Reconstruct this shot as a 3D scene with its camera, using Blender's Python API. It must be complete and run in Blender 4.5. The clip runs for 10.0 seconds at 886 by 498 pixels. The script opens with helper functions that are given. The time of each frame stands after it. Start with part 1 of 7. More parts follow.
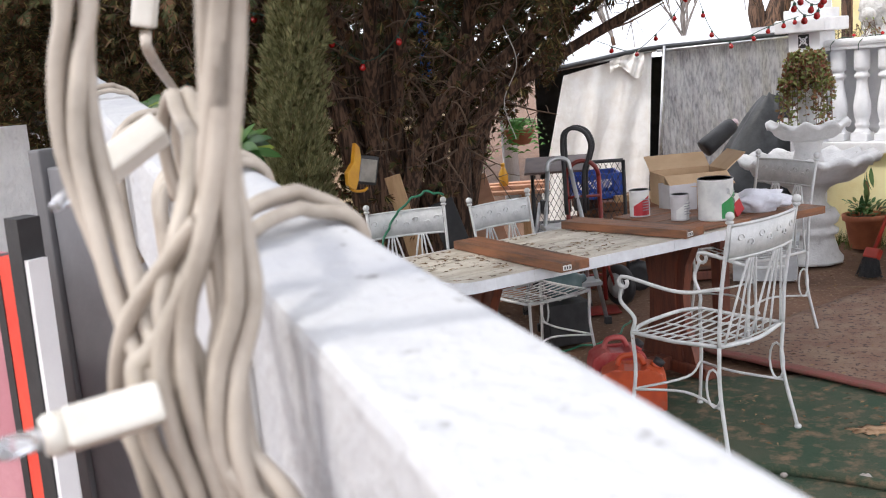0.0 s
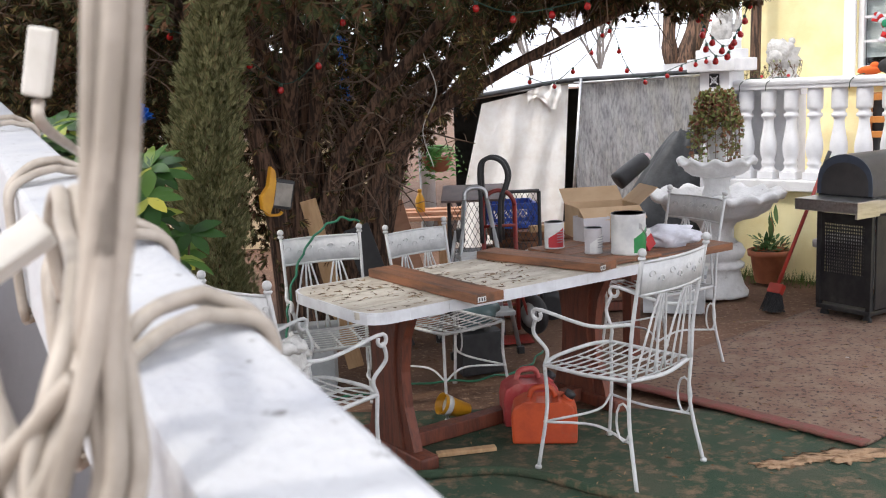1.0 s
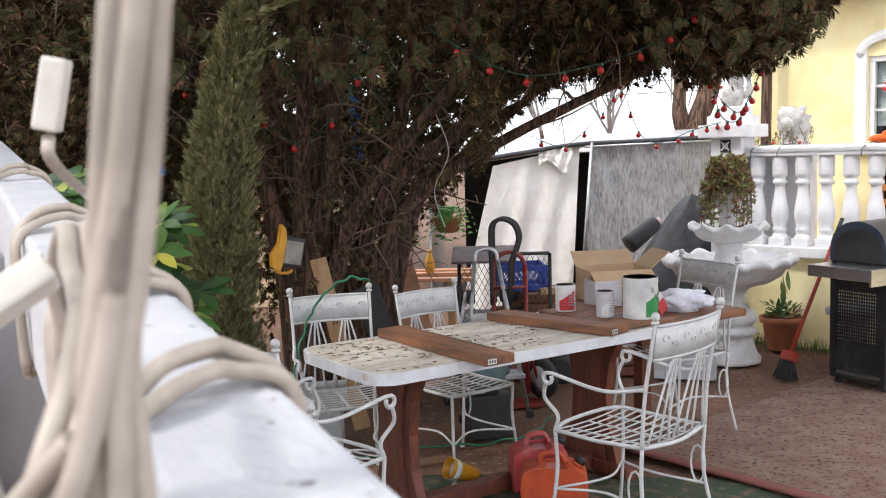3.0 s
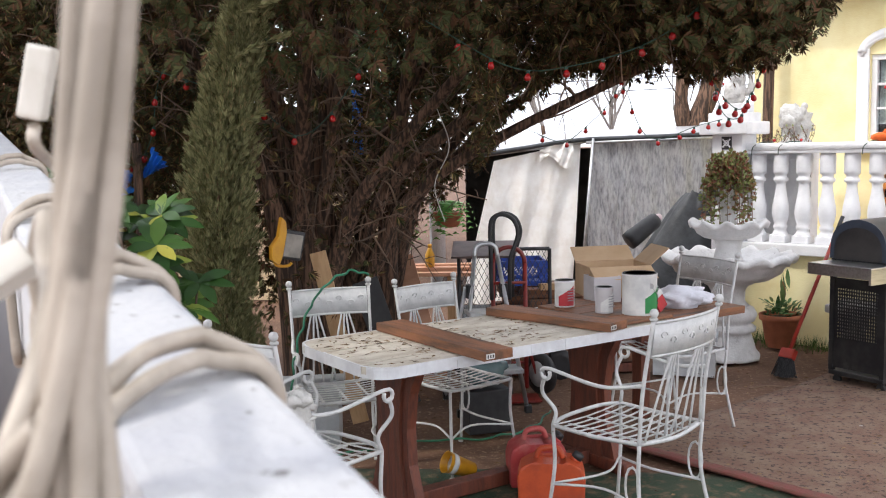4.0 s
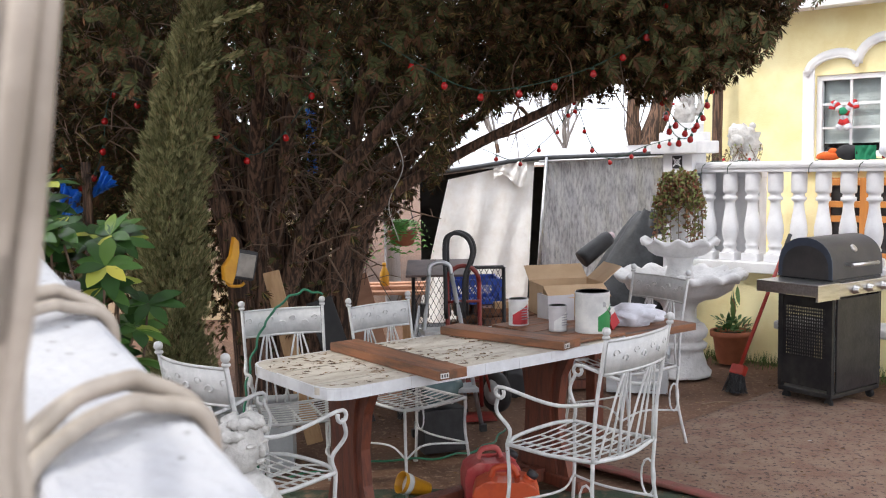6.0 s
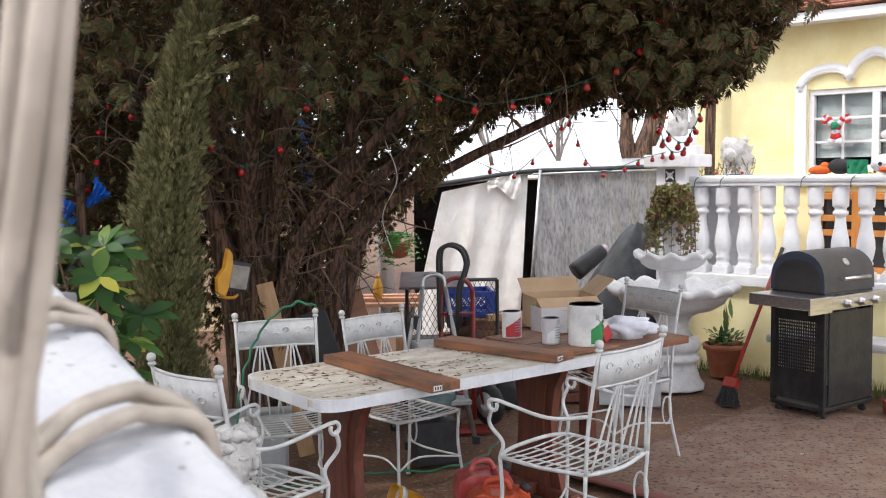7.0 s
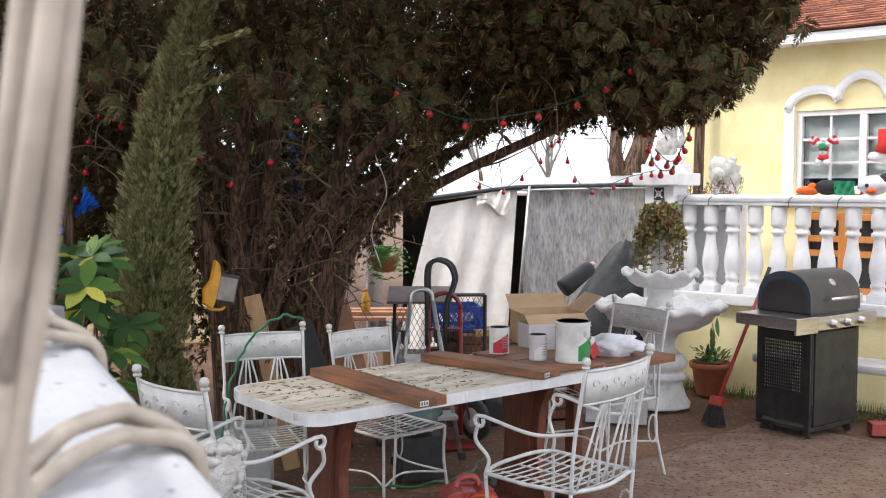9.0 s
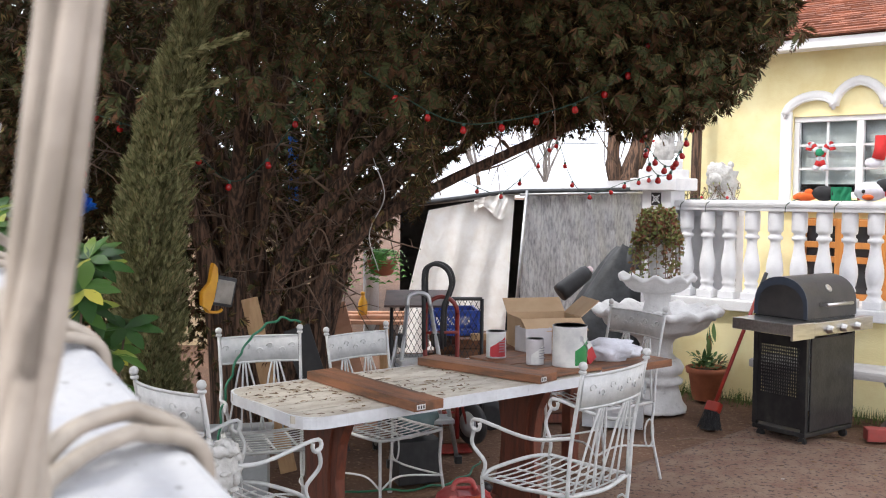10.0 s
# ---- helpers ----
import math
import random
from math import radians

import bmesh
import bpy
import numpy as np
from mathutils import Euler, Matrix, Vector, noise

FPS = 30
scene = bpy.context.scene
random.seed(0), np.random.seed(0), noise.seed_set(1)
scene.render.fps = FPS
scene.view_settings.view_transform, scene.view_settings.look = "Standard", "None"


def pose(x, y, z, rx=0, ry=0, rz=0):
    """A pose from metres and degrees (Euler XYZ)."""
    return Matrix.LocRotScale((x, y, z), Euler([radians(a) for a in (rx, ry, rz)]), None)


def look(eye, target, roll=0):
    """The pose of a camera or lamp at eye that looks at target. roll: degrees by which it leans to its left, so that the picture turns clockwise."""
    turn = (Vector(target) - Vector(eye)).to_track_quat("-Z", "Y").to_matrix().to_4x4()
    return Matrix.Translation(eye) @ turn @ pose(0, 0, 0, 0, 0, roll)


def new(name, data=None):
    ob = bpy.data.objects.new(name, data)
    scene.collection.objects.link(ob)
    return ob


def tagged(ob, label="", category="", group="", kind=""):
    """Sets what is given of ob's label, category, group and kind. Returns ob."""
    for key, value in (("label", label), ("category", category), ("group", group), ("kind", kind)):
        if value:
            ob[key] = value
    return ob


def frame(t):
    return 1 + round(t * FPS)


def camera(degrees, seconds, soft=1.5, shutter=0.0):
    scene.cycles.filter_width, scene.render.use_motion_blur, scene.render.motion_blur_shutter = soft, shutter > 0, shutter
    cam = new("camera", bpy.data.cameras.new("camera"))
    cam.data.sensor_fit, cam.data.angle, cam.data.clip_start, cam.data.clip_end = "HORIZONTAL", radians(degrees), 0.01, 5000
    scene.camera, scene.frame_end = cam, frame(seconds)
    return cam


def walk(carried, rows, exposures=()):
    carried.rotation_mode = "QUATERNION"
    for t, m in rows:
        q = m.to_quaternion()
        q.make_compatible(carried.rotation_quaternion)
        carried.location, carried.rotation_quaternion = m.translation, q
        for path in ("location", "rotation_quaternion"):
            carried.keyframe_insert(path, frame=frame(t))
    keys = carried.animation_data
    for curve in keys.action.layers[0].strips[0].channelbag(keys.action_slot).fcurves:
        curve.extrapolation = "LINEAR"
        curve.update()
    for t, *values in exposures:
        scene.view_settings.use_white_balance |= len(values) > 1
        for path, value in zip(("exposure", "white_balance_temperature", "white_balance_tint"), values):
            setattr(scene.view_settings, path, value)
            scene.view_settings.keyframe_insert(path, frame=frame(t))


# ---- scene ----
cam = camera(49.0, 10.0, soft=1.1)
cam.data.dof.use_dof = True
cam.data.dof.focus_distance = 5.0
cam.data.dof.aperture_fstop = 24
PATH = [
    (0, (0.03, -0.023, 1.539), (-0.24, 1.926, 1.18), -4.8),
    (0.5, (0.028, -0.026, 1.556), (-0.137, 1.938, 1.216), -3.6),
    (1, (0.027, 0.008, 1.565), (-0.067, 1.979, 1.239), -2.5),
    (1.5, (0.019, 0.026, 1.565), (-0.069, 2.004, 1.28), -2.3),
    (2, (0.017, 0.028, 1.566), (-0.077, 2.012, 1.329), -2.2),
    (2.5, (0.014, 0.036, 1.56), (-0.086, 2.024, 1.363), -1.9),
    (4, (0.02, 0.039, 1.556), (-0.089, 2.025, 1.345), -1.1),
    (4.5, (0.029, 0.035, 1.558), (-0.062, 2.021, 1.346), -1.0),
    (5, (0.031, 0.036, 1.558), (-0.028, 2.025, 1.354), -1.0),
    (5.5, (0.027, 0.04, 1.561), (-0.004, 2.031, 1.371), -1.1),
    (7, (0.026, 0.03, 1.565), (0.023, 2.024, 1.413), -0.8),
    (7.5, (0.024, 0.031, 1.566), (0.025, 2.026, 1.425), -0.6),
    (8, (0.024, 0.03, 1.565), (0.03, 2.025, 1.429), -0.4),
    (8.5, (0.026, 0.023, 1.57), (0.037, 2.019, 1.44), -0.0),
    (9, (0.025, 0.028, 1.569), (0.046, 2.024, 1.446), 0.1),
    (9.5, (0.023, 0.027, 1.571), (0.051, 2.023, 1.45), 0.3),
    (10, (0.023, 0.022, 1.569), (0.05, 2.019, 1.454), 0.4),
]
walk(cam, [(t, look(eye, target, roll)) for t, eye, target, roll in PATH])

# ---- world and light ----
world = bpy.data.worlds.new("overcast_sky")
scene.world = world
world.use_nodes = True
wn, wl = world.node_tree.nodes, world.node_tree.links
wn.clear()
w_out = wn.new("ShaderNodeOutputWorld")
w_bg = wn.new("ShaderNodeBackground")
w_sky = wn.new("ShaderNodeTexSky")
w_sky.sky_type = "NISHITA"
w_sky.sun_disc = False
w_sky.sun_elevation = radians(52)
w_sky.sun_rotation = radians(248)
w_sky.dust_density = 4.0
w_cloud = wn.new("ShaderNodeTexNoise")
w_cloud.inputs["Scale"].default_value = 2.2
w_cloud.inputs["Detail"].default_value = 6
w_ramp = wn.new("ShaderNodeValToRGB")
w_ramp.color_ramp.elements[0].position = 0.3
w_ramp.color_ramp.elements[0].color = (5.8, 6.05, 7.0, 1)
w_ramp.color_ramp.elements[1].position = 0.7
w_ramp.color_ramp.elements[1].color = (9.4, 9.4, 9.7, 1)
w_mix = wn.new("ShaderNodeMixRGB")
w_mix.inputs[0].default_value = 0.85
wl.new(w_sky.outputs[0], w_mix.inputs[1])
wl.new(w_cloud.outputs[0], w_ramp.inputs[0])
wl.new(w_ramp.outputs[0], w_mix.inputs[2])
wl.new(w_mix.outputs[0], w_bg.inputs[0])
w_bg.inputs[1].default_value = 0.31
wl.new(w_bg.outputs[0], w_out.inputs[0])

sun_data = bpy.data.lights.new("sun", "SUN")
sun_data.energy = 1.75
sun_data.angle = radians(4)
sun_data.color = (1.0, 0.95, 0.88)
sun = new("sun", sun_data)
sun.matrix_world = look((-6.0, -2.4, 8.2), (0, 0, 0))


# ---- materials ----
def material(name, base, rough=0.6, metal=0.0, second=None, scale=8.0, mix=(0.4, 0.62), bump=0.15, fine=60.0,
             island=0.0, obj=0.0, third=None, third_at=(0.62, 0.7), third_scale=25.0, spec=0.5, detail=6.0, stretch=None):
    """A worn surface: two colours mixed by coarse noise, stains of a third, grain bump, and a change from piece to piece."""
    m = bpy.data.materials.new(name)
    m.use_nodes = True
    n, l = m.node_tree.nodes, m.node_tree.links
    b = n["Principled BSDF"]
    b.inputs["Roughness"].default_value = rough
    b.inputs["Metallic"].default_value = metal
    b.inputs["Specular IOR Level"].default_value = spec
    co = n.new("ShaderNodeTexCoord")
    vec = co.outputs["Object"]
    if stretch:
        mp = n.new("ShaderNodeMapping")
        mp.inputs["Scale"].default_value = stretch
        l.new(vec, mp.inputs[0])
        vec = mp.outputs[0]

    def noise_ramp(s, lo, hi):
        t = n.new("ShaderNodeTexNoise")
        t.inputs["Scale"].default_value = s
        t.inputs["Detail"].default_value = detail
        t.inputs["Roughness"].default_value = 0.62
        l.new(vec, t.inputs["Vector"])
        r = n.new("ShaderNodeMapRange")
        r.inputs[1].default_value, r.inputs[2].default_value = lo, hi
        l.new(t.outputs[0], r.inputs[0])
        return r.outputs[0]

    def blend(fac, a, c):
        x = n.new("ShaderNodeMixRGB")
        if isinstance(fac, float):
            x.inputs[0].default_value = fac
        else:
            l.new(fac, x.inputs[0])
        for k, v in ((1, a), (2, c)):
            if isinstance(v, tuple):
                x.inputs[k].default_value = (*v, 1)
            else:
                l.new(v, x.inputs[k])
        return x.outputs[0]

    col = blend(noise_ramp(scale, *mix), base, second or tuple(v * 0.8 for v in base))
    if third:
        col = blend(noise_ramp(third_scale, *third_at), col, third)
    for amount, kind in ((island, "isl"), (obj, "obj")):
        if amount:
            if kind == "isl":
                src = n.new("ShaderNodeNewGeometry").outputs["Random Per Island"]
            else:
                src = n.new("ShaderNodeObjectInfo").outputs["Random"]
            hs = n.new("ShaderNodeHueSaturation")
            r = n.new("ShaderNodeMapRange")
            r.inputs[3].default_value, r.inputs[4].default_value = 1 - amount, 1 + amount
            l.new(src, r.inputs[0])
            l.new(r.outputs[0], hs.inputs["Value"])
            l.new(col, hs.inputs["Color"])
            col = hs.outputs[0]
    l.new(col, b.inputs["Base Color"])
    if bump:
        t = n.new("ShaderNodeTexNoise")
        t.inputs["Scale"].default_value = fine
        t.inputs["Detail"].default_value = 5
        l.new(vec, t.inputs["Vector"])
        bp = n.new("ShaderNodeBump")
        bp.inputs["Strength"].default_value = bump
        bp.inputs["Distance"].default_value = 0.01
        l.new(t.outputs[0], bp.inputs["Height"])
        l.new(bp.outputs[0], b.inputs["Normal"])
    return m


def leafy(name, colours, rough=0.6):
    """Foliage whose colour changes from leaf to leaf along a ramp."""
    m = bpy.data.materials.new(name)
    m.use_nodes = True
    n, l = m.node_tree.nodes, m.node_tree.links
    b = n["Principled BSDF"]
    b.inputs["Roughness"].default_value = rough
    b.inputs["Specular IOR Level"].default_value = 0.25
    g = n.new("ShaderNodeNewGeometry")
    r = n.new("ShaderNodeValToRGB")
    while len(r.color_ramp.elements) < len(colours):
        r.color_ramp.elements.new(0.5)
    for e, (at, c) in zip(r.color_ramp.elements, colours):
        e.position = at
        e.color = (*c, 1)
    l.new(g.outputs["Random Per Island"], r.inputs[0])
    l.new(r.outputs[0], b.inputs["Base Color"])
    return m


WHITE_RAIL = material("chalky_white_paint", (0.49, 0.495, 0.51), 0.6, second=(0.4, 0.41, 0.45), scale=16, mix=(0.45, 0.75),
                      third=(0.2, 0.19, 0.19), third_at=(0.62, 0.7), third_scale=110, bump=0.25, fine=140)
CORD = material("cream_vinyl_cord", (0.42, 0.365, 0.305), 0.5, second=(0.28, 0.24, 0.195), scale=26, bump=0.08, third=(0.2, 0.165, 0.13),
                third_at=(0.64, 0.8), third_scale=30)
SOCKET = material("cream_socket_plastic", (0.66, 0.63, 0.57), 0.4, second=(0.56, 0.53, 0.46), scale=30, bump=0.03)
CLEAR = material("clear_bulb_plastic", (0.85, 0.87, 0.9), 0.12, bump=0.0)
CLEAR.node_tree.nodes["Principled BSDF"].inputs["Transmission Weight"].default_value = 0.85
IRON = material("white_painted_iron", (0.6, 0.6, 0.595), 0.5, second=(0.49, 0.495, 0.495), scale=18, third=(0.25, 0.17, 0.12),
                third_at=(0.69, 0.74), third_scale=40, bump=0.2, fine=120)
TABLE_TOP = material("weathered_white_planks", (0.58, 0.54, 0.47), 0.75, second=(0.43, 0.38, 0.31), scale=7, third=(0.2, 0.13, 0.08),
                     third_at=(0.6, 0.66), third_scale=22, bump=0.3, stretch=(1, 2.2, 1), obj=0.06)
TABLE_EDGE = material("white_painted_edge", (0.72, 0.73, 0.75), 0.55, second=(0.6, 0.6, 0.62), scale=10, bump=0.1)
REDWOOD = material("red_stained_wood", (0.16, 0.042, 0.02), 0.6, second=(0.09, 0.025, 0.014), scale=9, bump=0.2, stretch=(4, 4, 0.7))
BOARD = material("brown_stained_lumber", (0.25, 0.1, 0.045), 0.65, second=(0.13, 0.06, 0.03), scale=5, third=(0.045, 0.036, 0.032),
                 third_at=(0.56, 0.72), third_scale=2.6, bump=0.2, stretch=(0.8, 5, 5), obj=0.15)
RAW = material("raw_pine_wood", (0.5, 0.32, 0.17), 0.7, second=(0.4, 0.24, 0.12), scale=8, bump=0.15, stretch=(5, 1, 1))
BARK = material("fibrous_brown_bark", (0.2, 0.115, 0.075), 0.9, second=(0.045, 0.028, 0.02), scale=9, bump=1.0, fine=30,
                stretch=(6, 6, 0.5), mix=(0.42, 0.56))
TWIG = material("dry_grey_twigs", (0.2, 0.13, 0.09), 0.9, second=(0.13, 0.09, 0.065), scale=5, bump=0, island=0.4)
CROWN = leafy("dark_conifer_fronds", [(0.0, (0.022, 0.026, 0.009)), (0.35, (0.055, 0.056, 0.018)), (0.5, (0.06, 0.035, 0.017)),
                                      (0.82, (0.095, 0.042, 0.02)), (1.0, (0.24, 0.19, 0.07))], 0.85)
SPRAY = leafy("olive_scale_leaf_fans", [(0.0, (0.035, 0.042, 0.015)), (0.45, (0.065, 0.072, 0.024)), (0.6, (0.1, 0.1, 0.036)), (0.75, (0.09, 0.045, 0.022)), (1.0, (0.13, 0.062, 0.028))], 0.8)
JUNIPER = leafy("grey_green_fronds", [(0.0, (0.1, 0.105, 0.045)), (0.5, (0.19, 0.19, 0.085)), (0.9, (0.29, 0.28, 0.14)), (1.0, (0.28, 0.19, 0.1))], 0.8)
LEAF = leafy("glossy_green_leaves", [(0.0, (0.02, 0.055, 0.014)), (0.6, (0.04, 0.1, 0.022)), (0.8, (0.07, 0.15, 0.03)),
                                     (0.92, (0.3, 0.34, 0.06)), (1.0, (0.5, 0.46, 0.08))], 0.28)
SUCCULENT = leafy("green_and_red_succulent_leaves", [(0.0, (0.14, 0.18, 0.05)), (0.5, (0.27, 0.29, 0.1)), (0.7, (0.26, 0.13, 0.06)), (1.0, (0.2, 0.06, 0.04))], 0.5)
FERN = leafy("bright_green_fern_leaves", [(0.0, (0.06, 0.2, 0.04)), (0.6, (0.12, 0.32, 0.07)), (1.0, (0.18, 0.36, 0.1))], 0.5)
GRASS = leafy("rough_grass_blades", [(0.0, (0.06, 0.12, 0.03)), (0.6, (0.11, 0.18, 0.05)), (1.0, (0.26, 0.22, 0.1))], 0.8)
YELLOW_WALL = material("pale_yellow_stucco", (0.92, 0.83, 0.49), 0.85, second=(0.84, 0.72, 0.37), scale=3, bump=0.25, fine=90)
BEIGE_WALL = material("beige_garden_wall_paint", (0.62, 0.5, 0.3), 0.85, second=(0.55, 0.4, 0.27), scale=2.5, bump=0.25, fine=70)
WHITE_TRIM = material("white_trim_paint", (0.82, 0.82, 0.82), 0.5, second=(0.74, 0.74, 0.75), scale=6, bump=0.08)
CONCRETE_WHITE = material("white_painted_concrete", (0.8, 0.8, 0.81), 0.6, second=(0.68, 0.68, 0.7), scale=6, bump=0.2, fine=80)
FOUNTAIN = material("weathered_white_fountain_concrete", (0.72, 0.71, 0.7), 0.75, second=(0.56, 0.55, 0.54), scale=5, bump=0.4, fine=70,
                    third=(0.28, 0.26, 0.25), third_at=(0.62, 0.75), third_scale=9)
SHINGLE = material("red_brown_shingles", (0.27, 0.1, 0.055), 0.9, second=(0.19, 0.07, 0.042), scale=9, bump=0.4, fine=120, obj=0.25, island=0.3)
TARP_WHITE = material("dirty_white_tarp", (0.88, 0.87, 0.84), 0.5, second=(0.8, 0.77, 0.72), scale=6, bump=0.7, fine=15, third=(0.55, 0.48, 0.42),
                      third_at=(0.68, 0.82), third_scale=14)
# the stretched darker second tone paints wrinkle shading into the colour
TARP_GREY = material("silver_grey_tarp", (0.47, 0.47, 0.48), 0.3, second=(0.2, 0.2, 0.21), scale=15, mix=(0.42, 0.7), bump=1.0, fine=16, stretch=(3.2, 1, 0.8))
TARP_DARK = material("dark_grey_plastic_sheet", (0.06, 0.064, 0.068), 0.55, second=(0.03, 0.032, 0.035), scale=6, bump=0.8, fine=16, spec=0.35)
GALV = material("galvanised_steel", (0.55, 0.56, 0.58), 0.35, metal=0.8, second=(0.4, 0.41, 0.42), scale=10, bump=0.05)
STEEL = material("brushed_stainless_steel", (0.62, 0.61, 0.6), 0.28, metal=1.0, second=(0.5, 0.49, 0.48), scale=8, bump=0.05, stretch=(1, 8, 8))
BLACK_METAL = material("black_enamelled_metal", (0.018, 0.018, 0.02), 0.35, second=(0.035, 0.034, 0.033), scale=8, bump=0.12, fine=50,
                       third=(0.07, 0.066, 0.062), third_at=(0.62, 0.78), third_scale=6, spec=0.3)
GRILL_LID = material("faded_charcoal_lid", (0.032, 0.03, 0.031), 0.34, second=(0.055, 0.05, 0.048), scale=4, bump=0.06)
BLACK = material("black_rubber_plastic", (0.018, 0.018, 0.02), 0.55, second=(0.03, 0.03, 0.032), scale=10, bump=0.08)
TERRACOTTA = material("terracotta_clay", (0.42, 0.14, 0.07), 0.8, second=(0.33, 0.11, 0.055), scale=9, bump=0.1)
SOIL = material("dark_potting_soil", (0.05, 0.032, 0.02), 0.95, bump=0.8, fine=60)
RED_PLASTIC = material("faded_red_plastic", (0.42, 0.05, 0.05), 0.5, second=(0.5, 0.16, 0.14), scale=9, mix=(0.45, 0.7), bump=0.08)
ORANGE_PLASTIC = material("orange_red_plastic", (0.55, 0.085, 0.025), 0.45, second=(0.42, 0.06, 0.02), scale=9, bump=0.08, third=(0.3, 0.1, 0.06),
                          third_at=(0.6, 0.8), third_scale=10)
RED_PAINT = material("red_painted_metal", (0.3, 0.03, 0.025), 0.4, second=(0.2, 0.03, 0.022), scale=12, bump=0.1)
RED_BULB = material("red_glass_bulb", (0.42, 0.015, 0.015), 0.12, bump=0.0)
WIRE_GREEN = material("dark_green_wire", (0.02, 0.06, 0.04), 0.5, bump=0.0)
HOSE_GREEN = material("green_cable_jacket", (0.02, 0.16, 0.085), 0.45, bump=0.03)
YELLOW_PLASTIC = material("yellow_plastic", (0.6, 0.3, 0.015), 0.45, second=(0.5, 0.23, 0.015), scale=12, bump=0.05)
LAMP_GLASS = material("dusty_lamp_glass", (0.2, 0.19, 0.17), 0.15, second=(0.3, 0.28, 0.25), scale=10, bump=0.0)
BLUE_PLASTIC = material("blue_plastic_crate", (0.02, 0.08, 0.42), 0.45, second=(0.02, 0.06, 0.33), scale=10, bump=0.05)
BLUE_TARP = material("bright_blue_tarp", (0.02, 0.2, 0.72), 0.45, second=(0.015, 0.13, 0.5), scale=6, bump=0.3, fine=20)
CARDBOARD = material("tan_cardboard", (0.52, 0.36, 0.22), 0.85, second=(0.46, 0.31, 0.18), scale=6, bump=0.08)
GREY_CARD = material("pale_grey_carton", (0.5, 0.48, 0.49), 0.7, second=(0.42, 0.4, 0.41), scale=6, bump=0.05)
LABEL_WHITE = material("white_paper_label", (0.64, 0.64, 0.62), 0.5, second=(0.5, 0.5, 0.5), scale=12, bump=0.0)
LABEL_GREEN = material("green_paper_label", (0.02, 0.22, 0.06), 0.45, bump=0.0)
LABEL_RED = material("red_paper_label", (0.45, 0.03, 0.04), 0.45, bump=0.0)
LABEL_GREY = material("grey_printed_bars", (0.3, 0.3, 0.32), 0.5, bump=0.0)
CLEAR_BIN = material("milky_clear_plastic", (0.55, 0.57, 0.58), 0.3, second=(0.4, 0.41, 0.42), scale=8, bump=0.05)
GREY_PLASTIC = material("light_grey_plastic", (0.42, 0.44, 0.45), 0.5, second=(0.34, 0.36, 0.37), scale=8, bump=0.06)
DOOR_WOOD = material("orange_varnished_door_wood", (0.5, 0.2, 0.045), 0.4, second=(0.4, 0.15, 0.035), scale=6, bump=0.05, stretch=(4, 4, 0.6))
DARK_GLASS = material("dark_window_glass", (0.03, 0.03, 0.035), 0.06, bump=0.0)
BLIND = material("white_blind_slats", (0.75, 0.78, 0.78), 0.5, second=(0.66, 0.69, 0.7), scale=8, bump=0.0)
STUCCO_STATUE = material("white_plaster_statue", (0.62, 0.61, 0.59), 0.75, second=(0.42, 0.41, 0.39), scale=14, bump=0.9, fine=60)
ORANGE_CLOTH = material("orange_felt", (0.75, 0.13, 0.02), 0.9, bump=0.2)
GREEN_CLOTH = material("green_felt", (0.02, 0.25, 0.12), 0.9, bump=0.2)
WHITE_CLOTH = material("white_plush", (0.68, 0.68, 0.74), 0.95, second=(0.55, 0.55, 0.6), scale=14, bump=0.3)
BLACK_CLOTH = material("black_plush", (0.03, 0.03, 0.032), 0.95, bump=0.3)
RED_CLOTH = material("red_felt", (0.55, 0.03, 0.03), 0.9, bump=0.2)
STONE = material("grey_garden_stone", (0.36, 0.32, 0.29), 0.85, second=(0.26, 0.23, 0.21), scale=8, bump=0.6, fine=40)
RUG = material("worn_dusty_rug", (0.17, 0.095, 0.065), 0.95, second=(0.21, 0.14, 0.1), scale=7, bump=0.7, fine=110, third=(0.05, 0.03, 0.026),
               third_at=(0.54, 0.62), third_scale=34)
RUG_RED = material("faded_red_rug_border", (0.2, 0.06, 0.05), 0.95, second=(0.15, 0.07, 0.05), scale=20, bump=0.5, fine=140)


def ground_material():
    m = material("packed_brown_dirt", (0.162, 0.085, 0.05), 0.95, second=(0.1, 0.053, 0.032), scale=1.6, mix=(0.35, 0.65), bump=0.7, fine=45,
                 third=(0.3, 0.2, 0.13), third_at=(0.56, 0.7), third_scale=38)
    return m


DIRT = ground_material()
TURF = material("worn_green_outdoor_carpet", (0.022, 0.05, 0.026), 0.95, second=(0.05, 0.06, 0.035), scale=4, bump=0.6, fine=160,
                third=(0.2, 0.125, 0.075), third_at=(0.5, 0.72), third_scale=14)


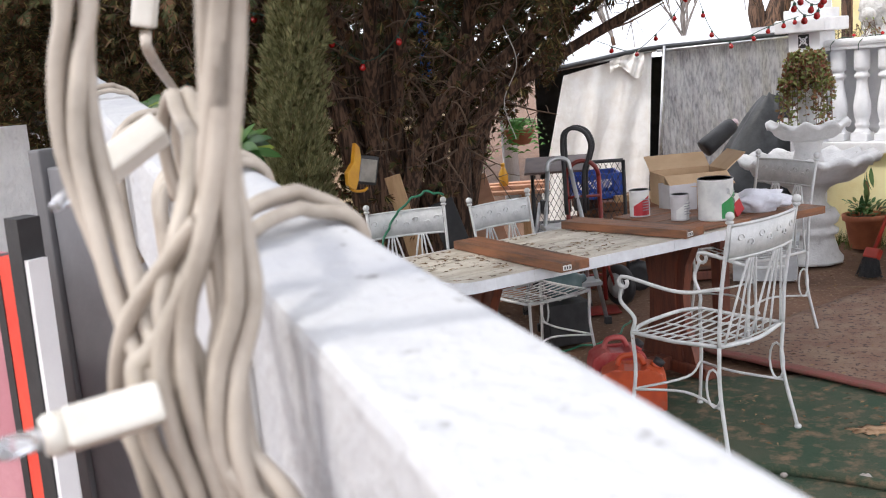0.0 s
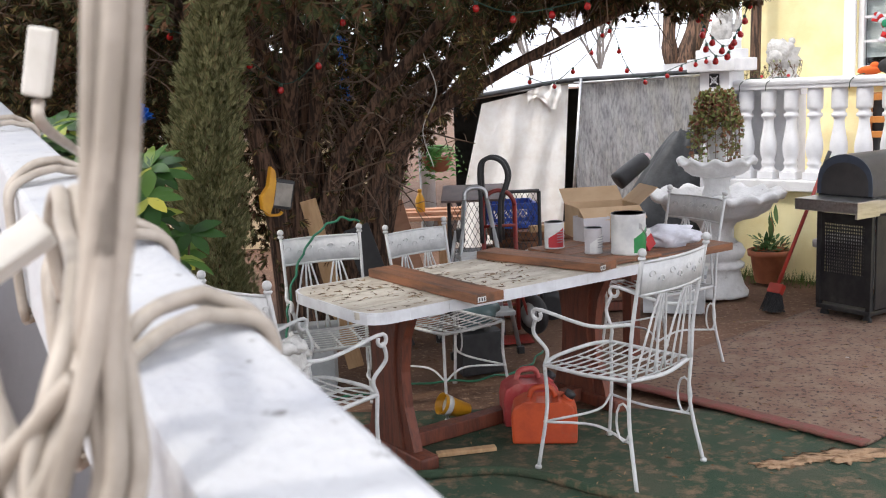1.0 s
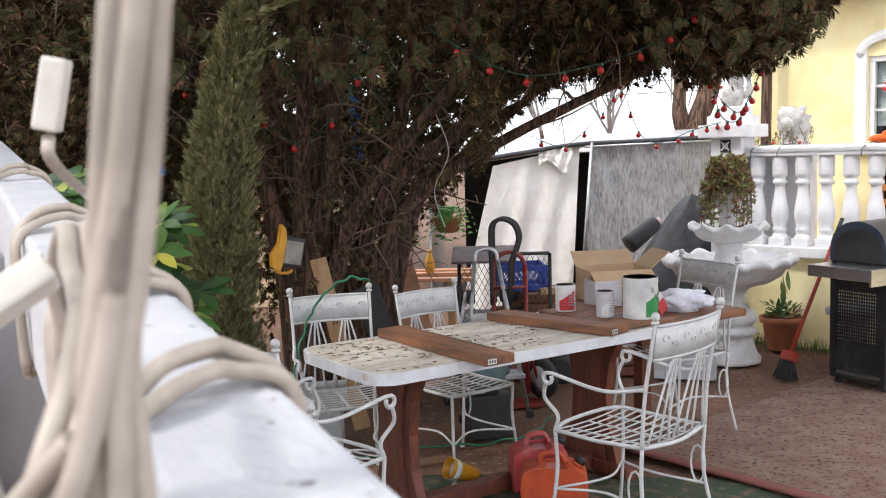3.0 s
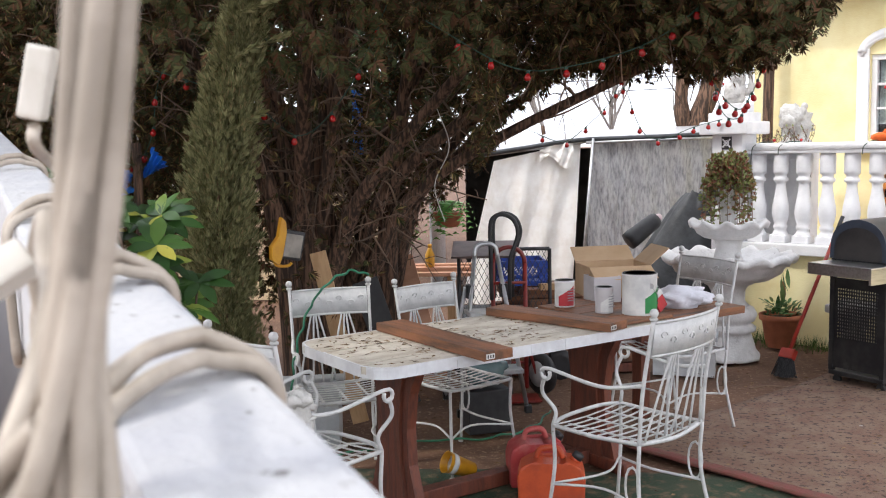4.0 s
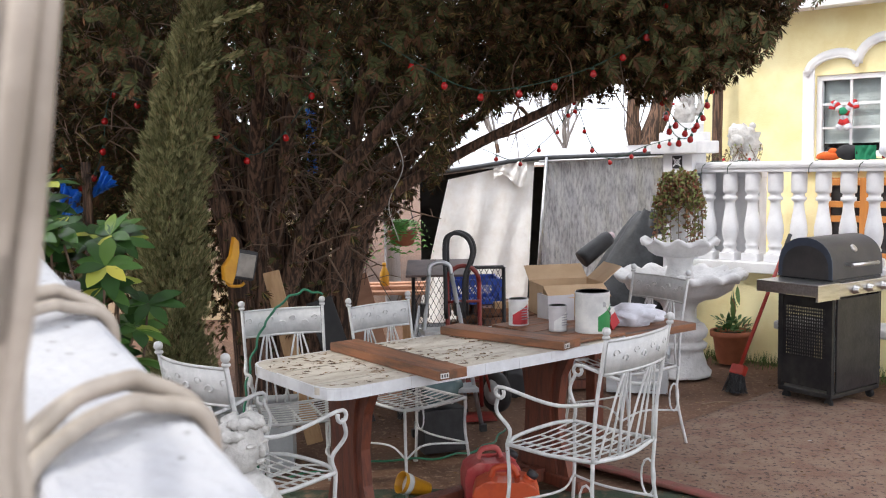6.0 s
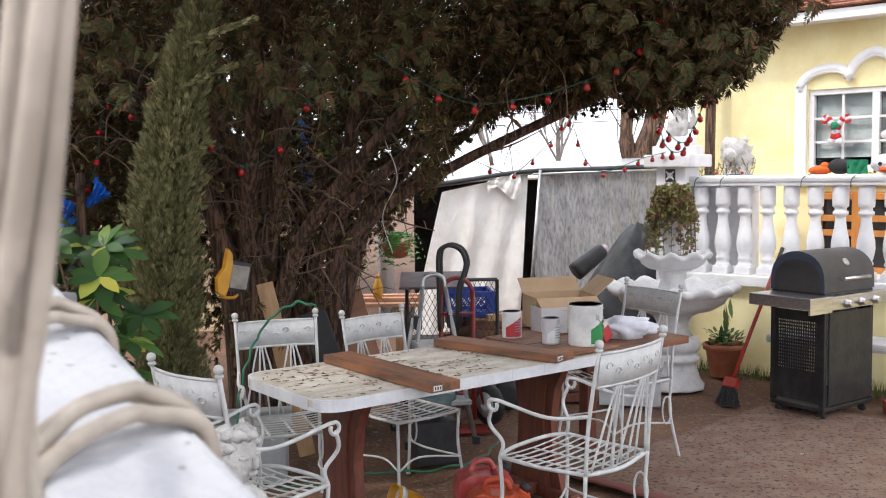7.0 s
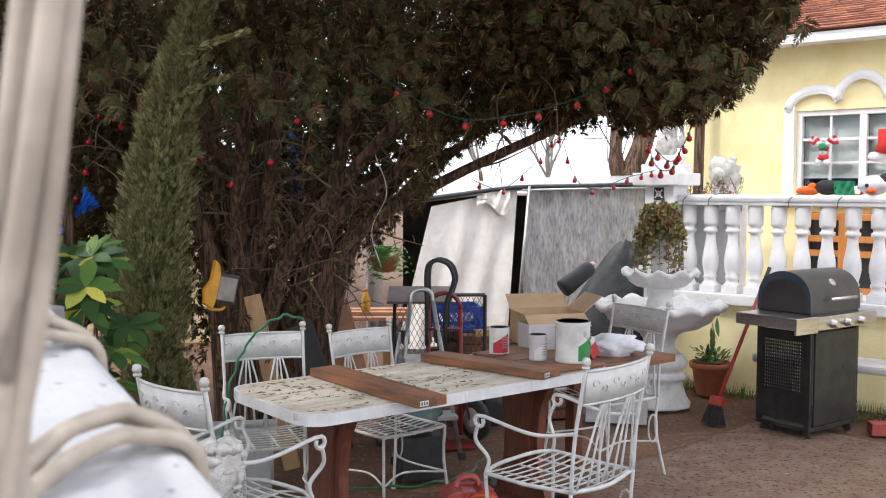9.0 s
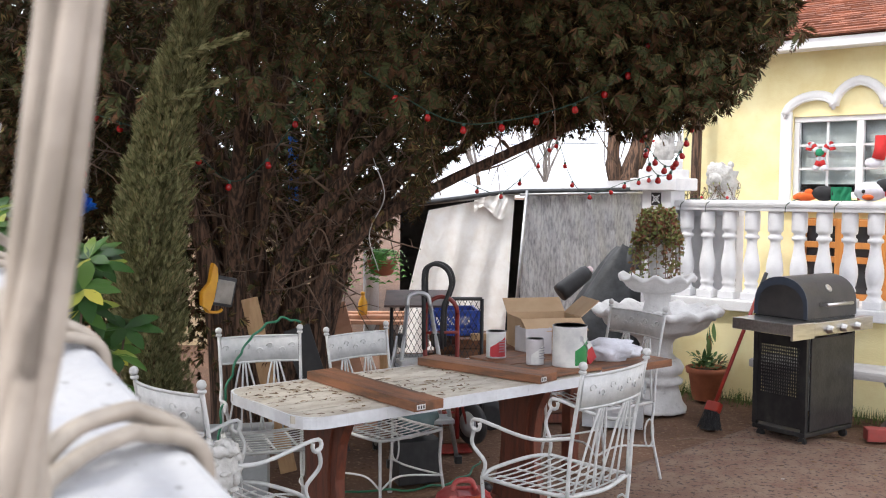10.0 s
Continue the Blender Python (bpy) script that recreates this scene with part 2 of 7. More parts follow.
# ---- mesh helpers ----
class Shape:
    """Collects vertices and faces for one mesh."""

    def __init__(self):
        self.v, self.f, self.s = [], [], []

    def add(self, verts, faces, smooth=False, m=None):
        k = len(self.v)
        if m is not None:
            verts = [m @ Vector(p) for p in verts]
        self.v.extend([tuple(p) for p in verts])
        self.f.extend([tuple(i + k for i in f) for f in faces])
        self.s.extend([smooth] * len(faces))
        return self

    def box(self, lo, hi, m=None, bevel=0.0):
        """A block, with chamfered edges where bevel is given."""
        lo, hi = Vector(lo), Vector(hi)
        if not bevel:
            v = [(x, y, z) for z in (lo.z, hi.z) for y in (lo.y, hi.y) for x in (lo.x, hi.x)]
            f = [(0, 2, 3, 1), (4, 5, 7, 6), (0, 1, 5, 4), (2, 6, 7, 3), (0, 4, 6, 2), (1, 3, 7, 5)]
            return self.add(v, f, False, m)
        bm = bmesh.new()
        bmesh.ops.create_cube(bm, size=1)
        size, mid = hi - lo, (hi + lo) / 2
        for p in bm.verts:
            p.co = Vector((p.co.x * size.x, p.co.y * size.y, p.co.z * size.z)) + mid
        bmesh.ops.bevel(bm, geom=bm.edges[:], offset=min(bevel, min(size) * 0.45), segments=2, affect="EDGES", profile=0.6)
        bm.verts.index_update()
        self.add([p.co for p in bm.verts], [tuple(p.index for p in f.verts) for f in bm.faces], False, m)
        bm.free()
        return self

    def tube(self, path, r, n=8, closed=False, m=None, caps=True):
        """A round bar along a path; r is one radius or one for each point."""
        pts = [Vector(p) for p in path]
        rs = list(r) if isinstance(r, (list, tuple)) else [r] * len(pts)
        verts, faces, prev = [], [], None
        for i, p in enumerate(pts):
            a = pts[i - 1] if (i or closed) else p
            c = pts[(i + 1) % len(pts)] if (closed or i + 1 < len(pts)) else p
            t = (c - a).normalized() if (c - a).length > 1e-9 else Vector((0, 0, 1))
            if prev is None:
                side = t.cross(Vector((0, 0, 1)) if abs(t.z) < 0.9 else Vector((1, 0, 0))).normalized()
            else:
                side = (prev - t * prev.dot(t)).normalized()
            prev = side
            up = t.cross(side)
            for k in range(n):
                w = 2 * math.pi * k / n
                verts.append(p + (side * math.cos(w) + up * math.sin(w)) * rs[i])
        rings = len(pts)
        for i in range(rings if closed else rings - 1):
            j = (i + 1) % rings
            for k in range(n):
                q = (k + 1) % n
                faces.append((i * n + k, i * n + q, j * n + q, j * n + k))
        self.add(verts, faces, True, m)
        if caps and not closed:
            k = len(self.v) - rings * n
            self.f.append(tuple(range(k + n - 1, k - 1, -1)))
            self.f.append(tuple(range(k + (rings - 1) * n, k + rings * n)))
            self.s.extend([False, False])
        return self

    def lathe(self, profile, n=24, m=None, wave=None):
        """A turned body from (radius, height) pairs; wave(angle, i) scales a radius."""
        verts, faces = [], []
        for i, (r, z) in enumerate(profile):
            for k in range(n):
                w = 2 * math.pi * k / n
                q, dz = (wave(w, i) if wave else (1, 0))
                verts.append((r * q * math.cos(w), r * q * math.sin(w), z + dz))
        for i in range(len(profile) - 1):
            for k in range(n):
                q = (k + 1) % n
                faces.append((i * n + k, i * n + q, (i + 1) * n + q, (i + 1) * n + k))
        self.add(verts, faces, True, m)
        k = len(self.v) - len(profile) * n
        self.f.append(tuple(range(k + n - 1, k - 1, -1)))
        self.f.append(tuple(range(k + (len(profile) - 1) * n, k + len(profile) * n)))
        self.s.extend([False, False])
        return self

    def ball(self, c, r, m=None, n=10, squash=(1, 1, 1), lump=0.0):
        verts, faces = [], []
        rows = max(4, n // 2 + 1)
        for i in range(rows + 1):
            a = math.pi * i / rows
            for k in range(n):
                w = 2 * math.pi * k / n
                d = Vector((math.sin(a) * math.cos(w), math.sin(a) * math.sin(w), math.cos(a)))
                s = r * (1 + (lump * noise.noise(d * 2.3 + Vector(c) * 5) if lump else 0))
                verts.append((c[0] + d.x * s * squash[0], c[1] + d.y * s * squash[1], c[2] + d.z * s * squash[2]))
        for i in range(rows):
            for k in range(n):
                q = (k + 1) % n
                faces.append((i * n + k, (i + 1) * n + k, (i + 1) * n + q, i * n + q))
        return self.add(verts, faces, True, m)

    def slab(self, outline, z0, z1, m=None):
        """A flat plate with that outline in x and y, counter-clockwise."""
        k = len(outline)
        v = [(x, y, z0) for x, y in outline] + [(x, y, z1) for x, y in outline]
        f = [tuple(range(k - 1, -1, -1)), tuple(range(k, 2 * k))] + [(i, (i + 1) % k, k + (i + 1) % k, k + i) for i in range(k)]
        return self.add(v, f, False, m)

    def mesh(self, name, mat):
        me = bpy.data.meshes.new(name)
        me.from_pydata(self.v, [], self.f)
        me.polygons.foreach_set("use_smooth", self.s)
        me.materials.append(mat)
        me.update()
        return me


def part(name, shape, mat, parent=None, label="", m=None):
    """Links a shape as one mesh object under a thing or a part."""
    ob = new(name, shape.mesh(name, mat) if isinstance(shape, Shape) else shape)
    ob.parent = parent
    if m is not None:
        ob.matrix_basis = m
    return tagged(ob, label=label)


def thing(name, m, label, category, group="", kind=""):
    ob = new(name)
    ob.empty_display_size = 0.1
    ob.matrix_basis = m
    return tagged(ob, label, category, group, kind)


def solo(name, shape, mat, label, category, group="", kind="", m=None):
    """A thing that is one mesh."""
    return tagged(part(name, shape, mat, None, label, m), category=category, group=group, kind=kind)


def arc(cx, cz, r, a0, a1, n=10):
    return [(cx + r * math.cos(radians(a0 + (a1 - a0) * i / n)), cz + r * math.sin(radians(a0 + (a1 - a0) * i / n))) for i in range(n + 1)]


def smooth_path(points, steps=6):
    """A Catmull-Rom curve through the points."""
    p = [Vector(q) for q in points]
    p = [p[0] * 2 - p[1]] + p + [p[-1] * 2 - p[-2]]
    out = []
    for i in range(1, len(p) - 2):
        a, b, c, d = p[i - 1 : i + 3]
        for k in range(steps):
            t = k / steps
            out.append(0.5 * ((2 * b) + (c - a) * t + (2 * a - 5 * b + 4 * c - d) * t * t + (3 * b - a - 3 * c + d) * t ** 3))
    out.append(p[-2])
    return out


rnd = random.Random(7)


# ---- ground ----
def make_ground():
    xs = [-300, -80, -25, -10] + [-5 + 0.14 * i for i in range(79)] + [8, 14, 30, 90, 300]
    ys = [-60, -15, -4] + [-2 + 0.14 * i for i in range(93)] + [13, 18, 30, 90, 400]
    s = Shape()
    v = []
    for y in ys:
        for x in xs:
            near = 1 if (-5 < x < 6 and -2 < y < 11) else 0
            v.append((x, y, near * 0.018 * (noise.noise(Vector((x * 0.9, y * 0.9, 0))) - 0.5) + near * 0.006 * noise.noise(Vector((x * 6, y * 6, 3)))))
    w = len(xs)
    f = [(j * w + i, j * w + i + 1, (j + 1) * w + i + 1, (j + 1) * w + i) for j in range(len(ys) - 1) for i in range(w - 1)]
    s.add(v, f, True)
    return solo("ground", s, DIRT, "packed brown dirt yard strewn with dry leaf litter", "ground", kind="structure")


make_ground()


def sheet_on_ground(name, outline_fn, nx, ny, z, mat, label, category, ripple=0.004, kind=""):
    """A thin cloth lying on the ground: a gently rippled slab with a hem."""
    s = Shape()
    v = []
    for layer in (0, 1):
        for j in range(ny + 1):
            for i in range(nx + 1):
                x, y = outline_fn(i / nx, j / ny)
                h = ripple * noise.noise(Vector((x * 4, y * 4, 7)))
                v.append((x, y, z + h - (0.012 if layer else 0)))
    w = nx + 1
    k = w * (ny + 1)
    f = [(j * w + i, j * w + i + 1, (j + 1) * w + i + 1, (j + 1) * w + i) for j in range(ny) for i in range(nx)]
    f += [tuple(k + q for q in reversed(t)) for t in f[: nx * ny]]
    ring = [i for i in range(w)] + [j * w + nx for j in range(1, ny + 1)] + [ny * w + i for i in range(nx - 1, -1, -1)] + [j * w for j in range(ny - 1, 0, -1)]
    f += [(ring[i], k + ring[i], k + ring[(i + 1) % len(ring)], ring[(i + 1) % len(ring)]) for i in range(len(ring))]
    s.add(v, f, True)
    return solo(name, s, mat, label, category, kind=kind)


def turf_outline(u, v):
    x = -1.6 + 3.9 * u + 0.05 * noise.noise(Vector((v * 5, 1, 0)))
    y = 1.6 + (3.05 - 0.25 * u) * v + 0.05 * noise.noise(Vector((u * 6, 4, 0)))
    return x, y


sheet_on_ground("outdoor_carpet", turf_outline, 60, 40, 0.014, TURF, "worn dark green outdoor carpet dusted with dirt", "carpet")
RUG_A, RUG_B = Vector((0.62, 4.93)), Vector((1.56, 3.93))
RUG_U, RUG_W = (RUG_B - RUG_A), Vector((0.73, 0.68)) * 2.2


def rug_outline(u, v):
    p = RUG_A + RUG_U * u + RUG_W * v
    return p.x + 0.02 * noise.noise(Vector((u * 9, v * 9, 0))), p.y + 0.02 * noise.noise(Vector((u * 9, v * 9, 5)))


def make_rug():
    rug = thing("rug", pose(0, 0, 0), "worn dusty patterned rug with a faded red border", "rug")
    body = sheet_on_ground("rug_field", rug_outline, 30, 40, 0.03, RUG, "", "")
    edge = sheet_on_ground("rug_border", lambda u, v: tuple(RUG_A + RUG_U * (u * 1.0) + RUG_W * (v * 0.035 - 0.012 + 0.006 * noise.noise(Vector((u * 14, 0, 0))))),
                           30, 3, 0.038, RUG_RED, "faded red rug border", "")
    for o in (body, edge):
        o.parent = rug
        for key in ("category", "kind"):
            if key in o:
                del o[key]


make_rug()

# ---- house and porch, in the frame of its front ----
FRONT = pose(1.95, 7.7, 0, 0, 0, -40)
S0, S1 = -0.05, 4.6


def make_porch():
    porch = thing("porch", FRONT, "yellow stucco porch base with a white ledge and paved deck", "porch", kind="structure")
    part("base_wall", Shape().box((-0.25, 0.04, 0), (S1, 0.22, 0.69)), YELLOW_WALL, porch, "yellow stucco base wall")
    part("deck", Shape().box((0.0, 0.22, 0.5), (S1, 1.3, 0.72)), CONCRETE_WHITE, porch)
    part("ledge", Shape().box((0.0, -0.04, 0.69), (S1, 0.24, 0.77), bevel=0.008), CONCRETE_WHITE, porch, "white painted ledge")


def make_balustrade():
    bal = thing("balustrade", FRONT, "white concrete balustrade with turned balusters on the porch", "balustrade", kind="structure")
    s = Shape().box((0.0, 0.0, 1.478), (S1, 0.17, 1.53), bevel=0.02)
    s.box((0.0, 0.015, 1.45), (S1, 0.155, 1.482), bevel=0.008)
    part("top_rail", s, CONCRETE_WHITE, bal)
    prof = [(0.062, 0.83), (0.062, 0.835), (0.05, 0.85), (0.043, 0.87), (0.052, 0.885), (0.052, 0.9), (0.044, 0.91), (0.055, 0.95), (0.063, 1.0), (0.061, 1.05),
            (0.05, 1.11), (0.04, 1.17), (0.036, 1.215), (0.04, 1.235), (0.054, 1.24), (0.054, 1.262), (0.042, 1.27), (0.041, 1.29), (0.055, 1.298),
            (0.057, 1.32), (0.057, 1.43), (0.052, 1.45)]
    one = Shape().lathe(prof, 18)
    one.box((-0.064, -0.064, 0.77), (0.064, 0.064, 0.832), bevel=0.008)
    me = one.mesh("baluster", CONCRETE_WHITE)
    for i in range(25):
        part("baluster", me, None, bal, m=pose(0.077 + 0.178 * i, 0.085, 0, 0, 0, 0))


def make_gate_pillar():
    p = thing("porch_pillar", FRONT @ pose(-0.125, 0.075, 0), "square white porch pillar with stepped cap and black tile", "pillar", kind="structure")
    s = Shape().box((-0.125, -0.125, 0), (0.125, 0.125, 1.6), bevel=0.006)
    part("shaft", s, CONCRETE_WHITE, p)
    c = Shape().box((-0.2, -0.2, 1.6), (0.2, 0.2, 1.7), bevel=0.012)
    c.box((-0.15, -0.15, 1.7), (0.15, 0.15, 1.77), bevel=0.01)
    c.box((-0.11, -0.11, 1.77), (0.11, 0.11, 1.84), bevel=0.01)
    part("cap", c, CONCRETE_WHITE, p)
    t = Shape().box((-0.042, -0.133, 1.485), (0.042, -0.124, 1.585), bevel=0.003)
    tile = part("tile", t, BLACK, p, "small black square ornament tile")
    g = Shape()
    for a in (45, -45):
        g.box((-0.045, -0.003, -0.005), (0.045, 0.003, 0.005), m=pose(0, -0.135, 1.535, 0, a, 0))
    g.tube([(0.02 * math.cos(k * 0.7854), -0.136, 1.535 + 0.02 * math.sin(k * 0.7854)) for k in range(8)], 0.004, 5, closed=True)
    part("scrollwork", g, CONCRETE_WHITE, tile)
    return p


def make_statue_on_pillar():
    s = Shape()
    s.ball((0, 0, 1.92), 0.1, squash=(0.85, 0.8, 1.1), lump=0.35, n=16)
    s.ball((0.02, 0, 2.03), 0.075, squash=(0.8, 0.8, 1.2), lump=0.4, n=16)
    s.ball((-0.02, -0.03, 2.14), 0.05, squash=(0.9, 0.9, 1.1), lump=0.2, n=14)
    s.lathe([(0.06, 1.84), (0.07, 1.87), (0.05, 1.9)], 14)
    s.tube(smooth_path([(0.02, 0.02, 1.95), (0.1, 0.04, 1.93), (0.11, 0.03, 2.05), (0.03, 0.0, 2.18)]), [0.03] * 10 + [0.02] * 9, 8)
    solo("statue", s, STUCCO_STATUE, "small white plaster statue on the pillar cap", "statue", m=FRONT @ pose(-0.125, 0.075, 0.0))


def make_house():
    h = thing("house", FRONT, "pale yellow stucco house with white trim and red-brown shingle roof", "house", kind="structure")
    wx0, wx1, wz0, wz1 = 0.47, 1.56, 1.55, 2.24
    n0, n1 = 1.3, 1.5
    w = Shape()
    w.box((-0.55, n0, 0), (wx0, n1, 2.79))
    w.box((wx1, n0, 0), (5.2, n1, 2.79))
    w.box((wx0, n0, 0), (wx1, n1, wz0))
    w.box((wx0, n0, wz1), (wx1, n1, 2.79))
    part("front_wall", w, YELLOW_WALL, h, "pale yellow stucco wall")
    part("side_wall", Shape().box((-0.55, n1, 0), (-0.35, 6, 2.79)), YELLOW_WALL, h)
    part("back_wall", Shape().box((-0.35, 5.8, 0), (5.2, 6, 2.79)), YELLOW_WALL, h)
    win = thing("window", Matrix(), "", "")
    win.parent = h
    win.name = "house_window"
    fr = Shape()
    for a, b in (((wx0, wz0), (wx1, wz0 + 0.05)), ((wx0, wz1 - 0.045), (wx1, wz1)), ((wx0, wz0 + 0.05), (wx0 + 0.045, wz1 - 0.045)),
                 ((wx1 - 0.045, wz0 + 0.05), (wx1, wz1 - 0.045)), ((0.985, wz0 + 0.05), (1.045, wz1 - 0.045))):
        fr.box((a[0], n0 + 0.02, a[1]), (b[0], n0 + 0.09, b[1]), bevel=0.006)
    part("frame", fr, WHITE_TRIM, win)
    for x0, x1 in ((wx0 + 0.045, 0.985), (1.045, wx1 - 0.045)):
        mu = Shape()
        xm = (x0 + x1) / 2
        mu.box((xm - 0.01, n0 + 0.035, wz0 + 0.05), (xm + 0.01, n0 + 0.05, wz1 - 0.045))
        for k in (1, 2):
            zz = wz0 + 0.05 + (wz1 - wz0 - 0.095) * k / 3
            mu.box((x0, n0 + 0.033, zz - 0.01), (x1, n0 + 0.052, zz + 0.01))
        part("muntin", mu, WHITE_TRIM, win)
        g = part("pane", Shape().box((x0, n0 + 0.056, wz0 + 0.05), (x1, n0 + 0.062, wz1 - 0.045)), PANE, win)
        g.visible_shadow = False
        slat = Shape().box((x0, -0.0135, -0.001), (x1, 0.0135, 0.001)).mesh("slat", BLIND)
        k = 0
        zz = wz0 + 0.13
        while zz < wz1 - 0.05:
            part("slat", slat, None, win, m=pose(0, n0 + 0.1, zz, 72, 0, 0))
            zz += 0.021
    # flat black sheet standing in for the unlit room behind the slats
    part("dark_room", Shape().box((wx0, n0 + 0.13, wz0), (wx1, n0 + 0.15, wz1)), BLACK_CLOTH, win)
    # moulded surround with a cusped head
    tr = Shape()
    tr.box((wx0 - 0.105, n0 - 0.035, wz0 - 0.1), (wx0 - 0.005, n0 + 0.0, wz1 + 0.05), bevel=0.012)
    tr.box((wx1 + 0.005, n0 - 0.035, wz0 - 0.1), (wx1 + 0.105, n0 + 0.0, wz1 + 0.05), bevel=0.012)
    tr.box((wx0 - 0.13, n0 - 0.06, wz0 - 0.12), (wx1 + 0.13, n0, wz0 - 0.03), bevel=0.012)
    part("surround", tr, WHITE_TRIM, h)
    span = (wx1 + 0.06 - (wx0 - 0.06)) / 3
    pts = []
    for k in range(3):
        cx = wx0 - 0.06 + span * (k + 0.5)
        rise = 0.12 if k != 1 else 0.17
        for i in range(13):
            a = math.pi - math.pi * i / 12
            pts.append((cx + span / 2 * math.cos(a), n0 - 0.02, 2.27 + (0.08 if k == 1 else 0.04) * 0 + rise * math.sin(a) + 0.08 * (1 - abs(1 - (cx + span / 2 * math.cos(a) - wx0) / (wx1 - wx0) * 2))))
    hd = Shape().tube(pts, 0.042, 8)
    hd.tube([(x, y - 0.02, z - 0.03) for x, y, z in pts], 0.014, 6)
    part("arched_head", hd, WHITE_TRIM, h, "white cusped moulding over the window")
    # eave and roof
    e = Shape().box((-0.9, 0.98, 2.77), (5.5, 1.02, 2.85), bevel=0.006)
    part("fascia", e, WHITE_TRIM, h, "white fascia board")
    part("soffit", Shape().box((-0.9, 1.02, 2.79), (5.5, 6.2, 2.81)), WHITE_TRIM, h)
    rz0, rz1, ry0, ry1 = 2.86, 3.5, 0.96, 2.75
    deck = Shape()
    deck.add([(-0.95, ry0, rz0), (5.5, ry0, rz0), (5.5, ry1, rz1), (0.0, ry1, rz1), (-0.95, 6.2, rz0), (5.5, 6.2, rz0), (0.0, 4.4, rz1), (5.5, 4.4, rz1)],
             [(0, 1, 2, 3), (0, 3, 6, 4), (3, 2, 7, 6), (4, 6, 7, 5), (1, 5, 7, 2), (0, 4, 5, 1)])
    roof = part("roof", deck, SHINGLE, h, "red-brown asphalt shingle roof")
    sh = Shape()
    slope = Vector((0, ry1 - ry0, rz1 - rz0))
    courses = 17
    for c in range(courses):
        u = c / courses
        base = Vector((0, ry0 - 0.01, rz0 + 0.004)) + slope * u
        x = -0.93 + 0.95 * u + rnd.uniform(-0.1, 0)
        while x < 5.4:
            w_ = rnd.uniform(0.13, 0.2)
            up = slope.normalized() * (slope.length / courses * 1.15)
            t = rnd.uniform(0.012, 0.022)
            a, b = base + Vector((x, 0, 0)), base + Vector((x + w_ - 0.006, 0, 0))
            nrm = Vector((0, -slope.z, slope.y)).normalized()
            sh.add([a, b, b + up, a + up, a + nrm * t, b + nrm * t, b + up + nrm * 0.004, a + up + nrm * 0.004],
                   [(4, 5, 6, 7), (0, 1, 5, 4), (1, 2, 6, 5), (0, 4, 7, 3)])
            x += w_
    tagged(part("shingles", sh, SHINGLE, roof), kind="stuff")


PANE = material("window_glass", (0.9, 0.95, 0.95), 0.03, bump=0.0)
PANE.node_tree.nodes["Principled BSDF"].inputs["Transmission Weight"].default_value = 1.0
make_house()
make_porch()
make_balustrade()
make_gate_pillar()
make_statue_on_pillar()


# ---- tent behind the yard ----
def cloth(x0, x1, z0f, z1f, y, amp, freq, seed, nx=70, nz=50, slant=0.0):
    """A hanging sheet with vertical and diagonal folds, 6 mm thick."""
    s = Shape()
    v = []
    for layer in (0, 1):
        for j in range(nz + 1):
            for i in range(nx + 1):
                u, w = i / nx, j / nz
                x = x0(w) + (x1(w) - x0(w)) * u
                z = z0f(u) + (z1f(u) - z0f(u)) * w
                fold = math.sin((u * freq + 1.4 * (1 - w) * u + slant * w) * 6.28 + 2 * noise.noise(Vector((u * 3, w * 2, seed))))
                d = amp * 0.4 * fold + amp * 0.5 * noise.noise(Vector((u * 6 + w * 4, w * 2, seed))) + amp * 0.18 * noise.noise(Vector((u * 30, w * 26, seed)))
                v.append((x, y + d + layer * 0.006, z))
    w_ = nx + 1
    k = w_ * (nz + 1)
    f = [(j * w_ + i, j * w_ + i + 1, (j + 1) * w_ + i + 1, (j + 1) * w_ + i) for j in range(nz) for i in range(nx)]
    f += [tuple(k + q for q in reversed(t)) for t in f[: nx * nz]]
    s.add(v, f, True)
    return s


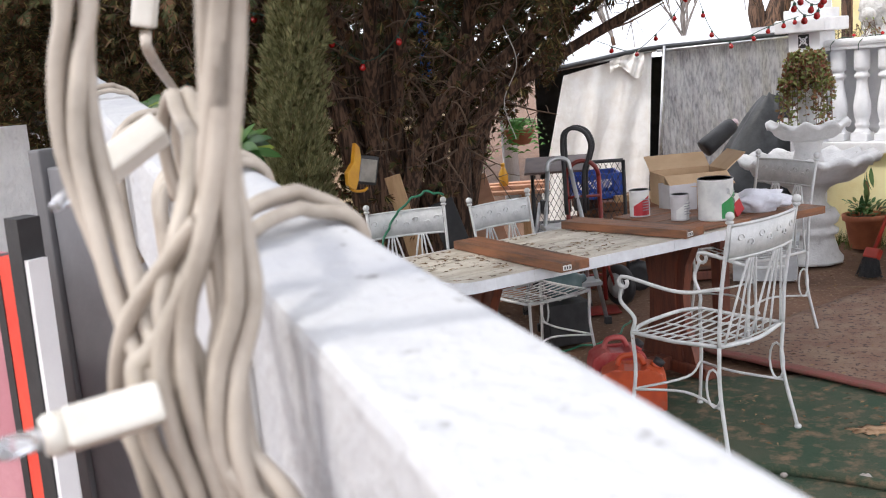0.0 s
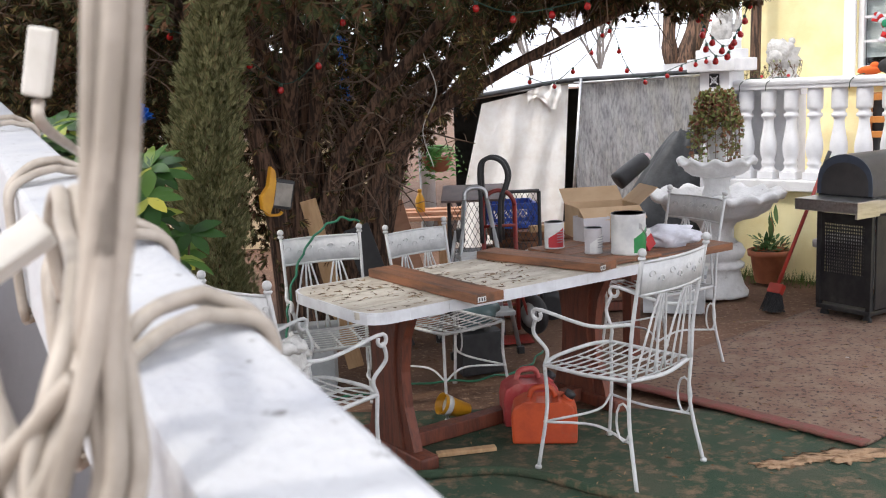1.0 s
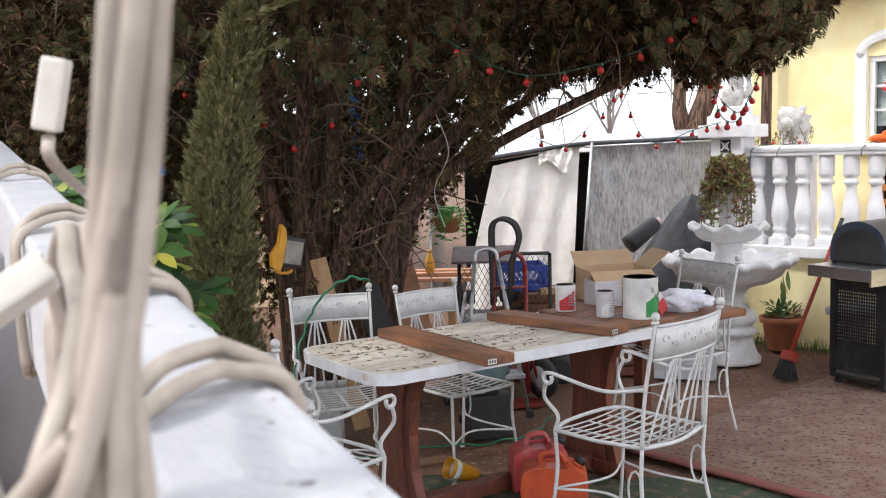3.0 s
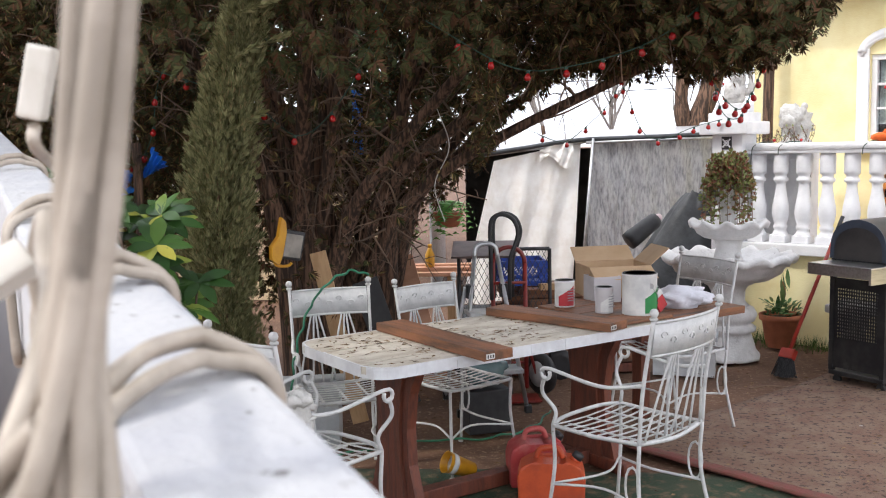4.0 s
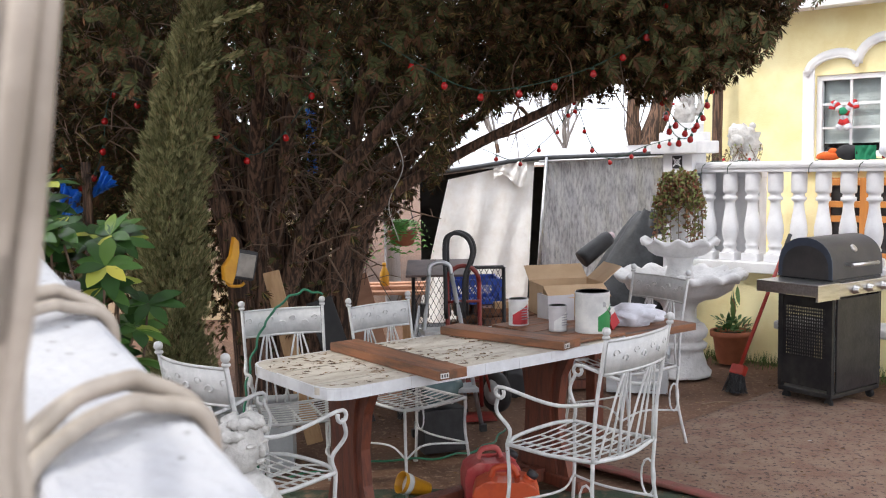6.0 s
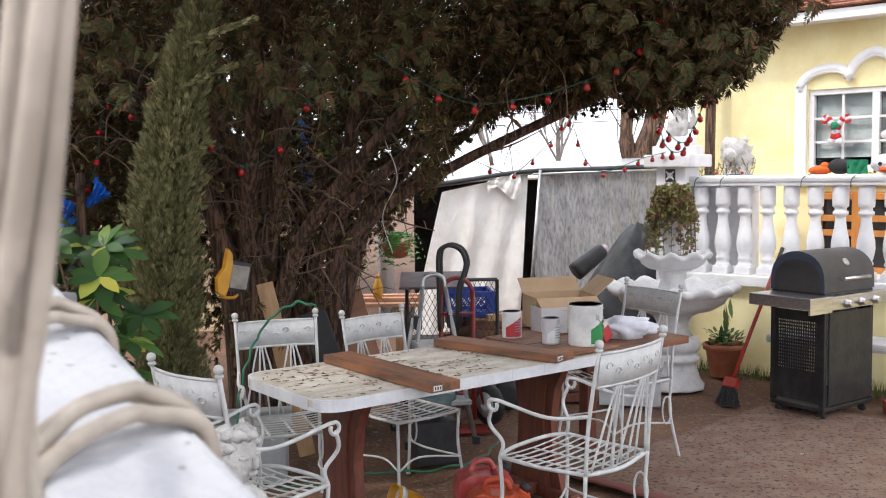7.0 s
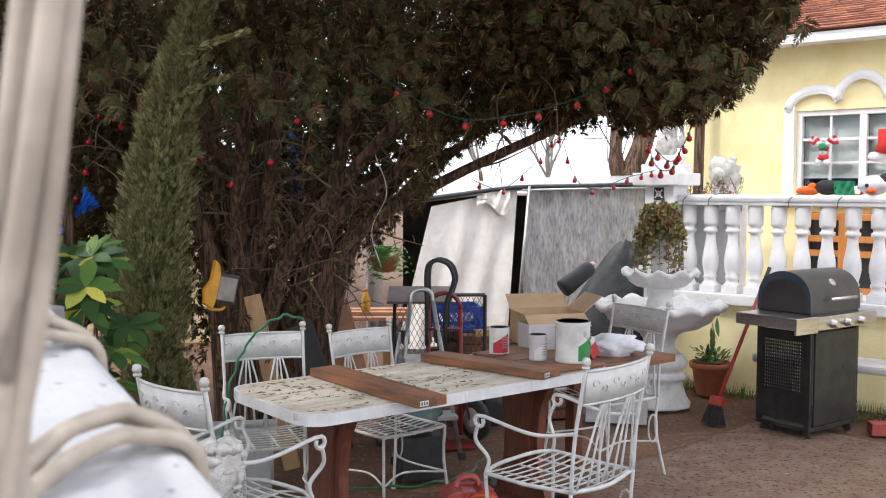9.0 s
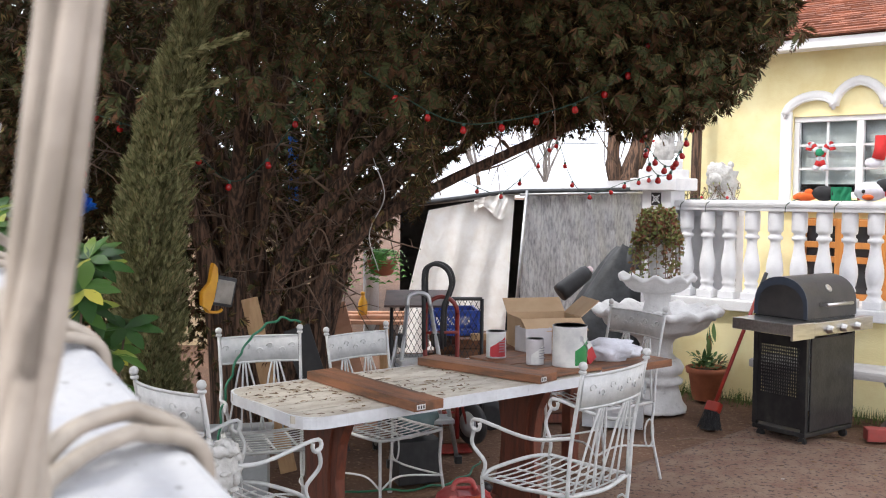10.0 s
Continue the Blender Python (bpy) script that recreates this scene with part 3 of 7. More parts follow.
def make_tent():
    t = thing("tarp_shelter", pose(0.09, 9.5, 0), "makeshift shelter of white and silver-grey tarps on a pipe frame", "tent")
    part("white_panel", cloth(lambda w: -0.42 + 0.34 * w, lambda w: 0.66 + 0.1 * w, lambda u: 0.0, lambda u: 1.4 + 0.17 * u, 0, 0.035, 2.6, 2, slant=0.8), TARP_WHITE, t,
         "dirty white tarp panel with stains")
    part("grey_panel", cloth(lambda w: 0.8 + 0.06 * w, lambda w: 2.6, lambda u: 0.0, lambda u: 1.6 + 0.04 * u, 0.05, 0.034, 9, 5, nx=160, nz=70, slant=2.6), TARP_GREY, t,
         "crinkled silver-grey tarp panel")
    top = Shape()
    top.add([(-0.75, 0.0, 1.42), (0.75, 0.0, 1.61), (2.7, 0.05, 1.66), (2.7, 2.6, 1.75), (0.75, 2.6, 1.7), (-0.75, 2.6, 1.5),
             (-0.75, 0.0, 1.40), (0.75, 0.0, 1.59), (2.7, 0.05, 1.64), (2.7, 2.6, 1.73), (0.75, 2.6, 1.68), (-0.75, 2.6, 1.48)],
            [(0, 1, 4, 5), (1, 2, 3, 4), (7, 6, 11, 10), (8, 7, 10, 9), (0, 6, 7, 1), (1, 7, 8, 2), (2, 8, 9, 3), (3, 9, 10, 4), (4, 10, 11, 5), (5, 11, 6, 0)])
    part("roof_sheet", top, TARP_GREY, t, "grey tarp roof sheet")
    hem = Shape().tube(smooth_path([(-0.75, -0.03, 1.4), (0.0, -0.04, 1.49), (0.72, -0.05, 1.585), (1.4, -0.04, 1.6), (2.6, -0.03, 1.64)]), 0.022, 7)
    part("rolled_hem", hem, TARP_DARK, t, "dark rolled tarp edge")
    part("pole", Shape().tube([(0.74, -0.06, 0), (0.87, -0.06, 1.6)], 0.017, 8), GALV, t, "galvanised pole")
    part("cross_pole", Shape().tube([(0.8, -0.06, 1.56), (2.6, -0.03, 1.6)], 0.014, 8), GALV, t, "galvanised pole")
    part("ridge_pole", Shape().tube([(-0.7, 0.03, 1.39), (0.86, 0.0, 1.575)], 0.014, 8), GALV, t, "galvanised pole")
    knot = cloth(lambda w: 0.36, lambda w: 0.68, lambda u: 1.38 + 0.06 * math.sin(u * 6), lambda u: 1.5 + 0.1 * u, -0.06, 0.05, 2, 8, nx=20, nz=12)
    part("loose_corner", knot, TARP_WHITE, t, "bunched white tarp corner")
    # dark upright sheet across the inside, 1.4 m behind the front panels
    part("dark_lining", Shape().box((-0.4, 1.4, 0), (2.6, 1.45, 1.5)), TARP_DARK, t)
    part("side_sheet", Shape().box((-0.72, 0.05, 0), (-0.7, 2.6, 1.4)), TARP_GREY, t)


make_tent()


def make_garden_wall():
    s = Shape().box((-7, 9.9, 0), (-0.9, 10.1, 1.05))
    w = solo("wall_west", s, BEIGE_WALL, "beige painted garden wall behind the tree", "wall", kind="structure")
    part("coping", Shape().box((-7, 9.86, 1.05), (-0.9, 10.14, 1.1), bevel=0.01), BEIGE_WALL, w)


make_garden_wall()


# ---- wrought-iron chairs ----
def make_chair(arms=True, height=0.95, label="", m=None, wide=0.45):
    """Origin on the ground under the seat's middle; it faces +y."""
    c = thing("garden_chair", m, label, "chair", group="chairs round the table")
    hw, d, sz = wide / 2, 0.2, 0.44
    r = 0.0085
    # seat rails
    sf = smooth_path([(-hw, d, sz), (-hw * 0.5, d + 0.03, sz + 0.006), (hw * 0.5, d + 0.03, sz + 0.006), (hw, d, sz)], 5)
    rim = sf + [(hw, 0, sz - 0.006), (hw * 0.92, -d, sz)] + smooth_path([(hw * 0.92, -d, sz), (0, -d - 0.02, sz - 0.012), (-hw * 0.92, -d, sz)], 5)[1:] + [(-hw, 0, sz - 0.006)]
    part("seat_frame", Shape().tube(rim, r, 7, closed=True), IRON, c)
    for k in range(3):
        x = -hw * 0.55 + hw * 0.55 * k
        part("seat_support", Shape().box((x - 0.006, -d, sz - 0.018), (x + 0.006, d, sz - 0.014)), IRON, c)
    n = 10
    slat = Shape()
    a = [(hw * u, 0.0036 * sg, sz - 0.011 * (1 - u * u) + 0.002 * up) for up in (1, -1) for sg in (1, -1) for u in (-1, -0.5, 0, 0.5, 1)]
    slat.add(a, [(i, i + 1, 6 + i, 5 + i) for i in range(4)] + [(15 + i, 16 + i, 11 + i, 10 + i) for i in range(4)] + [(10 + i, 11 + i, 1 + i, i) for i in range(4)] + [(5 + i, 6 + i, 16 + i, 15 + i) for i in range(4)])
    slat_me = slat.mesh("seat_slat", IRON)
    for k in range(n):
        y = -d + 0.012 + (2 * d - 0.01) * k / (n - 1)
        part("seat_slat", slat_me, None, c, m=pose(0, y, 0) @ Matrix.Diagonal((0.93 + 0.065 * k / (n - 1), 1, 1, 1)))
    bx = hw * 0.96
    for sgn in (-1, 1):
        back = smooth_path([(sgn * bx, -d, sz), (sgn * bx, -d - 0.015, sz + 0.2), (sgn * (bx + 0.005), -d - 0.065, height - 0.03)], 5)
        p = Shape().tube(back, 0.0078, 8)
        p.ball((sgn * (bx + 0.005), -d - 0.066, height - 0.012), 0.017, n=10)
        p.lathe([(0.013, 0), (0.016, 0.006), (0.013, 0.012)], 8, m=pose(sgn * (bx + 0.005), -d - 0.064, height - 0.04))
        part("back_post", p, IRON, c)
        part("rear_leg", Shape().tube(smooth_path([(sgn * bx, -d, sz), (sgn * (bx - 0.004), -d + 0.004, sz - 0.18), (sgn * (bx + 0.02), -d - 0.045, 0.0)], 5), 0.0078, 8)
             .lathe([(0.014, 0.0), (0.014, 0.012), (0.009, 0.016)], 8, m=pose(sgn * (bx + 0.02), -d - 0.045, 0)), IRON, c)
        part("front_leg", Shape().tube(smooth_path([(sgn * hw, d, sz), (sgn * (hw - 0.004), d - 0.004, sz - 0.18), (sgn * (hw + 0.02), d + 0.03, 0.0)], 5), 0.0078, 8)
             .lathe([(0.014, 0.0), (0.014, 0.012), (0.009, 0.016)], 8, m=pose(sgn * (hw + 0.02), d + 0.03, 0)), IRON, c)
        ring = [(sgn * (hw - 0.01), -d + 0.03 + 0.032 * math.cos(a), 0.275 + 0.075 * math.sin(a)) for a in (k * 0.5236 for k in range(12))]
        part("scroll_ring", Shape().tube(ring, 0.005, 6, closed=True), IRON, c)
    # embossed top panel, bowed backwards
    pan = Shape()
    n = 14
    grid = []
    for layer in (0, 1):
        for zz, back in ((height - 0.175, 0.045), (height - 0.05, 0.062)):
            for k in range(n + 1):
                u = -1 + 2 * k / n
                grid.append((u * (bx - 0.006), -d - back - 0.03 * (1 - u * u) + (0.003 if layer else -0.003), zz))
    k = n + 1
    f = [(i + 1, i, k + i, k + i + 1) for i in range(n)]
    f += [(2 * k + i, 2 * k + i + 1, 3 * k + i + 1, 3 * k + i) for i in range(n)]
    f += [(i, i + 1, 2 * k + i + 1, 2 * k + i) for i in range(n)] + [(k + i + 1, k + i, 3 * k + i, 3 * k + i + 1) for i in range(n)]
    pan.add(grid, f, True)
    for zz, back in ((height - 0.175, 0.045), (height - 0.05, 0.062)):
        pan.tube([((-1 + 2 * i / n) * (bx - 0.006), -d - back - 0.03 * (1 - (-1 + 2 * i / n) ** 2), zz) for i in range(n + 1)], 0.006, 6)
    panel = part("back_panel", pan, IRON, c, "white painted panel embossed with scrollwork")
    em = Shape()
    for g in range(-3, 4):
        for side in (1, -1):
            pts = []
            for i in range(9):
                a = i * 0.62
                rr = 0.019 * (1 - i / 11)
                u = (g * 0.055 + rr * math.cos(a) * (1 if g % 2 else -1)) / bx
                zz = height - 0.112 + (0.012 if g % 2 else -0.012) + rr * math.sin(a)
                pts.append((u * bx, -d - 0.0535 - 0.03 * (1 - u * u) + side * 0.004, zz))
            em.tube(pts, 0.0035, 5)
    tagged(part("scrollwork", em, IRON, panel), kind="stuff")
    for x0 in (-0.38, 0.38):
        for lean in (-0.36, -0.1, 0.1, 0.36):
            q = smooth_path([(hw * (x0 + lean * 0.25), -d - 0.065, height - 0.178), (hw * (x0 + lean * 0.6), -d - 0.045, height - 0.28), (hw * (x0 + lean * 1.25), -d - 0.005, sz + 0.004)], 4)
            part("back_bar", Shape().tube(q, 0.0052, 6), IRON, c)
    # stretchers
    zs = 0.2
    fx, fy = hw + 0.004, d + 0.008
    part("stretcher", Shape().tube(smooth_path([(-fx, fy, zs), (-hw * 0.72, 0, zs + 0.012), (-bx, -d, zs)], 5), 0.0055, 6), IRON, c)
    part("stretcher", Shape().tube(smooth_path([(fx, fy, zs), (hw * 0.72, 0, zs + 0.012), (bx, -d, zs)], 5), 0.0055, 6), IRON, c)
    part("stretcher", Shape().tube(smooth_path([(-fx, fy, zs), (0, d * 0.55, zs + 0.01), (fx, fy, zs)], 5), 0.0055, 6), IRON, c)
    if arms:
        for sgn in (-1, 1):
            q = [(sgn * bx, -d - 0.02, sz + 0.225), (sgn * (hw + 0.02), -0.05, sz + 0.2), (sgn * (hw + 0.035), d - 0.02, sz + 0.235)]
            curl = [(sgn * (hw + 0.035), d + 0.005 + 0.022 * math.sin(a), sz + 0.213 + 0.022 * math.cos(a)) for a in (0.3 + 0.62 * k for k in range(9))]
            part("armrest", Shape().tube(smooth_path(q, 6) + curl, 0.0078, 8), IRON, c)
            up = smooth_path([(sgn * (hw + 0.033), d + 0.012, sz + 0.2), (sgn * (hw + 0.02), d + 0.035, sz + 0.13), (sgn * (hw - 0.005), d - 0.01, sz + 0.06), (sgn * hw, d, sz)], 5)
            part("arm_support", Shape().tube(up, 0.008, 7), IRON, c)
    return c


def facing(x, y, fx, fy, s=1.0):
    return pose(x, y, 0.012, 0, 0, math.degrees(math.atan2(-fx, fy))) @ Matrix.Scale(s, 4)


make_chair(True, 0.95, "white wrought-iron armchair with chipped paint beside the red fuel cans", facing(0.534, 3.827, -0.73, 0.68))
make_chair(True, 0.95, "white wrought-iron armchair at the head of the table", facing(-0.68, 3.44, 0.64, 0.77), wide=0.38)
make_chair(True, 0.95, "white wrought-iron armchair with a green cable over its back", facing(-0.70, 4.42, 0.35, -0.94, 0.96), wide=0.41)
make_chair(False, 0.95, "white wrought-iron side chair pushed under the table", facing(-0.18, 4.70, 0.65, -0.76, 0.94), wide=0.4)
make_chair(False, 0.95, "white wrought-iron side chair standing before the fountain", facing(0.955, 5.28, -0.87, -0.5))


# ---- table ----
TAB = pose(0.015, 4.337, 0, 0, 0, 37.2)


def make_table():
    t = thing("trestle_table", TAB, "red-stained trestle table with a weathered white plank top", "table")
    L, W, top = 1.66, 0.69, 0.73
    rad = 0.11
    hl, hw = L / 2, W / 2
    # planks run along the table; the ends are clipped to the rounded outline
    def half_width(x):
        e = hl - abs(x)
        return hw if e >= rad else hw - rad + math.sqrt(max(0, rad * rad - (rad - e) ** 2))
    n = 5
    for k in range(n):
        y0, y1 = -hw + W * k / n + 0.002, -hw + W * (k + 1) / n - 0.002
        xs = [-hl + 0.001 + (L - 0.002) * i / 60 for i in range(61)]
        low = [(x, max(y0, -half_width(x))) for x in xs if half_width(x) > min(abs(y0), abs(y1)) + 0.003 or y0 * y1 < 0]
        high = [(x, min(y1, half_width(x))) for x, _ in low]
        s = Shape().slab(low + high[::-1], top - 0.03, top + rnd.uniform(-0.0015, 0.0015))
        part("plank", s, TABLE_TOP, t)
    rim = [(x, -half_width(x) - 0.004) for x in [-hl + L * i / 80 for i in range(81)]] + [(x, half_width(x) + 0.004) for x in [hl - L * i / 80 for i in range(81)]]
    for c0 in range(0, len(rim), 9):
        run = rim[c0 : c0 + 10]
        if c0 + 10 > len(rim):
            run = run + rim[: c0 + 10 - len(rim)]
        k = len(run)
        a, b = Vector(run[0]), Vector(run[-1])
        run[0] = tuple(a + (Vector(run[1]) - a).normalized() * 0.0012) if (Vector(run[1]) - a).length > 0.003 else run[0]
        s = Shape()
        v = [(x, y, top + 0.001) for x, y in run] + [(x, y, top - 0.045) for x, y in run] + [(x * 0.985, y * 0.968, top - 0.045) for x, y in run] + [(x * 0.99, y * 0.978, top + 0.001) for x, y in run]
        f = [(0, 3 * k, 2 * k, k), (k - 1, 2 * k - 1, 3 * k - 1, 4 * k - 1)]
        for i in range(k - 1):
            f += [(i, k + i, k + i + 1, i + 1), (k + i, 2 * k + i, 2 * k + i + 1, k + i + 1), (3 * k + i, i, i + 1, 3 * k + i + 1)]
        s.add(v, f, False)
        part("edge_block", s, TABLE_EDGE, t)
    for x in (-hl + 0.3, hl - 0.26):
        prof = [(-0.19, 0.05), (0.19, 0.05), (0.17, 0.12), (0.125, 0.25), (0.115, 0.4), (0.14, 0.55), (0.2, 0.66), (0.2, 0.685), (-0.2, 0.685), (-0.2, 0.66), (-0.14, 0.55), (-0.115, 0.4), (-0.125, 0.25), (-0.17, 0.12)]
        leg = Shape().slab(prof, -0.022, 0.022, m=pose(x, 0, 0) @ Matrix(((0, 0, 1, 0), (1, 0, 0, 0), (0, 1, 0, 0), (0, 0, 0, 1))))
        leg.slab([(p[0] * 0.62, p[1]) for p in prof], -0.034, 0.034, m=pose(x, 0, 0) @ Matrix(((0, 0, 1, 0), (1, 0, 0, 0), (0, 1, 0, 0), (0, 0, 0, 1))))
        part("pedestal", leg, REDWOOD, t)
        part("foot", Shape().box((x - 0.045, -0.27, 0.012), (x + 0.045, 0.27, 0.07), bevel=0.01), REDWOOD, t)
        part("cleat", Shape().box((x - 0.035, -0.26, 0.655), (x + 0.035, 0.26, 0.697), bevel=0.006), REDWOOD, t)
    part("stretcher_beam", Shape().box((-hl + 0.33, -0.035, 0.02), (hl - 0.29, 0.035, 0.085), bevel=0.006), REDWOOD, t)
    part("apron", Shape().box((-hl + 0.15, -0.025, 0.64), (hl - 0.15, 0.025, 0.695), bevel=0.006), REDWOOD, t)


make_table()


def make_boards():
    for a, b, lab in (((-0.468, 4.378), (0.025, 3.724), "dark-stained wooden board with a scorched middle on the table"),
                      ((0.011, 4.76), (0.555, 4.296), "red-brown wooden board lying across the table")):
        a, b = Vector(a), Vector(b)
        d = b - a
        m = pose(*(a + d / 2), 0.733, 0, 0, math.degrees(math.atan2(d.y, d.x)))
        brd = thing("board", m, lab, "board", group="boards on the table")
        part("plank", Shape().box((-d.length / 2, -0.07, 0), (d.length / 2, 0.07, 0.038), bevel=0.004), BOARD, brd)
        tag = Shape().box((d.length / 2 + 0.0005, -0.06, 0.008), (d.length / 2 + 0.002, -0.02, 0.028))
        part("paper_tag", tag, LABEL_WHITE, brd, "small white paper tag")
        bars = Shape()
        for k in range(3):
            bars.box((d.length / 2 + 0.002, -0.055 + 0.012 * k, 0.012), (d.length / 2 + 0.0028, -0.049 + 0.012 * k, 0.024))
        part("print", bars, BLACK, brd, "dark unreadable print bars")
    sheet = thing("plywood_sheet", TAB, "brown stained boards lying over the table end", "board")
    for k in range(4):
        part("plank", Shape().box((0.5, -0.3 + 0.155 * k, 0.7335), (0.815, -0.152 + 0.155 * k, 0.748), bevel=0.003), BOARD, sheet)


make_boards()


# ---- fountain ----
def make_fountain():
    f = thing("fountain", pose(1.665, 7.0, 0.01), "two-tier white concrete fountain with scalloped bowls and trailing plant", "fountain")
    part("base", Shape().lathe([(0.23, 0), (0.23, 0.02), (0.2, 0.06), (0.17, 0.16), (0.165, 0.19), (0.195, 0.2), (0.2, 0.225), (0.17, 0.245), (0.16, 0.26),
                                (0.19, 0.275), (0.205, 0.32), (0.18, 0.365), (0.15, 0.38)], 32, wave=lambda w, i: (1 + 0.03 * math.cos(10 * w), 0) if i < 4 else (1, 0)), FOUNTAIN, f)
    part("column", Shape().lathe([(0.15, 0.38), (0.115, 0.42), (0.11, 0.47), (0.14, 0.52), (0.22, 0.56), (0.24, 0.57)], 28), FOUNTAIN, f)

    def bowl(r, z, h, waves):
        sc = lambda w, i: (1 + (0.045 * math.sin(waves * w) if i in (5, 6, 7) else 0), 0.018 * math.sin(waves * w + 1) if i in (5, 6, 7) else 0)
        return Shape().lathe([(r * 0.35, z), (r * 0.62, z + h * 0.1), (r * 0.8, z + h * 0.35), (r * 0.86, z + h * 0.62), (r * 0.88, z + h * 0.66),
                              (r * 0.97, z + h * 0.74), (r, z + h * 0.9), (r * 0.93, z + h), (r * 0.8, z + h * 0.93), (r * 0.7, z + h * 0.6), (r * 0.05, z + h * 0.5)], 96, wave=sc)
    part("lower_bowl", bowl(0.46, 0.55, 0.2, 14), FOUNTAIN, f, "wide scalloped lower bowl")
    part("stem", Shape().lathe([(0.12, 0.66), (0.1, 0.72), (0.085, 0.78), (0.1, 0.84), (0.12, 0.86)], 20), FOUNTAIN, f)
    part("upper_bowl", bowl(0.275, 0.85, 0.13, 10), FOUNTAIN, f, "small scalloped upper bowl")
    part("finial", Shape().lathe([(0.06, 0.94), (0.05, 1.0), (0.06, 1.06), (0.1, 1.12), (0.11, 1.2), (0.09, 1.24)], 18), FOUNTAIN, f)


make_fountain()


def make_trailing_plant():
    s = Shape()
    r = random.Random(4)
    stems = Shape()
    for k in range(95):
        a = r.uniform(0, 6.28)
        out = r.uniform(0.03, 0.13)
        drop = r.choice([r.uniform(-0.02, 0.1), r.uniform(0.1, 0.34)])
        lift = r.uniform(0.06, 0.24)
        p0 = Vector((0.05 * math.cos(a), 0.05 * math.sin(a), 1.24))
        path = smooth_path([p0, p0 + Vector((out * 0.5 * math.cos(a), out * 0.5 * math.sin(a), lift)), p0 + Vector((out * math.cos(a), out * math.sin(a), lift * 0.5 - drop * 0.3)),
                            p0 + Vector((out * 1.12 * math.cos(a), out * 1.12 * math.sin(a), -drop))], 5)
        stems.tube(path, 0.002, 4)
        for q in path[2:]:
            for _ in range(3):
                d = Vector((r.uniform(-1, 1), r.uniform(-1, 1), r.uniform(-0.6, 1))).normalized()
                e = d.cross(Vector((r.uniform(-1, 1), r.uniform(-1, 1), r.uniform(-1, 1)))).normalized()
                L = r.uniform(0.024, 0.042)
                s.add([q, q + d * L * 0.5 + e * L * 0.3, q + d * L, q + d * L * 0.5 - e * L * 0.3], [(0, 1, 2, 3)])
    p = thing("trailing_plant", pose(1.665, 7.0, 0.0), "bushy trailing succulent with green and reddish leaves in the fountain top", "plant")
    part("leaves", s, SUCCULENT, p)
    tagged(part("stem_tangle", stems, TWIG, p), kind="stuff")


make_trailing_plant()


# ---- white rail with its light string, close by ----
RAIL_D = Vector((-0.4931, 0.8675, 0.0654)).normalized()
RAIL_R = Vector((0.8694, 0.4942, 0)).normalized()
RAIL_U = RAIL_R.cross(RAIL_D).normalized()
RAIL_P = Vector((0.0231, 0.2, 1.4746))
RAIL_M = Matrix((RAIL_R, RAIL_D, RAIL_U)).transposed().to_4x4()
RAIL_M.translation = RAIL_P
RW, RH = 0.05, 0.084


def make_rail():
    f = thing("fence", pose(0, 0, 0), "white painted metal fence rail with chipped, speckled paint", "fence")
    s = Shape().box((-RW, -0.9, -RH), (0, 2.6, 0), m=RAIL_M, bevel=0.004)
    part("top_rail", s, WHITE_RAIL, f)
    for y in (-0.75, 1.15, 2.5):
        p = RAIL_M @ Vector((-RW / 2, y, -RH))
        part("post", Shape().box((-0.022, -0.022, 0), (0.022, 0.022, p.z - 0.001), m=pose(p.x, p.y, 0, 0, 0, 29), bevel=0.003), WHITE_RAIL, f)


make_rail()


def strand_path(points, twist, r, phase, steps=10):
    """A strand that winds round a guide curve."""
    g = smooth_path(points, steps)
    out = []
    for i, p in enumerate(g):
        t = (g[min(i + 1, len(g) - 1)] - g[max(i - 1, 0)]).normalized()
        a = t.cross(Vector((0.3, 1, 0.1))).normalized()
        b = t.cross(a)
        w = phase + twist * i / len(g)
        out.append(p + (a * math.cos(w) + b * math.sin(w)) * r)
    return out


def rail_pt(x, y, z):
    """A point in the rail's own frame: across from the far edge, along, above the top."""
    return RAIL_M @ Vector((x, y, z))


CORD_R = 0.0025


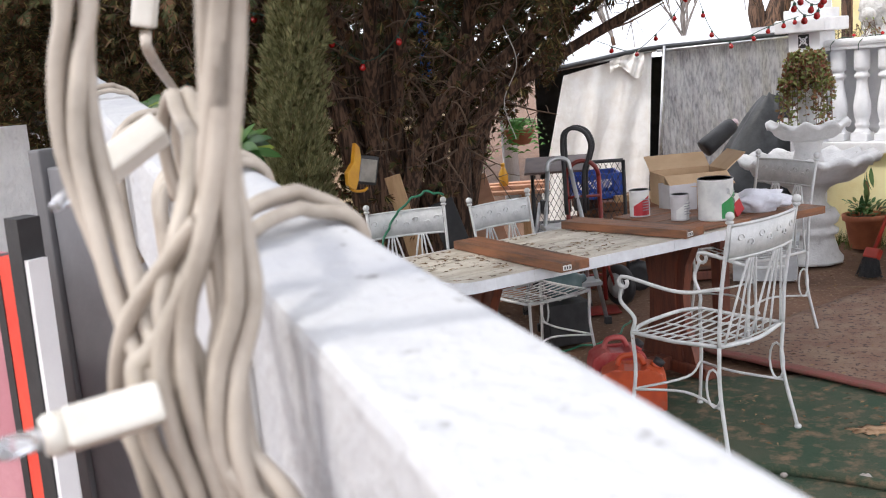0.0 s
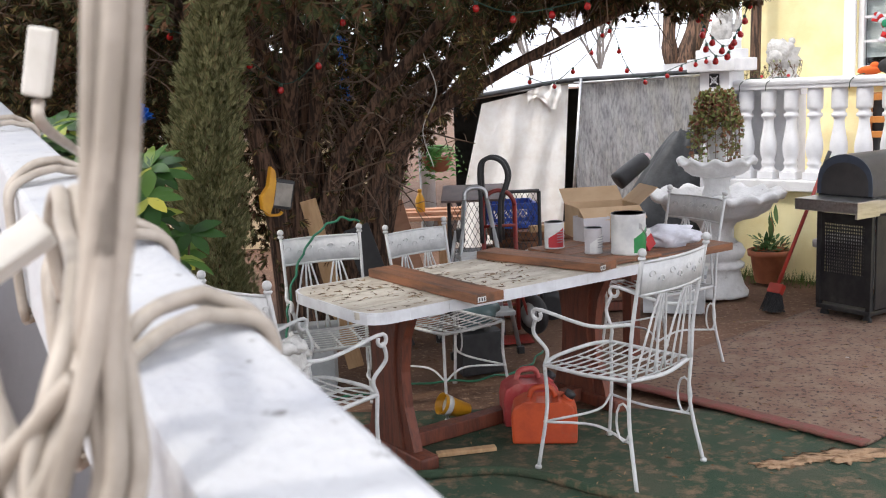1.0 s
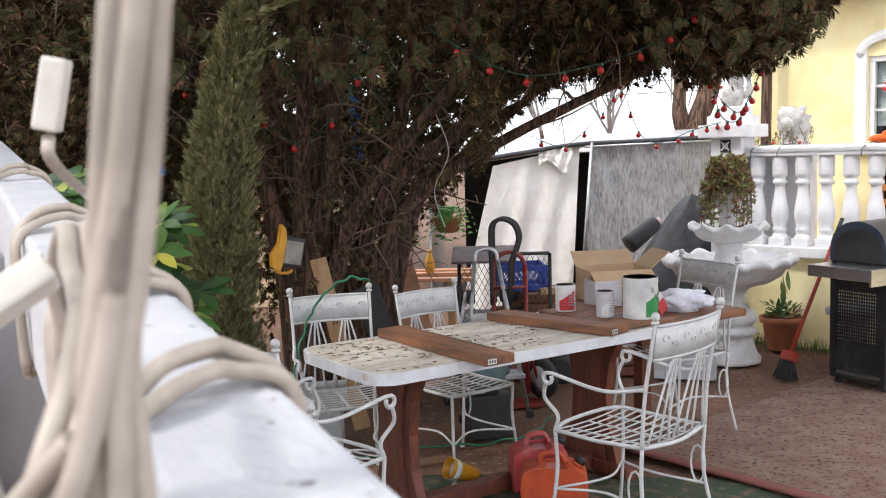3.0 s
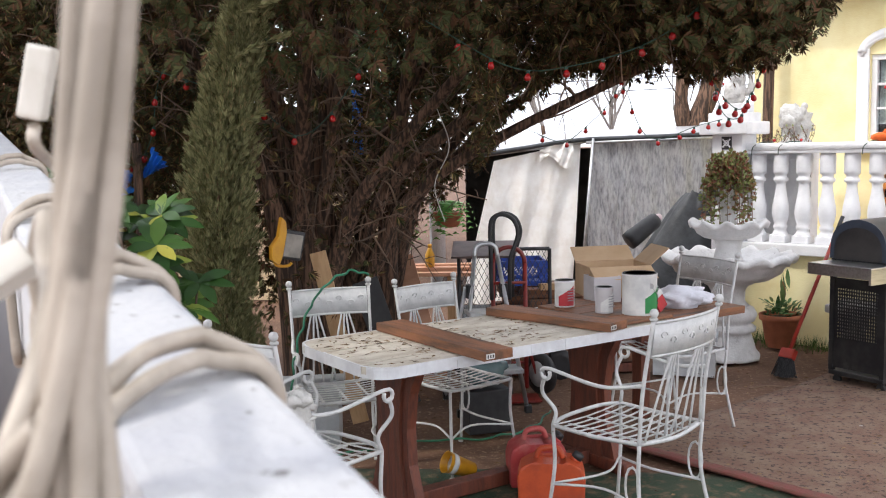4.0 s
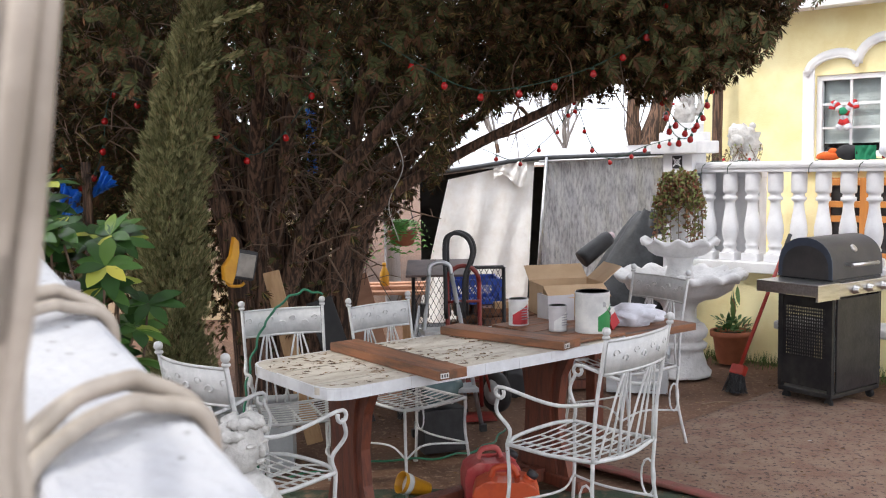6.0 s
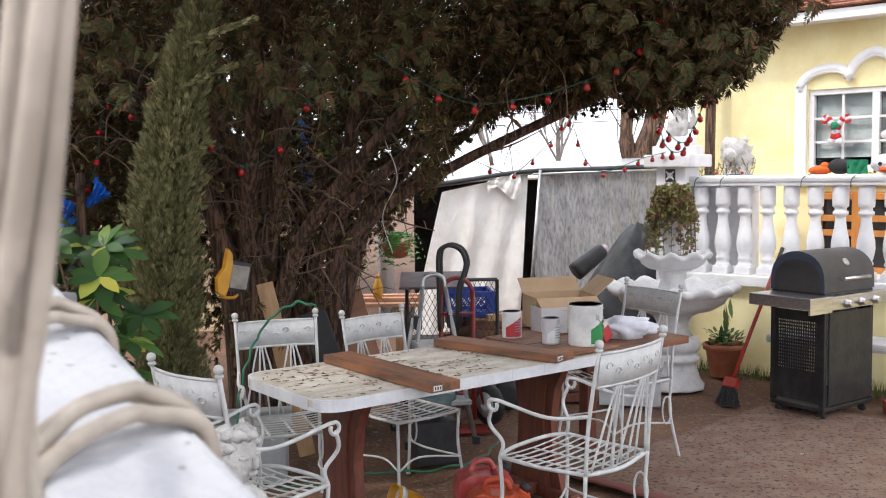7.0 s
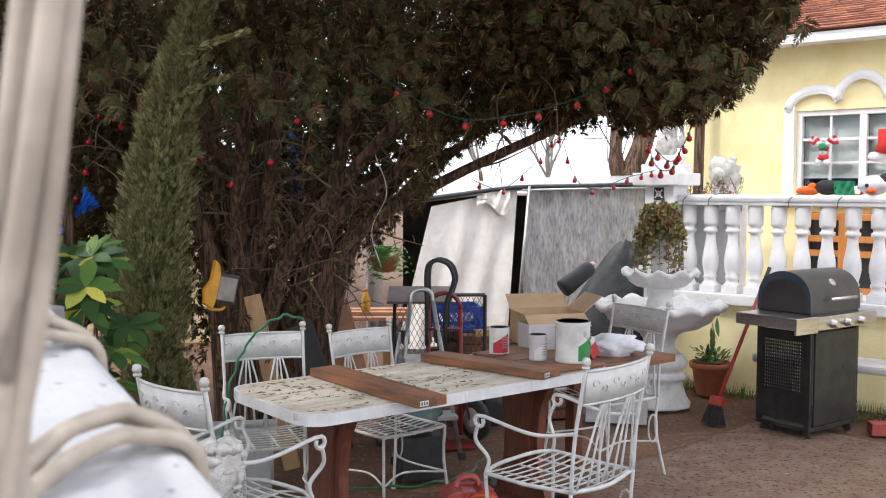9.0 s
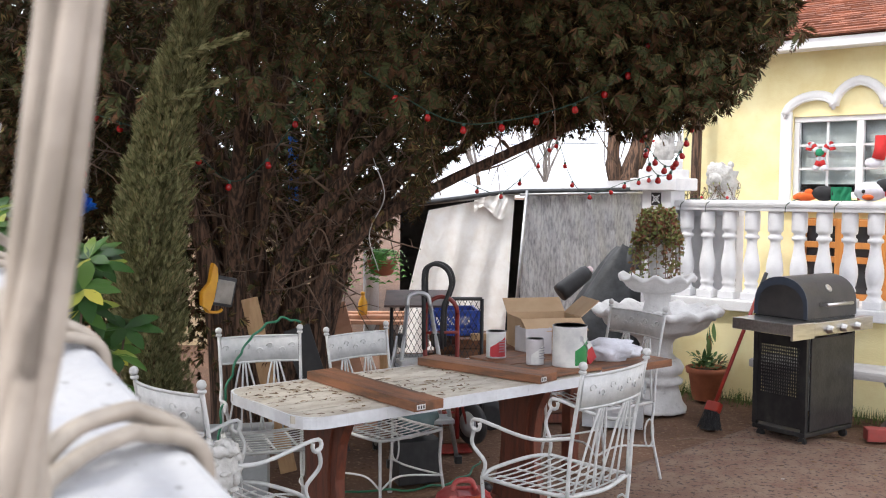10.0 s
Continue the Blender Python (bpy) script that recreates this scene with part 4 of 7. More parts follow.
def make_string():
    c = thing("light_string", pose(0, 0, 0), "tangled cream light-string cords wound round the white rail", "string lights")

    def bundle(guide, n, r0, twist, phase=0.0):
        for k in range(n):
            q = strand_path(guide, twist, r0, phase + 6.283 * k / n)
            part("cord", Shape().tube(q, CORD_R, 9), CORD, c)

    def loose(guide, shift=(0, 0, 0)):
        part("cord", Shape().tube([p + Vector(shift) for p in smooth_path(guide, 8)], CORD_R, 9), CORD, c)

    # two hanging bundles that meet before the rail
    bundle([(-0.094, 0.241, 1.76), (-0.0985, 0.237, 1.62), (-0.1, 0.235, 1.571), (-0.103, 0.232, 1.548), (-0.102, 0.228, 1.528), (-0.095, 0.222, 1.506), (-0.086, 0.214, 1.485),
            (-0.074, 0.204, 1.468), (-0.06, 0.196, 1.452), (-0.044, 0.19, 1.438), (-0.03, 0.186, 1.40)], 4, 0.0044, 5.0, 0.4)
    bundle([(-0.022, 0.204, 1.76), (-0.04, 0.201, 1.62), (-0.047, 0.2, 1.563), (-0.05, 0.2, 1.54), (-0.053, 0.2, 1.52), (-0.052, 0.199, 1.503), (-0.051, 0.197, 1.489),
            (-0.055, 0.195, 1.473), (-0.055, 0.192, 1.455), (-0.05, 0.19, 1.438), (-0.044, 0.188, 1.40)], 4, 0.0036, 4.4, 0.2)
    # a fan of strands that leaves the bundle and spreads downwards
    for k, (dx, dz) in enumerate(((-0.0, 0.0), (-0.0065, -0.004), (-0.013, -0.010))):
        loose([(-0.024, 0.199, 1.76), (-0.041, 0.1985, 1.62), (-0.047, 0.197, 1.563), (-0.05, 0.1965, 1.535), (-0.0535, 0.195, 1.516), (-0.057 + 0.3 * dx, 0.193, 1.503 + dz), (-0.062 + 0.8 * dx, 0.192, 1.489 + dz), (-0.064 + dx, 0.191, 1.474), (-0.062 + dx, 0.19, 1.457), (-0.058 + 0.9 * dx, 0.189, 1.438), (-0.056 + dx, 0.187, 1.40)])
    # strands that loop off the rail top and drop into the knot
    for o in (0.0, 0.0055):
        loose([(-0.116 + o, 0.322, 1.5), (-0.1175 + o, 0.32, 1.522), (-0.112 + o, 0.314, 1.5355), (-0.1 + o, 0.292, 1.5385), (-0.088 + o, 0.265, 1.533 - o * 0.3), (-0.0755 + o, 0.241, 1.526), (-0.0705 + o, 0.222, 1.514), (-0.071 + o, 0.209, 1.5), (-0.073 + 0.8 * o, 0.202, 1.485),
               (-0.0685 + o, 0.199, 1.469), (-0.071 + o, 0.196, 1.453), (-0.068 + o, 0.194, 1.43), (-0.066, 0.192, 1.40)])
    # one slack strand at the side
    loose([(-0.061, 0.203, 1.508), (-0.072, 0.205, 1.497), (-0.083, 0.206, 1.485), (-0.089, 0.207, 1.472), (-0.091, 0.208, 1.458), (-0.085, 0.204, 1.445), (-0.079, 0.2, 1.42)])
    # turns round the rail
    for y0, n in ((0.158, 3), (0.318, 3), (0.575, 3), (1.0, 2)):
        for k in range(n):
            y = y0 + 0.0066 * k
            g = 0.0042 * (1 - abs(k - 1)) + 0.0012 * k
            lean = -0.03 + 0.004 * k
            q = smooth_path([rail_pt(-RW - 0.004, y + lean * 1.5, -RH - 0.004), rail_pt(-RW - 0.0055, y + lean * 1.3, -0.03), rail_pt(-RW - 0.0035, y + lean, -0.002), rail_pt(-RW * 0.78, y + lean * 0.6, 0.007 + g), rail_pt(-RW * 0.45, y + lean * 0.2, 0.009 + g),
                             rail_pt(-0.014, y, 0.0065 + g), rail_pt(0.002, y - 0.001, 0.001), rail_pt(0.005, y - 0.003, -0.02), rail_pt(0.004, y - 0.006, -RH - 0.002),
                             rail_pt(-RW * 0.5, y - 0.01, -RH - 0.006), rail_pt(-RW - 0.004, y + lean * 1.5, -RH - 0.004)], 7)
            part("cord", Shape().tube(q, 0.0029, 9), CORD, c)
    # a cord that runs up from the third turn to a hanging socket
    loose([rail_pt(0.001, 0.58, -0.004), rail_pt(0.004, 0.57, 0.01), (-0.160, 0.42, 1.555), (-0.154, 0.401, 1.567)])
    return c


string = make_string()


def make_mini_light(name_label, base, tip, roll=0.0, bulb=True):
    """A square socket on its cord with a small clear bulb."""
    b, t = Vector(base), Vector(tip)
    d = (t - b)
    q = d.to_track_quat("Z", "Y").to_matrix().to_4x4() @ pose(0, 0, 0, 0, 0, roll)
    q.translation = b
    L = d.length
    th = part("socket", Shape().box((-0.0058, -0.0048, 0), (0.0058, 0.0048, L), bevel=0.0016), SOCKET, string, m=q)
    if bulb:
        part("collar", Shape().lathe([(0.0052, L), (0.005, L + 0.003), (0.0042, L + 0.0045)], 14), SOCKET, th)
        s = Shape().lathe([(0.0026, L + 0.0045), (0.0028, L + 0.012), (0.002, L + 0.015), (0.0006, L + 0.0165)], 12)
        part("bulb", s, CLEAR, th, "small clear bulb")


make_mini_light("", (-0.0690, 0.1850, 1.4680), (-0.0865, 0.1720, 1.4665), 25)
make_mini_light("", (-0.1090, 0.3000, 1.5280), (-0.1300, 0.2860, 1.5130), 30)
make_mini_light("", (-0.1540, 0.4000, 1.5690), (-0.1480, 0.4000, 1.5960), 10, False)


# ---- trees ----
def frond_block(points, directions, size, r, blades=6, spread=0.9, flat=0.25, lengthen=1.0, narrow=0.16):
    """Scale-leaf sprays: a few narrow diamond blades fanned from each point."""
    v, f = [], []
    for p, d in zip(points, directions):
        d = Vector(d).normalized()
        e = d.cross(Vector((r.uniform(-1, 1), r.uniform(-1, 1), r.uniform(-1, 1)))).normalized()
        g = d.cross(e)
        s = size * r.uniform(0.6, 1.4)
        for b in range(blades):
            a = spread * (b / (blades - 1) - 0.5) * 2
            start = p + d * s * 0.12 * b / blades
            w = (d * math.cos(a) + e * math.sin(a) + g * r.uniform(-flat, flat)).normalized()
            L = s * (1 - 0.35 * abs(a) / max(spread, 0.01)) * lengthen
            side = w.cross(g).normalized() * L * narrow
            k = len(v)
            v += [start, start + w * L * 0.45 + side, start + w * L, start + w * L * 0.45 - side]
            f.append((k, k + 1, k + 2, k + 3))
    return v, f


def z_low(x):
    """Height of the crown's lower edge across the yard."""
    pts = [(-4.2, 1.1), (-2.2, 1.0), (-1.6, 0.4), (-0.95, 0.3), (-0.65, 0.85), (-0.35, 1.12), (-0.02, 1.42), (0.12, 1.72), (0.5, 1.92), (1.0, 1.86), (1.36, 1.88), (1.6, 1.96), (1.8, 2.25), (1.98, 2.9)]
    for (a, b), (c, d) in zip(pts, pts[1:]):
        if a <= x <= c:
            return b + (d - b) * (x - a) / (c - a)
    return 9


def make_big_tree():
    t = thing("conifer_tree", pose(0, 0, 0), "large dark conifer with many fibrous trunks and browning foliage", "tree")
    r = random.Random(11)
    base = Vector((-0.95, 6.15, 0))
    limbs = []
    trunks = []
    for k in range(17):
        u = k / 16
        b = base + Vector((r.uniform(-0.28, 0.22) + (u - 0.5) * 0.3, r.uniform(-0.3, 0.3), -0.05))
        tx = -3.3 + 5.2 * u + r.uniform(-0.2, 0.2)
        tz = r.uniform(2.7, 3.6) if tx < 0.4 else r.uniform(2.2, 2.9)
        ty = 6.0 + r.uniform(-0.8, 0.5) - (0.5 if tx > 0.2 else 0)
        mid = b.lerp(Vector((tx, ty, tz)), 0.4) + Vector((-0.25 * (tx - b.x) * 0.5, 0, 0.35 + 0.1 * abs(tx)))
        q = smooth_path([b, b.lerp(mid, 0.5) + Vector((-(tx - b.x) * 0.06 + r.uniform(-0.04, 0.04), r.uniform(-0.04, 0.04), 0.1)), mid, Vector((tx, ty, tz))], 7)
        rad = r.uniform(0.06, 0.11)
        part("trunk", Shape().tube(q, [rad * (1 - 0.75 * i / (len(q) - 1)) * (1 + 0.12 * noise.noise(Vector((i * 0.6, k, 0)))) for i in range(len(q))], 10), BARK, t)
        trunks.append((q, rad))
    # limbs added to carry the unseen shading boughs over the yard
    for x1, y1 in ((-2.4, 1.4), (-0.6, 0.9), (0.9, 1.5)):
        q = smooth_path([(-0.95, 6.0, 2.4), ((-0.95 + x1) / 2, 4.4, 3.1), (x1, y1, 3.15)], 8)
        part("limb", Shape().tube(q, [0.05 - 0.0024 * i for i in range(len(q))], 8), BARK, t)
    # side limbs and bare twigs
    tw = Shape()
    for q, rad in trunks:
        for _ in range(16):
            i = r.randrange(9, len(q))
            p = q[i]
            d = Vector((r.uniform(-1, 1), r.uniform(-1, 0.7), r.uniform(-0.25, 0.9)))
            L = r.uniform(0.2, 0.5)
            a = p + d * L * 0.5 + Vector((0, 0, r.uniform(-0.1, 0.1)))
            e = p + d * L + Vector((0, 0, r.uniform(-0.25, 0.1)))
            tw.tube(smooth_path([p, a, e], 3), [0.009, 0.008, 0.007, 0.006, 0.005, 0.004, 0.003], 5, caps=False)
            for _ in range(3):
                g = a.lerp(e, r.random())
                h = g + Vector((r.uniform(-1, 1), r.uniform(-1, 1), r.uniform(-1, 0.4))) * 0.18
                tw.tube([g, g.lerp(h, 0.5) + Vector((0, 0, 0.02)), h], [0.003, 0.0025, 0.0015], 4, caps=False)
    # pale bare twigs at the crown's left and under its right side
    for _ in range(240):
        x = r.choice([r.uniform(-2.6, -1.4), r.uniform(-2.6, -1.4), r.uniform(0.5, 1.3), r.uniform(-2.4, 0.6)])
        p = Vector((x, r.uniform(4.9, 5.6), max(z_low(x) + 0.25, r.uniform(1.7, 2.6))))
        d = Vector((r.uniform(-0.6, 0.6), r.uniform(-0.4, 0.2), r.uniform(-0.9, 0.3)))
        tw.tube(smooth_path([p, p + d * 0.2 + Vector((r.uniform(-0.06, 0.06), 0, 0.03)), p + d * r.uniform(0.3, 0.5)], 3), 0.0035, 4, caps=False)
    tagged(part("dry_branchwork", tw, TWIG, t, "bare dry branches and twigs"), kind="stuff")
    pts, dirs = [], []
    while len(pts) < 88000:
        x = r.uniform(-4.2, 2.25)
        lo = z_low(x)
        z = lo + ((3.3 if x < 0.2 else 3.0) - lo) * r.random() ** 1.1
        half = 1.25 if x < 0.2 else 0.95
        yc = 6.0 if x < 0.2 else 5.7 - 0.1 * x
        y = yc + r.uniform(-half, half)
        # rounded underside and hollow belly
        if z < lo + 0.35 * ((y - yc) / half) ** 2:
            continue
        hollow = -1.75 < x < -0.1 and z < 2.3 - 0.35 * max(0, x + 0.9) and y < yc + 0.3
        if hollow and r.random() < 0.93:
            continue
        if noise.noise(Vector((x * 2.4, y * 2.4, z * 2.4))) < -0.36 or z < lo + 0.14 * noise.noise(Vector((x * 9, y * 9, 3))) + 0.05:
            continue
        pts.append(Vector((x, y, z)))
        dirs.append(Vector((r.uniform(-0.7, 0.7), r.uniform(-1.0, 0.3), r.uniform(-1.0, 0.35))))
    # unseen boughs added above the view to shade the yard, arching towards the fence
    over, over_d = [], []
    for _ in range(14000):
        y = r.uniform(0.7, 5.0)
        x = r.uniform(-3.2, 1.9)
        if x < -1.9 and y > 3.1:
            continue
        over.append(Vector((x, y, r.uniform(2.85, 3.4) + 0.1 * abs(y - 3))))
        over_d.append(Vector((r.uniform(-0.7, 0.7), r.uniform(-1, 0.3), r.uniform(-0.8, 0.2))))
    v, f = frond_block(pts, dirs, 0.06, r, 7, 0.75, 0.35, narrow=0.085)
    v2, f2 = frond_block(over, over_d, 0.11, r, 7, 0.75, 0.35, narrow=0.1)
    k = len(v)
    v += v2
    f += [tuple(i + k for i in q) for q in f2]
    me = bpy.data.meshes.new("crown")
    me.from_pydata(v, [], f)
    me.materials.append(CROWN)
    part("crown", me, None, t, "dense green and rusty brown scale-leaf foliage")
    # flat fans of greener scale leaves on the outer face of the crown
    fans = []
    while len(fans) < 1150:
        x = r.uniform(-3.6, 2.1)
        yc, half = (6.0, 1.25) if x < 0.2 else (5.7 - 0.1 * x, 0.95)
        z = r.uniform(max(z_low(x) + 0.1, 1.95 if x < 0.1 else 0), 3.2)
        if noise.noise(Vector((x * 1.7, 9, z * 1.7))) < -0.05 - 0.25 * (z - 2.3):
            continue
        fans.append(Vector((x, yc - half * r.uniform(0.8, 1.06), z)))
    v, f = [], []
    for p in fans:
        d = Vector((r.uniform(-0.6, 0.6), r.uniform(-0.5, -0.1), r.uniform(-1.0, 0.1))).normalized()
        e = d.cross(Vector((r.uniform(-0.3, 0.3), -1, r.uniform(-0.3, 0.3)))).normalized()
        L = r.uniform(0.06, 0.12)
        stem = [p + d * L * i / 6 for i in range(7)]
        n0, f0 = len(v), len(f)
        for i, q in enumerate(stem):
            for sg in (-1, 1):
                for lean, k in ((0.9, 0.5), (0.45, 0.62)):
                    w = (e * sg * lean + d * (1.2 - lean)).normalized()
                    b = L * k * (1 - 0.72 * i / 6)
                    side = w.cross(e.cross(d)).normalized() * b * 0.13
                    m = len(v)
                    lift = Vector((0, r.uniform(-0.01, 0.01), 0))
                    v += [q, q + w * b * 0.5 + side + lift, q + w * b + lift, q + w * b * 0.5 - side + lift]
                    f.append((m, m + 1, m + 2, m + 3))
    me = bpy.data.meshes.new("spray")
    me.from_pydata(v, [], f)
    me.materials.append(SPRAY)
    tagged(part("outer_foliage", me, None, t, "olive-green flat fans of scale leaves"), kind="stuff")


make_big_tree()


def make_juniper():
    t = thing("cypress_shrub", pose(0, 0, 0), "slender grey-green cypress shrub with feathery upright sprays", "shrub")
    r = random.Random(5)
    spine = smooth_path([(-1.33, 4.75, 0), (-1.33, 4.75, 0.6), (-1.345, 4.75, 1.2), (-1.28, 4.75, 1.75), (-1.17, 4.75, 2.2), (-1.06, 4.75, 2.55), (-0.98, 4.75, 2.75)], 8)
    part("trunk", Shape().tube(spine, [0.03 * (1 - 0.9 * i / (len(spine) - 1)) + 0.002 for i in range(len(spine))], 8), BARK, t)
    pts, dirs = [], []
    for _ in range(21000):
        i = r.random()
        z = 0.35 + 2.3 * i
        k = min(range(len(spine)), key=lambda j: abs(spine[j].z - z))
        wid = 0.17 * (1 - max(0, (z - 1.3)) / 1.75) + 0.02 if z > 1.3 else 0.18 - 0.03 * (1.3 - z)
        a, q = r.uniform(0, 6.28), math.sqrt(r.random())
        wid *= 0.92 + 0.55 * noise.noise(Vector((z * 7, 2 * math.cos(a), 2 * math.sin(a))))
        c = spine[k]
        pts.append(Vector((c.x + wid * q * math.cos(a), c.y + wid * q * math.sin(a), z)))
        dirs.append(Vector((0.55 * math.cos(a) * q, 0.55 * math.sin(a) * q, r.uniform(0.5, 1.1))))
    v, f = frond_block(pts, dirs, 0.04, r, 6, 0.5, 0.25, narrow=0.075)
    for z, L in ((2.2, 0.3), (2.0, 0.26), (1.62, 0.2)):
        k = min(range(len(spine)), key=lambda j: abs(spine[j].z - z))
        c = spine[k]
        pp = [c + Vector((L * u, -0.1, 0.1 * u)) for u in [j / 40 for j in range(41)]]
        v2, f2 = frond_block(pp, [Vector((1, 0, 0.35))] * 41, 0.05, r, 6, 0.6, 0.3)
        n = len(v)
        v += v2
        f += [tuple(x + n for x in q) for q in f2]
    me = bpy.data.meshes.new("crown")
    me.from_pydata(v, [], f)
    me.materials.append(JUNIPER)
    part("crown", me, None, t)


make_juniper()


def leaf_shape(s, p, d, up, L, W):
    """A pointed leaf with a fold along its midrib."""
    d = d.normalized()
    side = d.cross(up).normalized()
    nrm = side.cross(d)
    q = []
    for u, w, h in ((0.0, 0.1, 0), (0.3, 0.85, 0.02), (0.6, 1.0, 0.0), (0.85, 0.55, -0.06), (1.0, 0.0, -0.12)):
        c = p + d * L * u + nrm * h * L
        q += [c - side * W * w + nrm * 0.12 * W * w, c, c + side * W * w + nrm * 0.12 * W * w]
    f = []
    for i in range(4):
        f += [(3 * i, 3 * i + 1, 3 * i + 4, 3 * i + 3), (3 * i + 1, 3 * i + 2, 3 * i + 5, 3 * i + 4)]
    s.add(q, f, True)


def make_umbrella_shrub():
    t = thing("umbrella_shrub", pose(0, 0, 0), "variegated umbrella shrub with glossy green and yellow leaf whorls", "shrub")
    r = random.Random(8)
    stems, leaves = Shape(), Shape()
    heads = []
    for _ in range(58):
        z = r.uniform(0.5, 1.36)
        heads.append(Vector((r.uniform(-1.62, -1.16) + 0.12 * (1.2 - z), r.uniform(3.4, 3.9), z)))
    for _ in range(6):
        heads.append(Vector((r.uniform(-1.78, -1.5), r.uniform(3.5, 3.9), r.uniform(1.3, 1.52))))
    for h in heads:
        root = Vector((-1.4 + r.uniform(-0.15, 0.15), 3.75 + r.uniform(-0.1, 0.1), 0))
        stems.tube(smooth_path([root, root.lerp(h, 0.5) + Vector((r.uniform(-0.06, 0.06), 0, 0.1)), h], 4), [0.008] * 4 + [0.005] * 5, 5)
        tilt = Vector((r.uniform(-0.5, 0.5), r.uniform(-0.9, -0.1), 1)).normalized()
        n = r.choice((7, 8, 9))
        for k in range(n):
            a = 6.28 * k / n + r.uniform(-0.15, 0.15)
            e = tilt.orthogonal().normalized()
            g = tilt.cross(e)
            d = e * math.cos(a) + g * math.sin(a) + tilt * r.uniform(-0.25, 0.25)
            leaf_shape(leaves, h, d, tilt, r.uniform(0.1, 0.15), r.uniform(0.024, 0.033))
    tagged(part("stem_tangle", stems, TWIG, t), kind="stuff")
    part("leaves", leaves, LEAF, t)


make_umbrella_shrub()


# ---- grill ----
def make_grill():
    g = thing("gas_grill", pose(2.335, 5.9, 0.012, 0, 0, 35), "black gas grill on a cabinet cart with steel control panel", "grill")
    W, D = 0.52, 0.385
    b = Shape()
    b.box((0, 0, 0.09), (0.03, 0.03, 0.69)), b.box((W - 0.03, 0, 0.09), (W, 0.03, 0.69))
    b.box((0, D - 0.03, 0.09), (0.03, D, 0.69)), b.box((W - 0.03, D - 0.03, 0.09), (W, D, 0.69))
    b.box((W - 0.012, 0.03, 0.11), (W - 0.004, D - 0.03, 0.68))
    b.box((0.0, 0.0, 0.06), (W, D, 0.09), bevel=0.008)
    part("cart_frame", b, BLACK_METAL, g)
    # perforated side
    s = Shape()
    s.box((0.006, 0.03, 0.11), (0.012, D - 0.03, 0.3))
    s.box((0.006, 0.03, 0.62), (0.012, D - 0.03, 0.68))
    ny, nz = 17, 15
    y0, y1, z0, z1 = 0.05, D - 0.05, 0.3, 0.62
    s.box((0.006, 0.03, 0.3), (0.012, y0, 0.62)), s.box((0.006, y1, 0.3), (0.012, D - 0.03, 0.62))
    for i in range(ny + 1):
        y = y0 + (y1 - y0) * i / ny
        s.box((0.007, y - 0.0055, z0), (0.011, y + 0.0055, z1))
    for k in range(nz + 1):
        z = z0 + (z1 - z0) * k / nz
        s.box((0.006, y0, z - 0.0055), (0.012, y1, z + 0.0055))
    tagged(part("perforated_side_panel", s, BLACK_METAL, g, "scuffed black side panel with square holes"), kind="stuff")
    # added white sheet, standing in for daylight seen through the holes
    part("inner_board", Shape().box((W - 0.04, 0.04, 0.12), (W - 0.034, D - 0.02, 0.66)), LABEL_WHITE, g, "pale sheet added to brighten the holes")
    part("door", Shape().box((0.035, -0.012, 0.1), (W - 0.035, 0.0, 0.68), bevel=0.005), BLACK_METAL, g, "dusty black cabinet door")
    part("control_panel", Shape().box((-0.0, -0.05, 0.7), (W + 0.12, 0.0, 0.785), bevel=0.006), STEEL, g, "brushed steel control panel")
    for x in (0.15, 0.3, 0.45):
        k = Shape().lathe([(0.028, 0), (0.028, 0.008), (0.022, 0.012), (0.021, 0.032), (0.017, 0.036)], 18, m=pose(x, -0.05, 0.735, 90, 0, 0))
        part("knob", k, STEEL, g)
    sh = Shape().box((-0.22, -0.05, 0.775), (0, D, 0.79), bevel=0.004)
    sh.box((-0.22, -0.05, 0.69), (0.0, -0.035, 0.775))
    sh.box((-0.22, -0.035, 0.72), (-0.205, D, 0.775))
    part("side_shelf", sh, STEEL, g, "steel side shelf")
    part("firebox", Shape().box((0.0, 0.0, 0.69), (W, D, 0.8), bevel=0.012), BLACK_METAL, g)
    n = 14
    prof = [(0.0, 0.8)] + [(D / 2 - (D / 2) * math.cos(math.pi * i / n), 0.85 + 0.2 * math.sin(math.pi * i / n) ** 0.75) for i in range(n + 1)] + [(D, 0.8)]
    v = [(0.0, y, z) for y, z in prof] + [(W, y, z) for y, z in prof]
    k = len(prof)
    f = [(i, i + 1, k + i + 1, k + i) for i in range(k - 1)] + [tuple(range(k - 1, -1, -1)), tuple(range(k, 2 * k))]
    lid = part("lid", Shape().add(v, f[:-2], True).add(v, f[-2:], False), GRILL_LID, g, "faded charcoal domed lid")
    for x in (-0.006, W + 0.001):
        rim = Shape()
        pr = [(x, y, z) for y, z in prof] + [(x, D / 2 + (y - D / 2) * 0.86, 0.8 + (z - 0.8) * 0.8) for y, z in reversed(prof)]
        kk = len(prof)
        vv = pr + [(px + 0.006, y, z) for px, y, z in pr]
        ff = []
        for i in range(kk - 1):
            a, b2, c2, d2 = i, i + 1, 2 * kk - 2 - i, 2 * kk - 1 - i
            ff += [(a, b2, c2, d2), (2 * kk + d2, 2 * kk + c2, 2 * kk + b2, 2 * kk + a), (b2, a, 2 * kk + a, 2 * kk + b2)]
        rim.add(vv, ff, False)
        part("end_band", rim, GRILL_BLUE, lid, "blue-grey cast end band")
    h = Shape().tube([(0.12, -0.05, 0.885), (W - 0.12, -0.05, 0.885)], 0.011, 10)
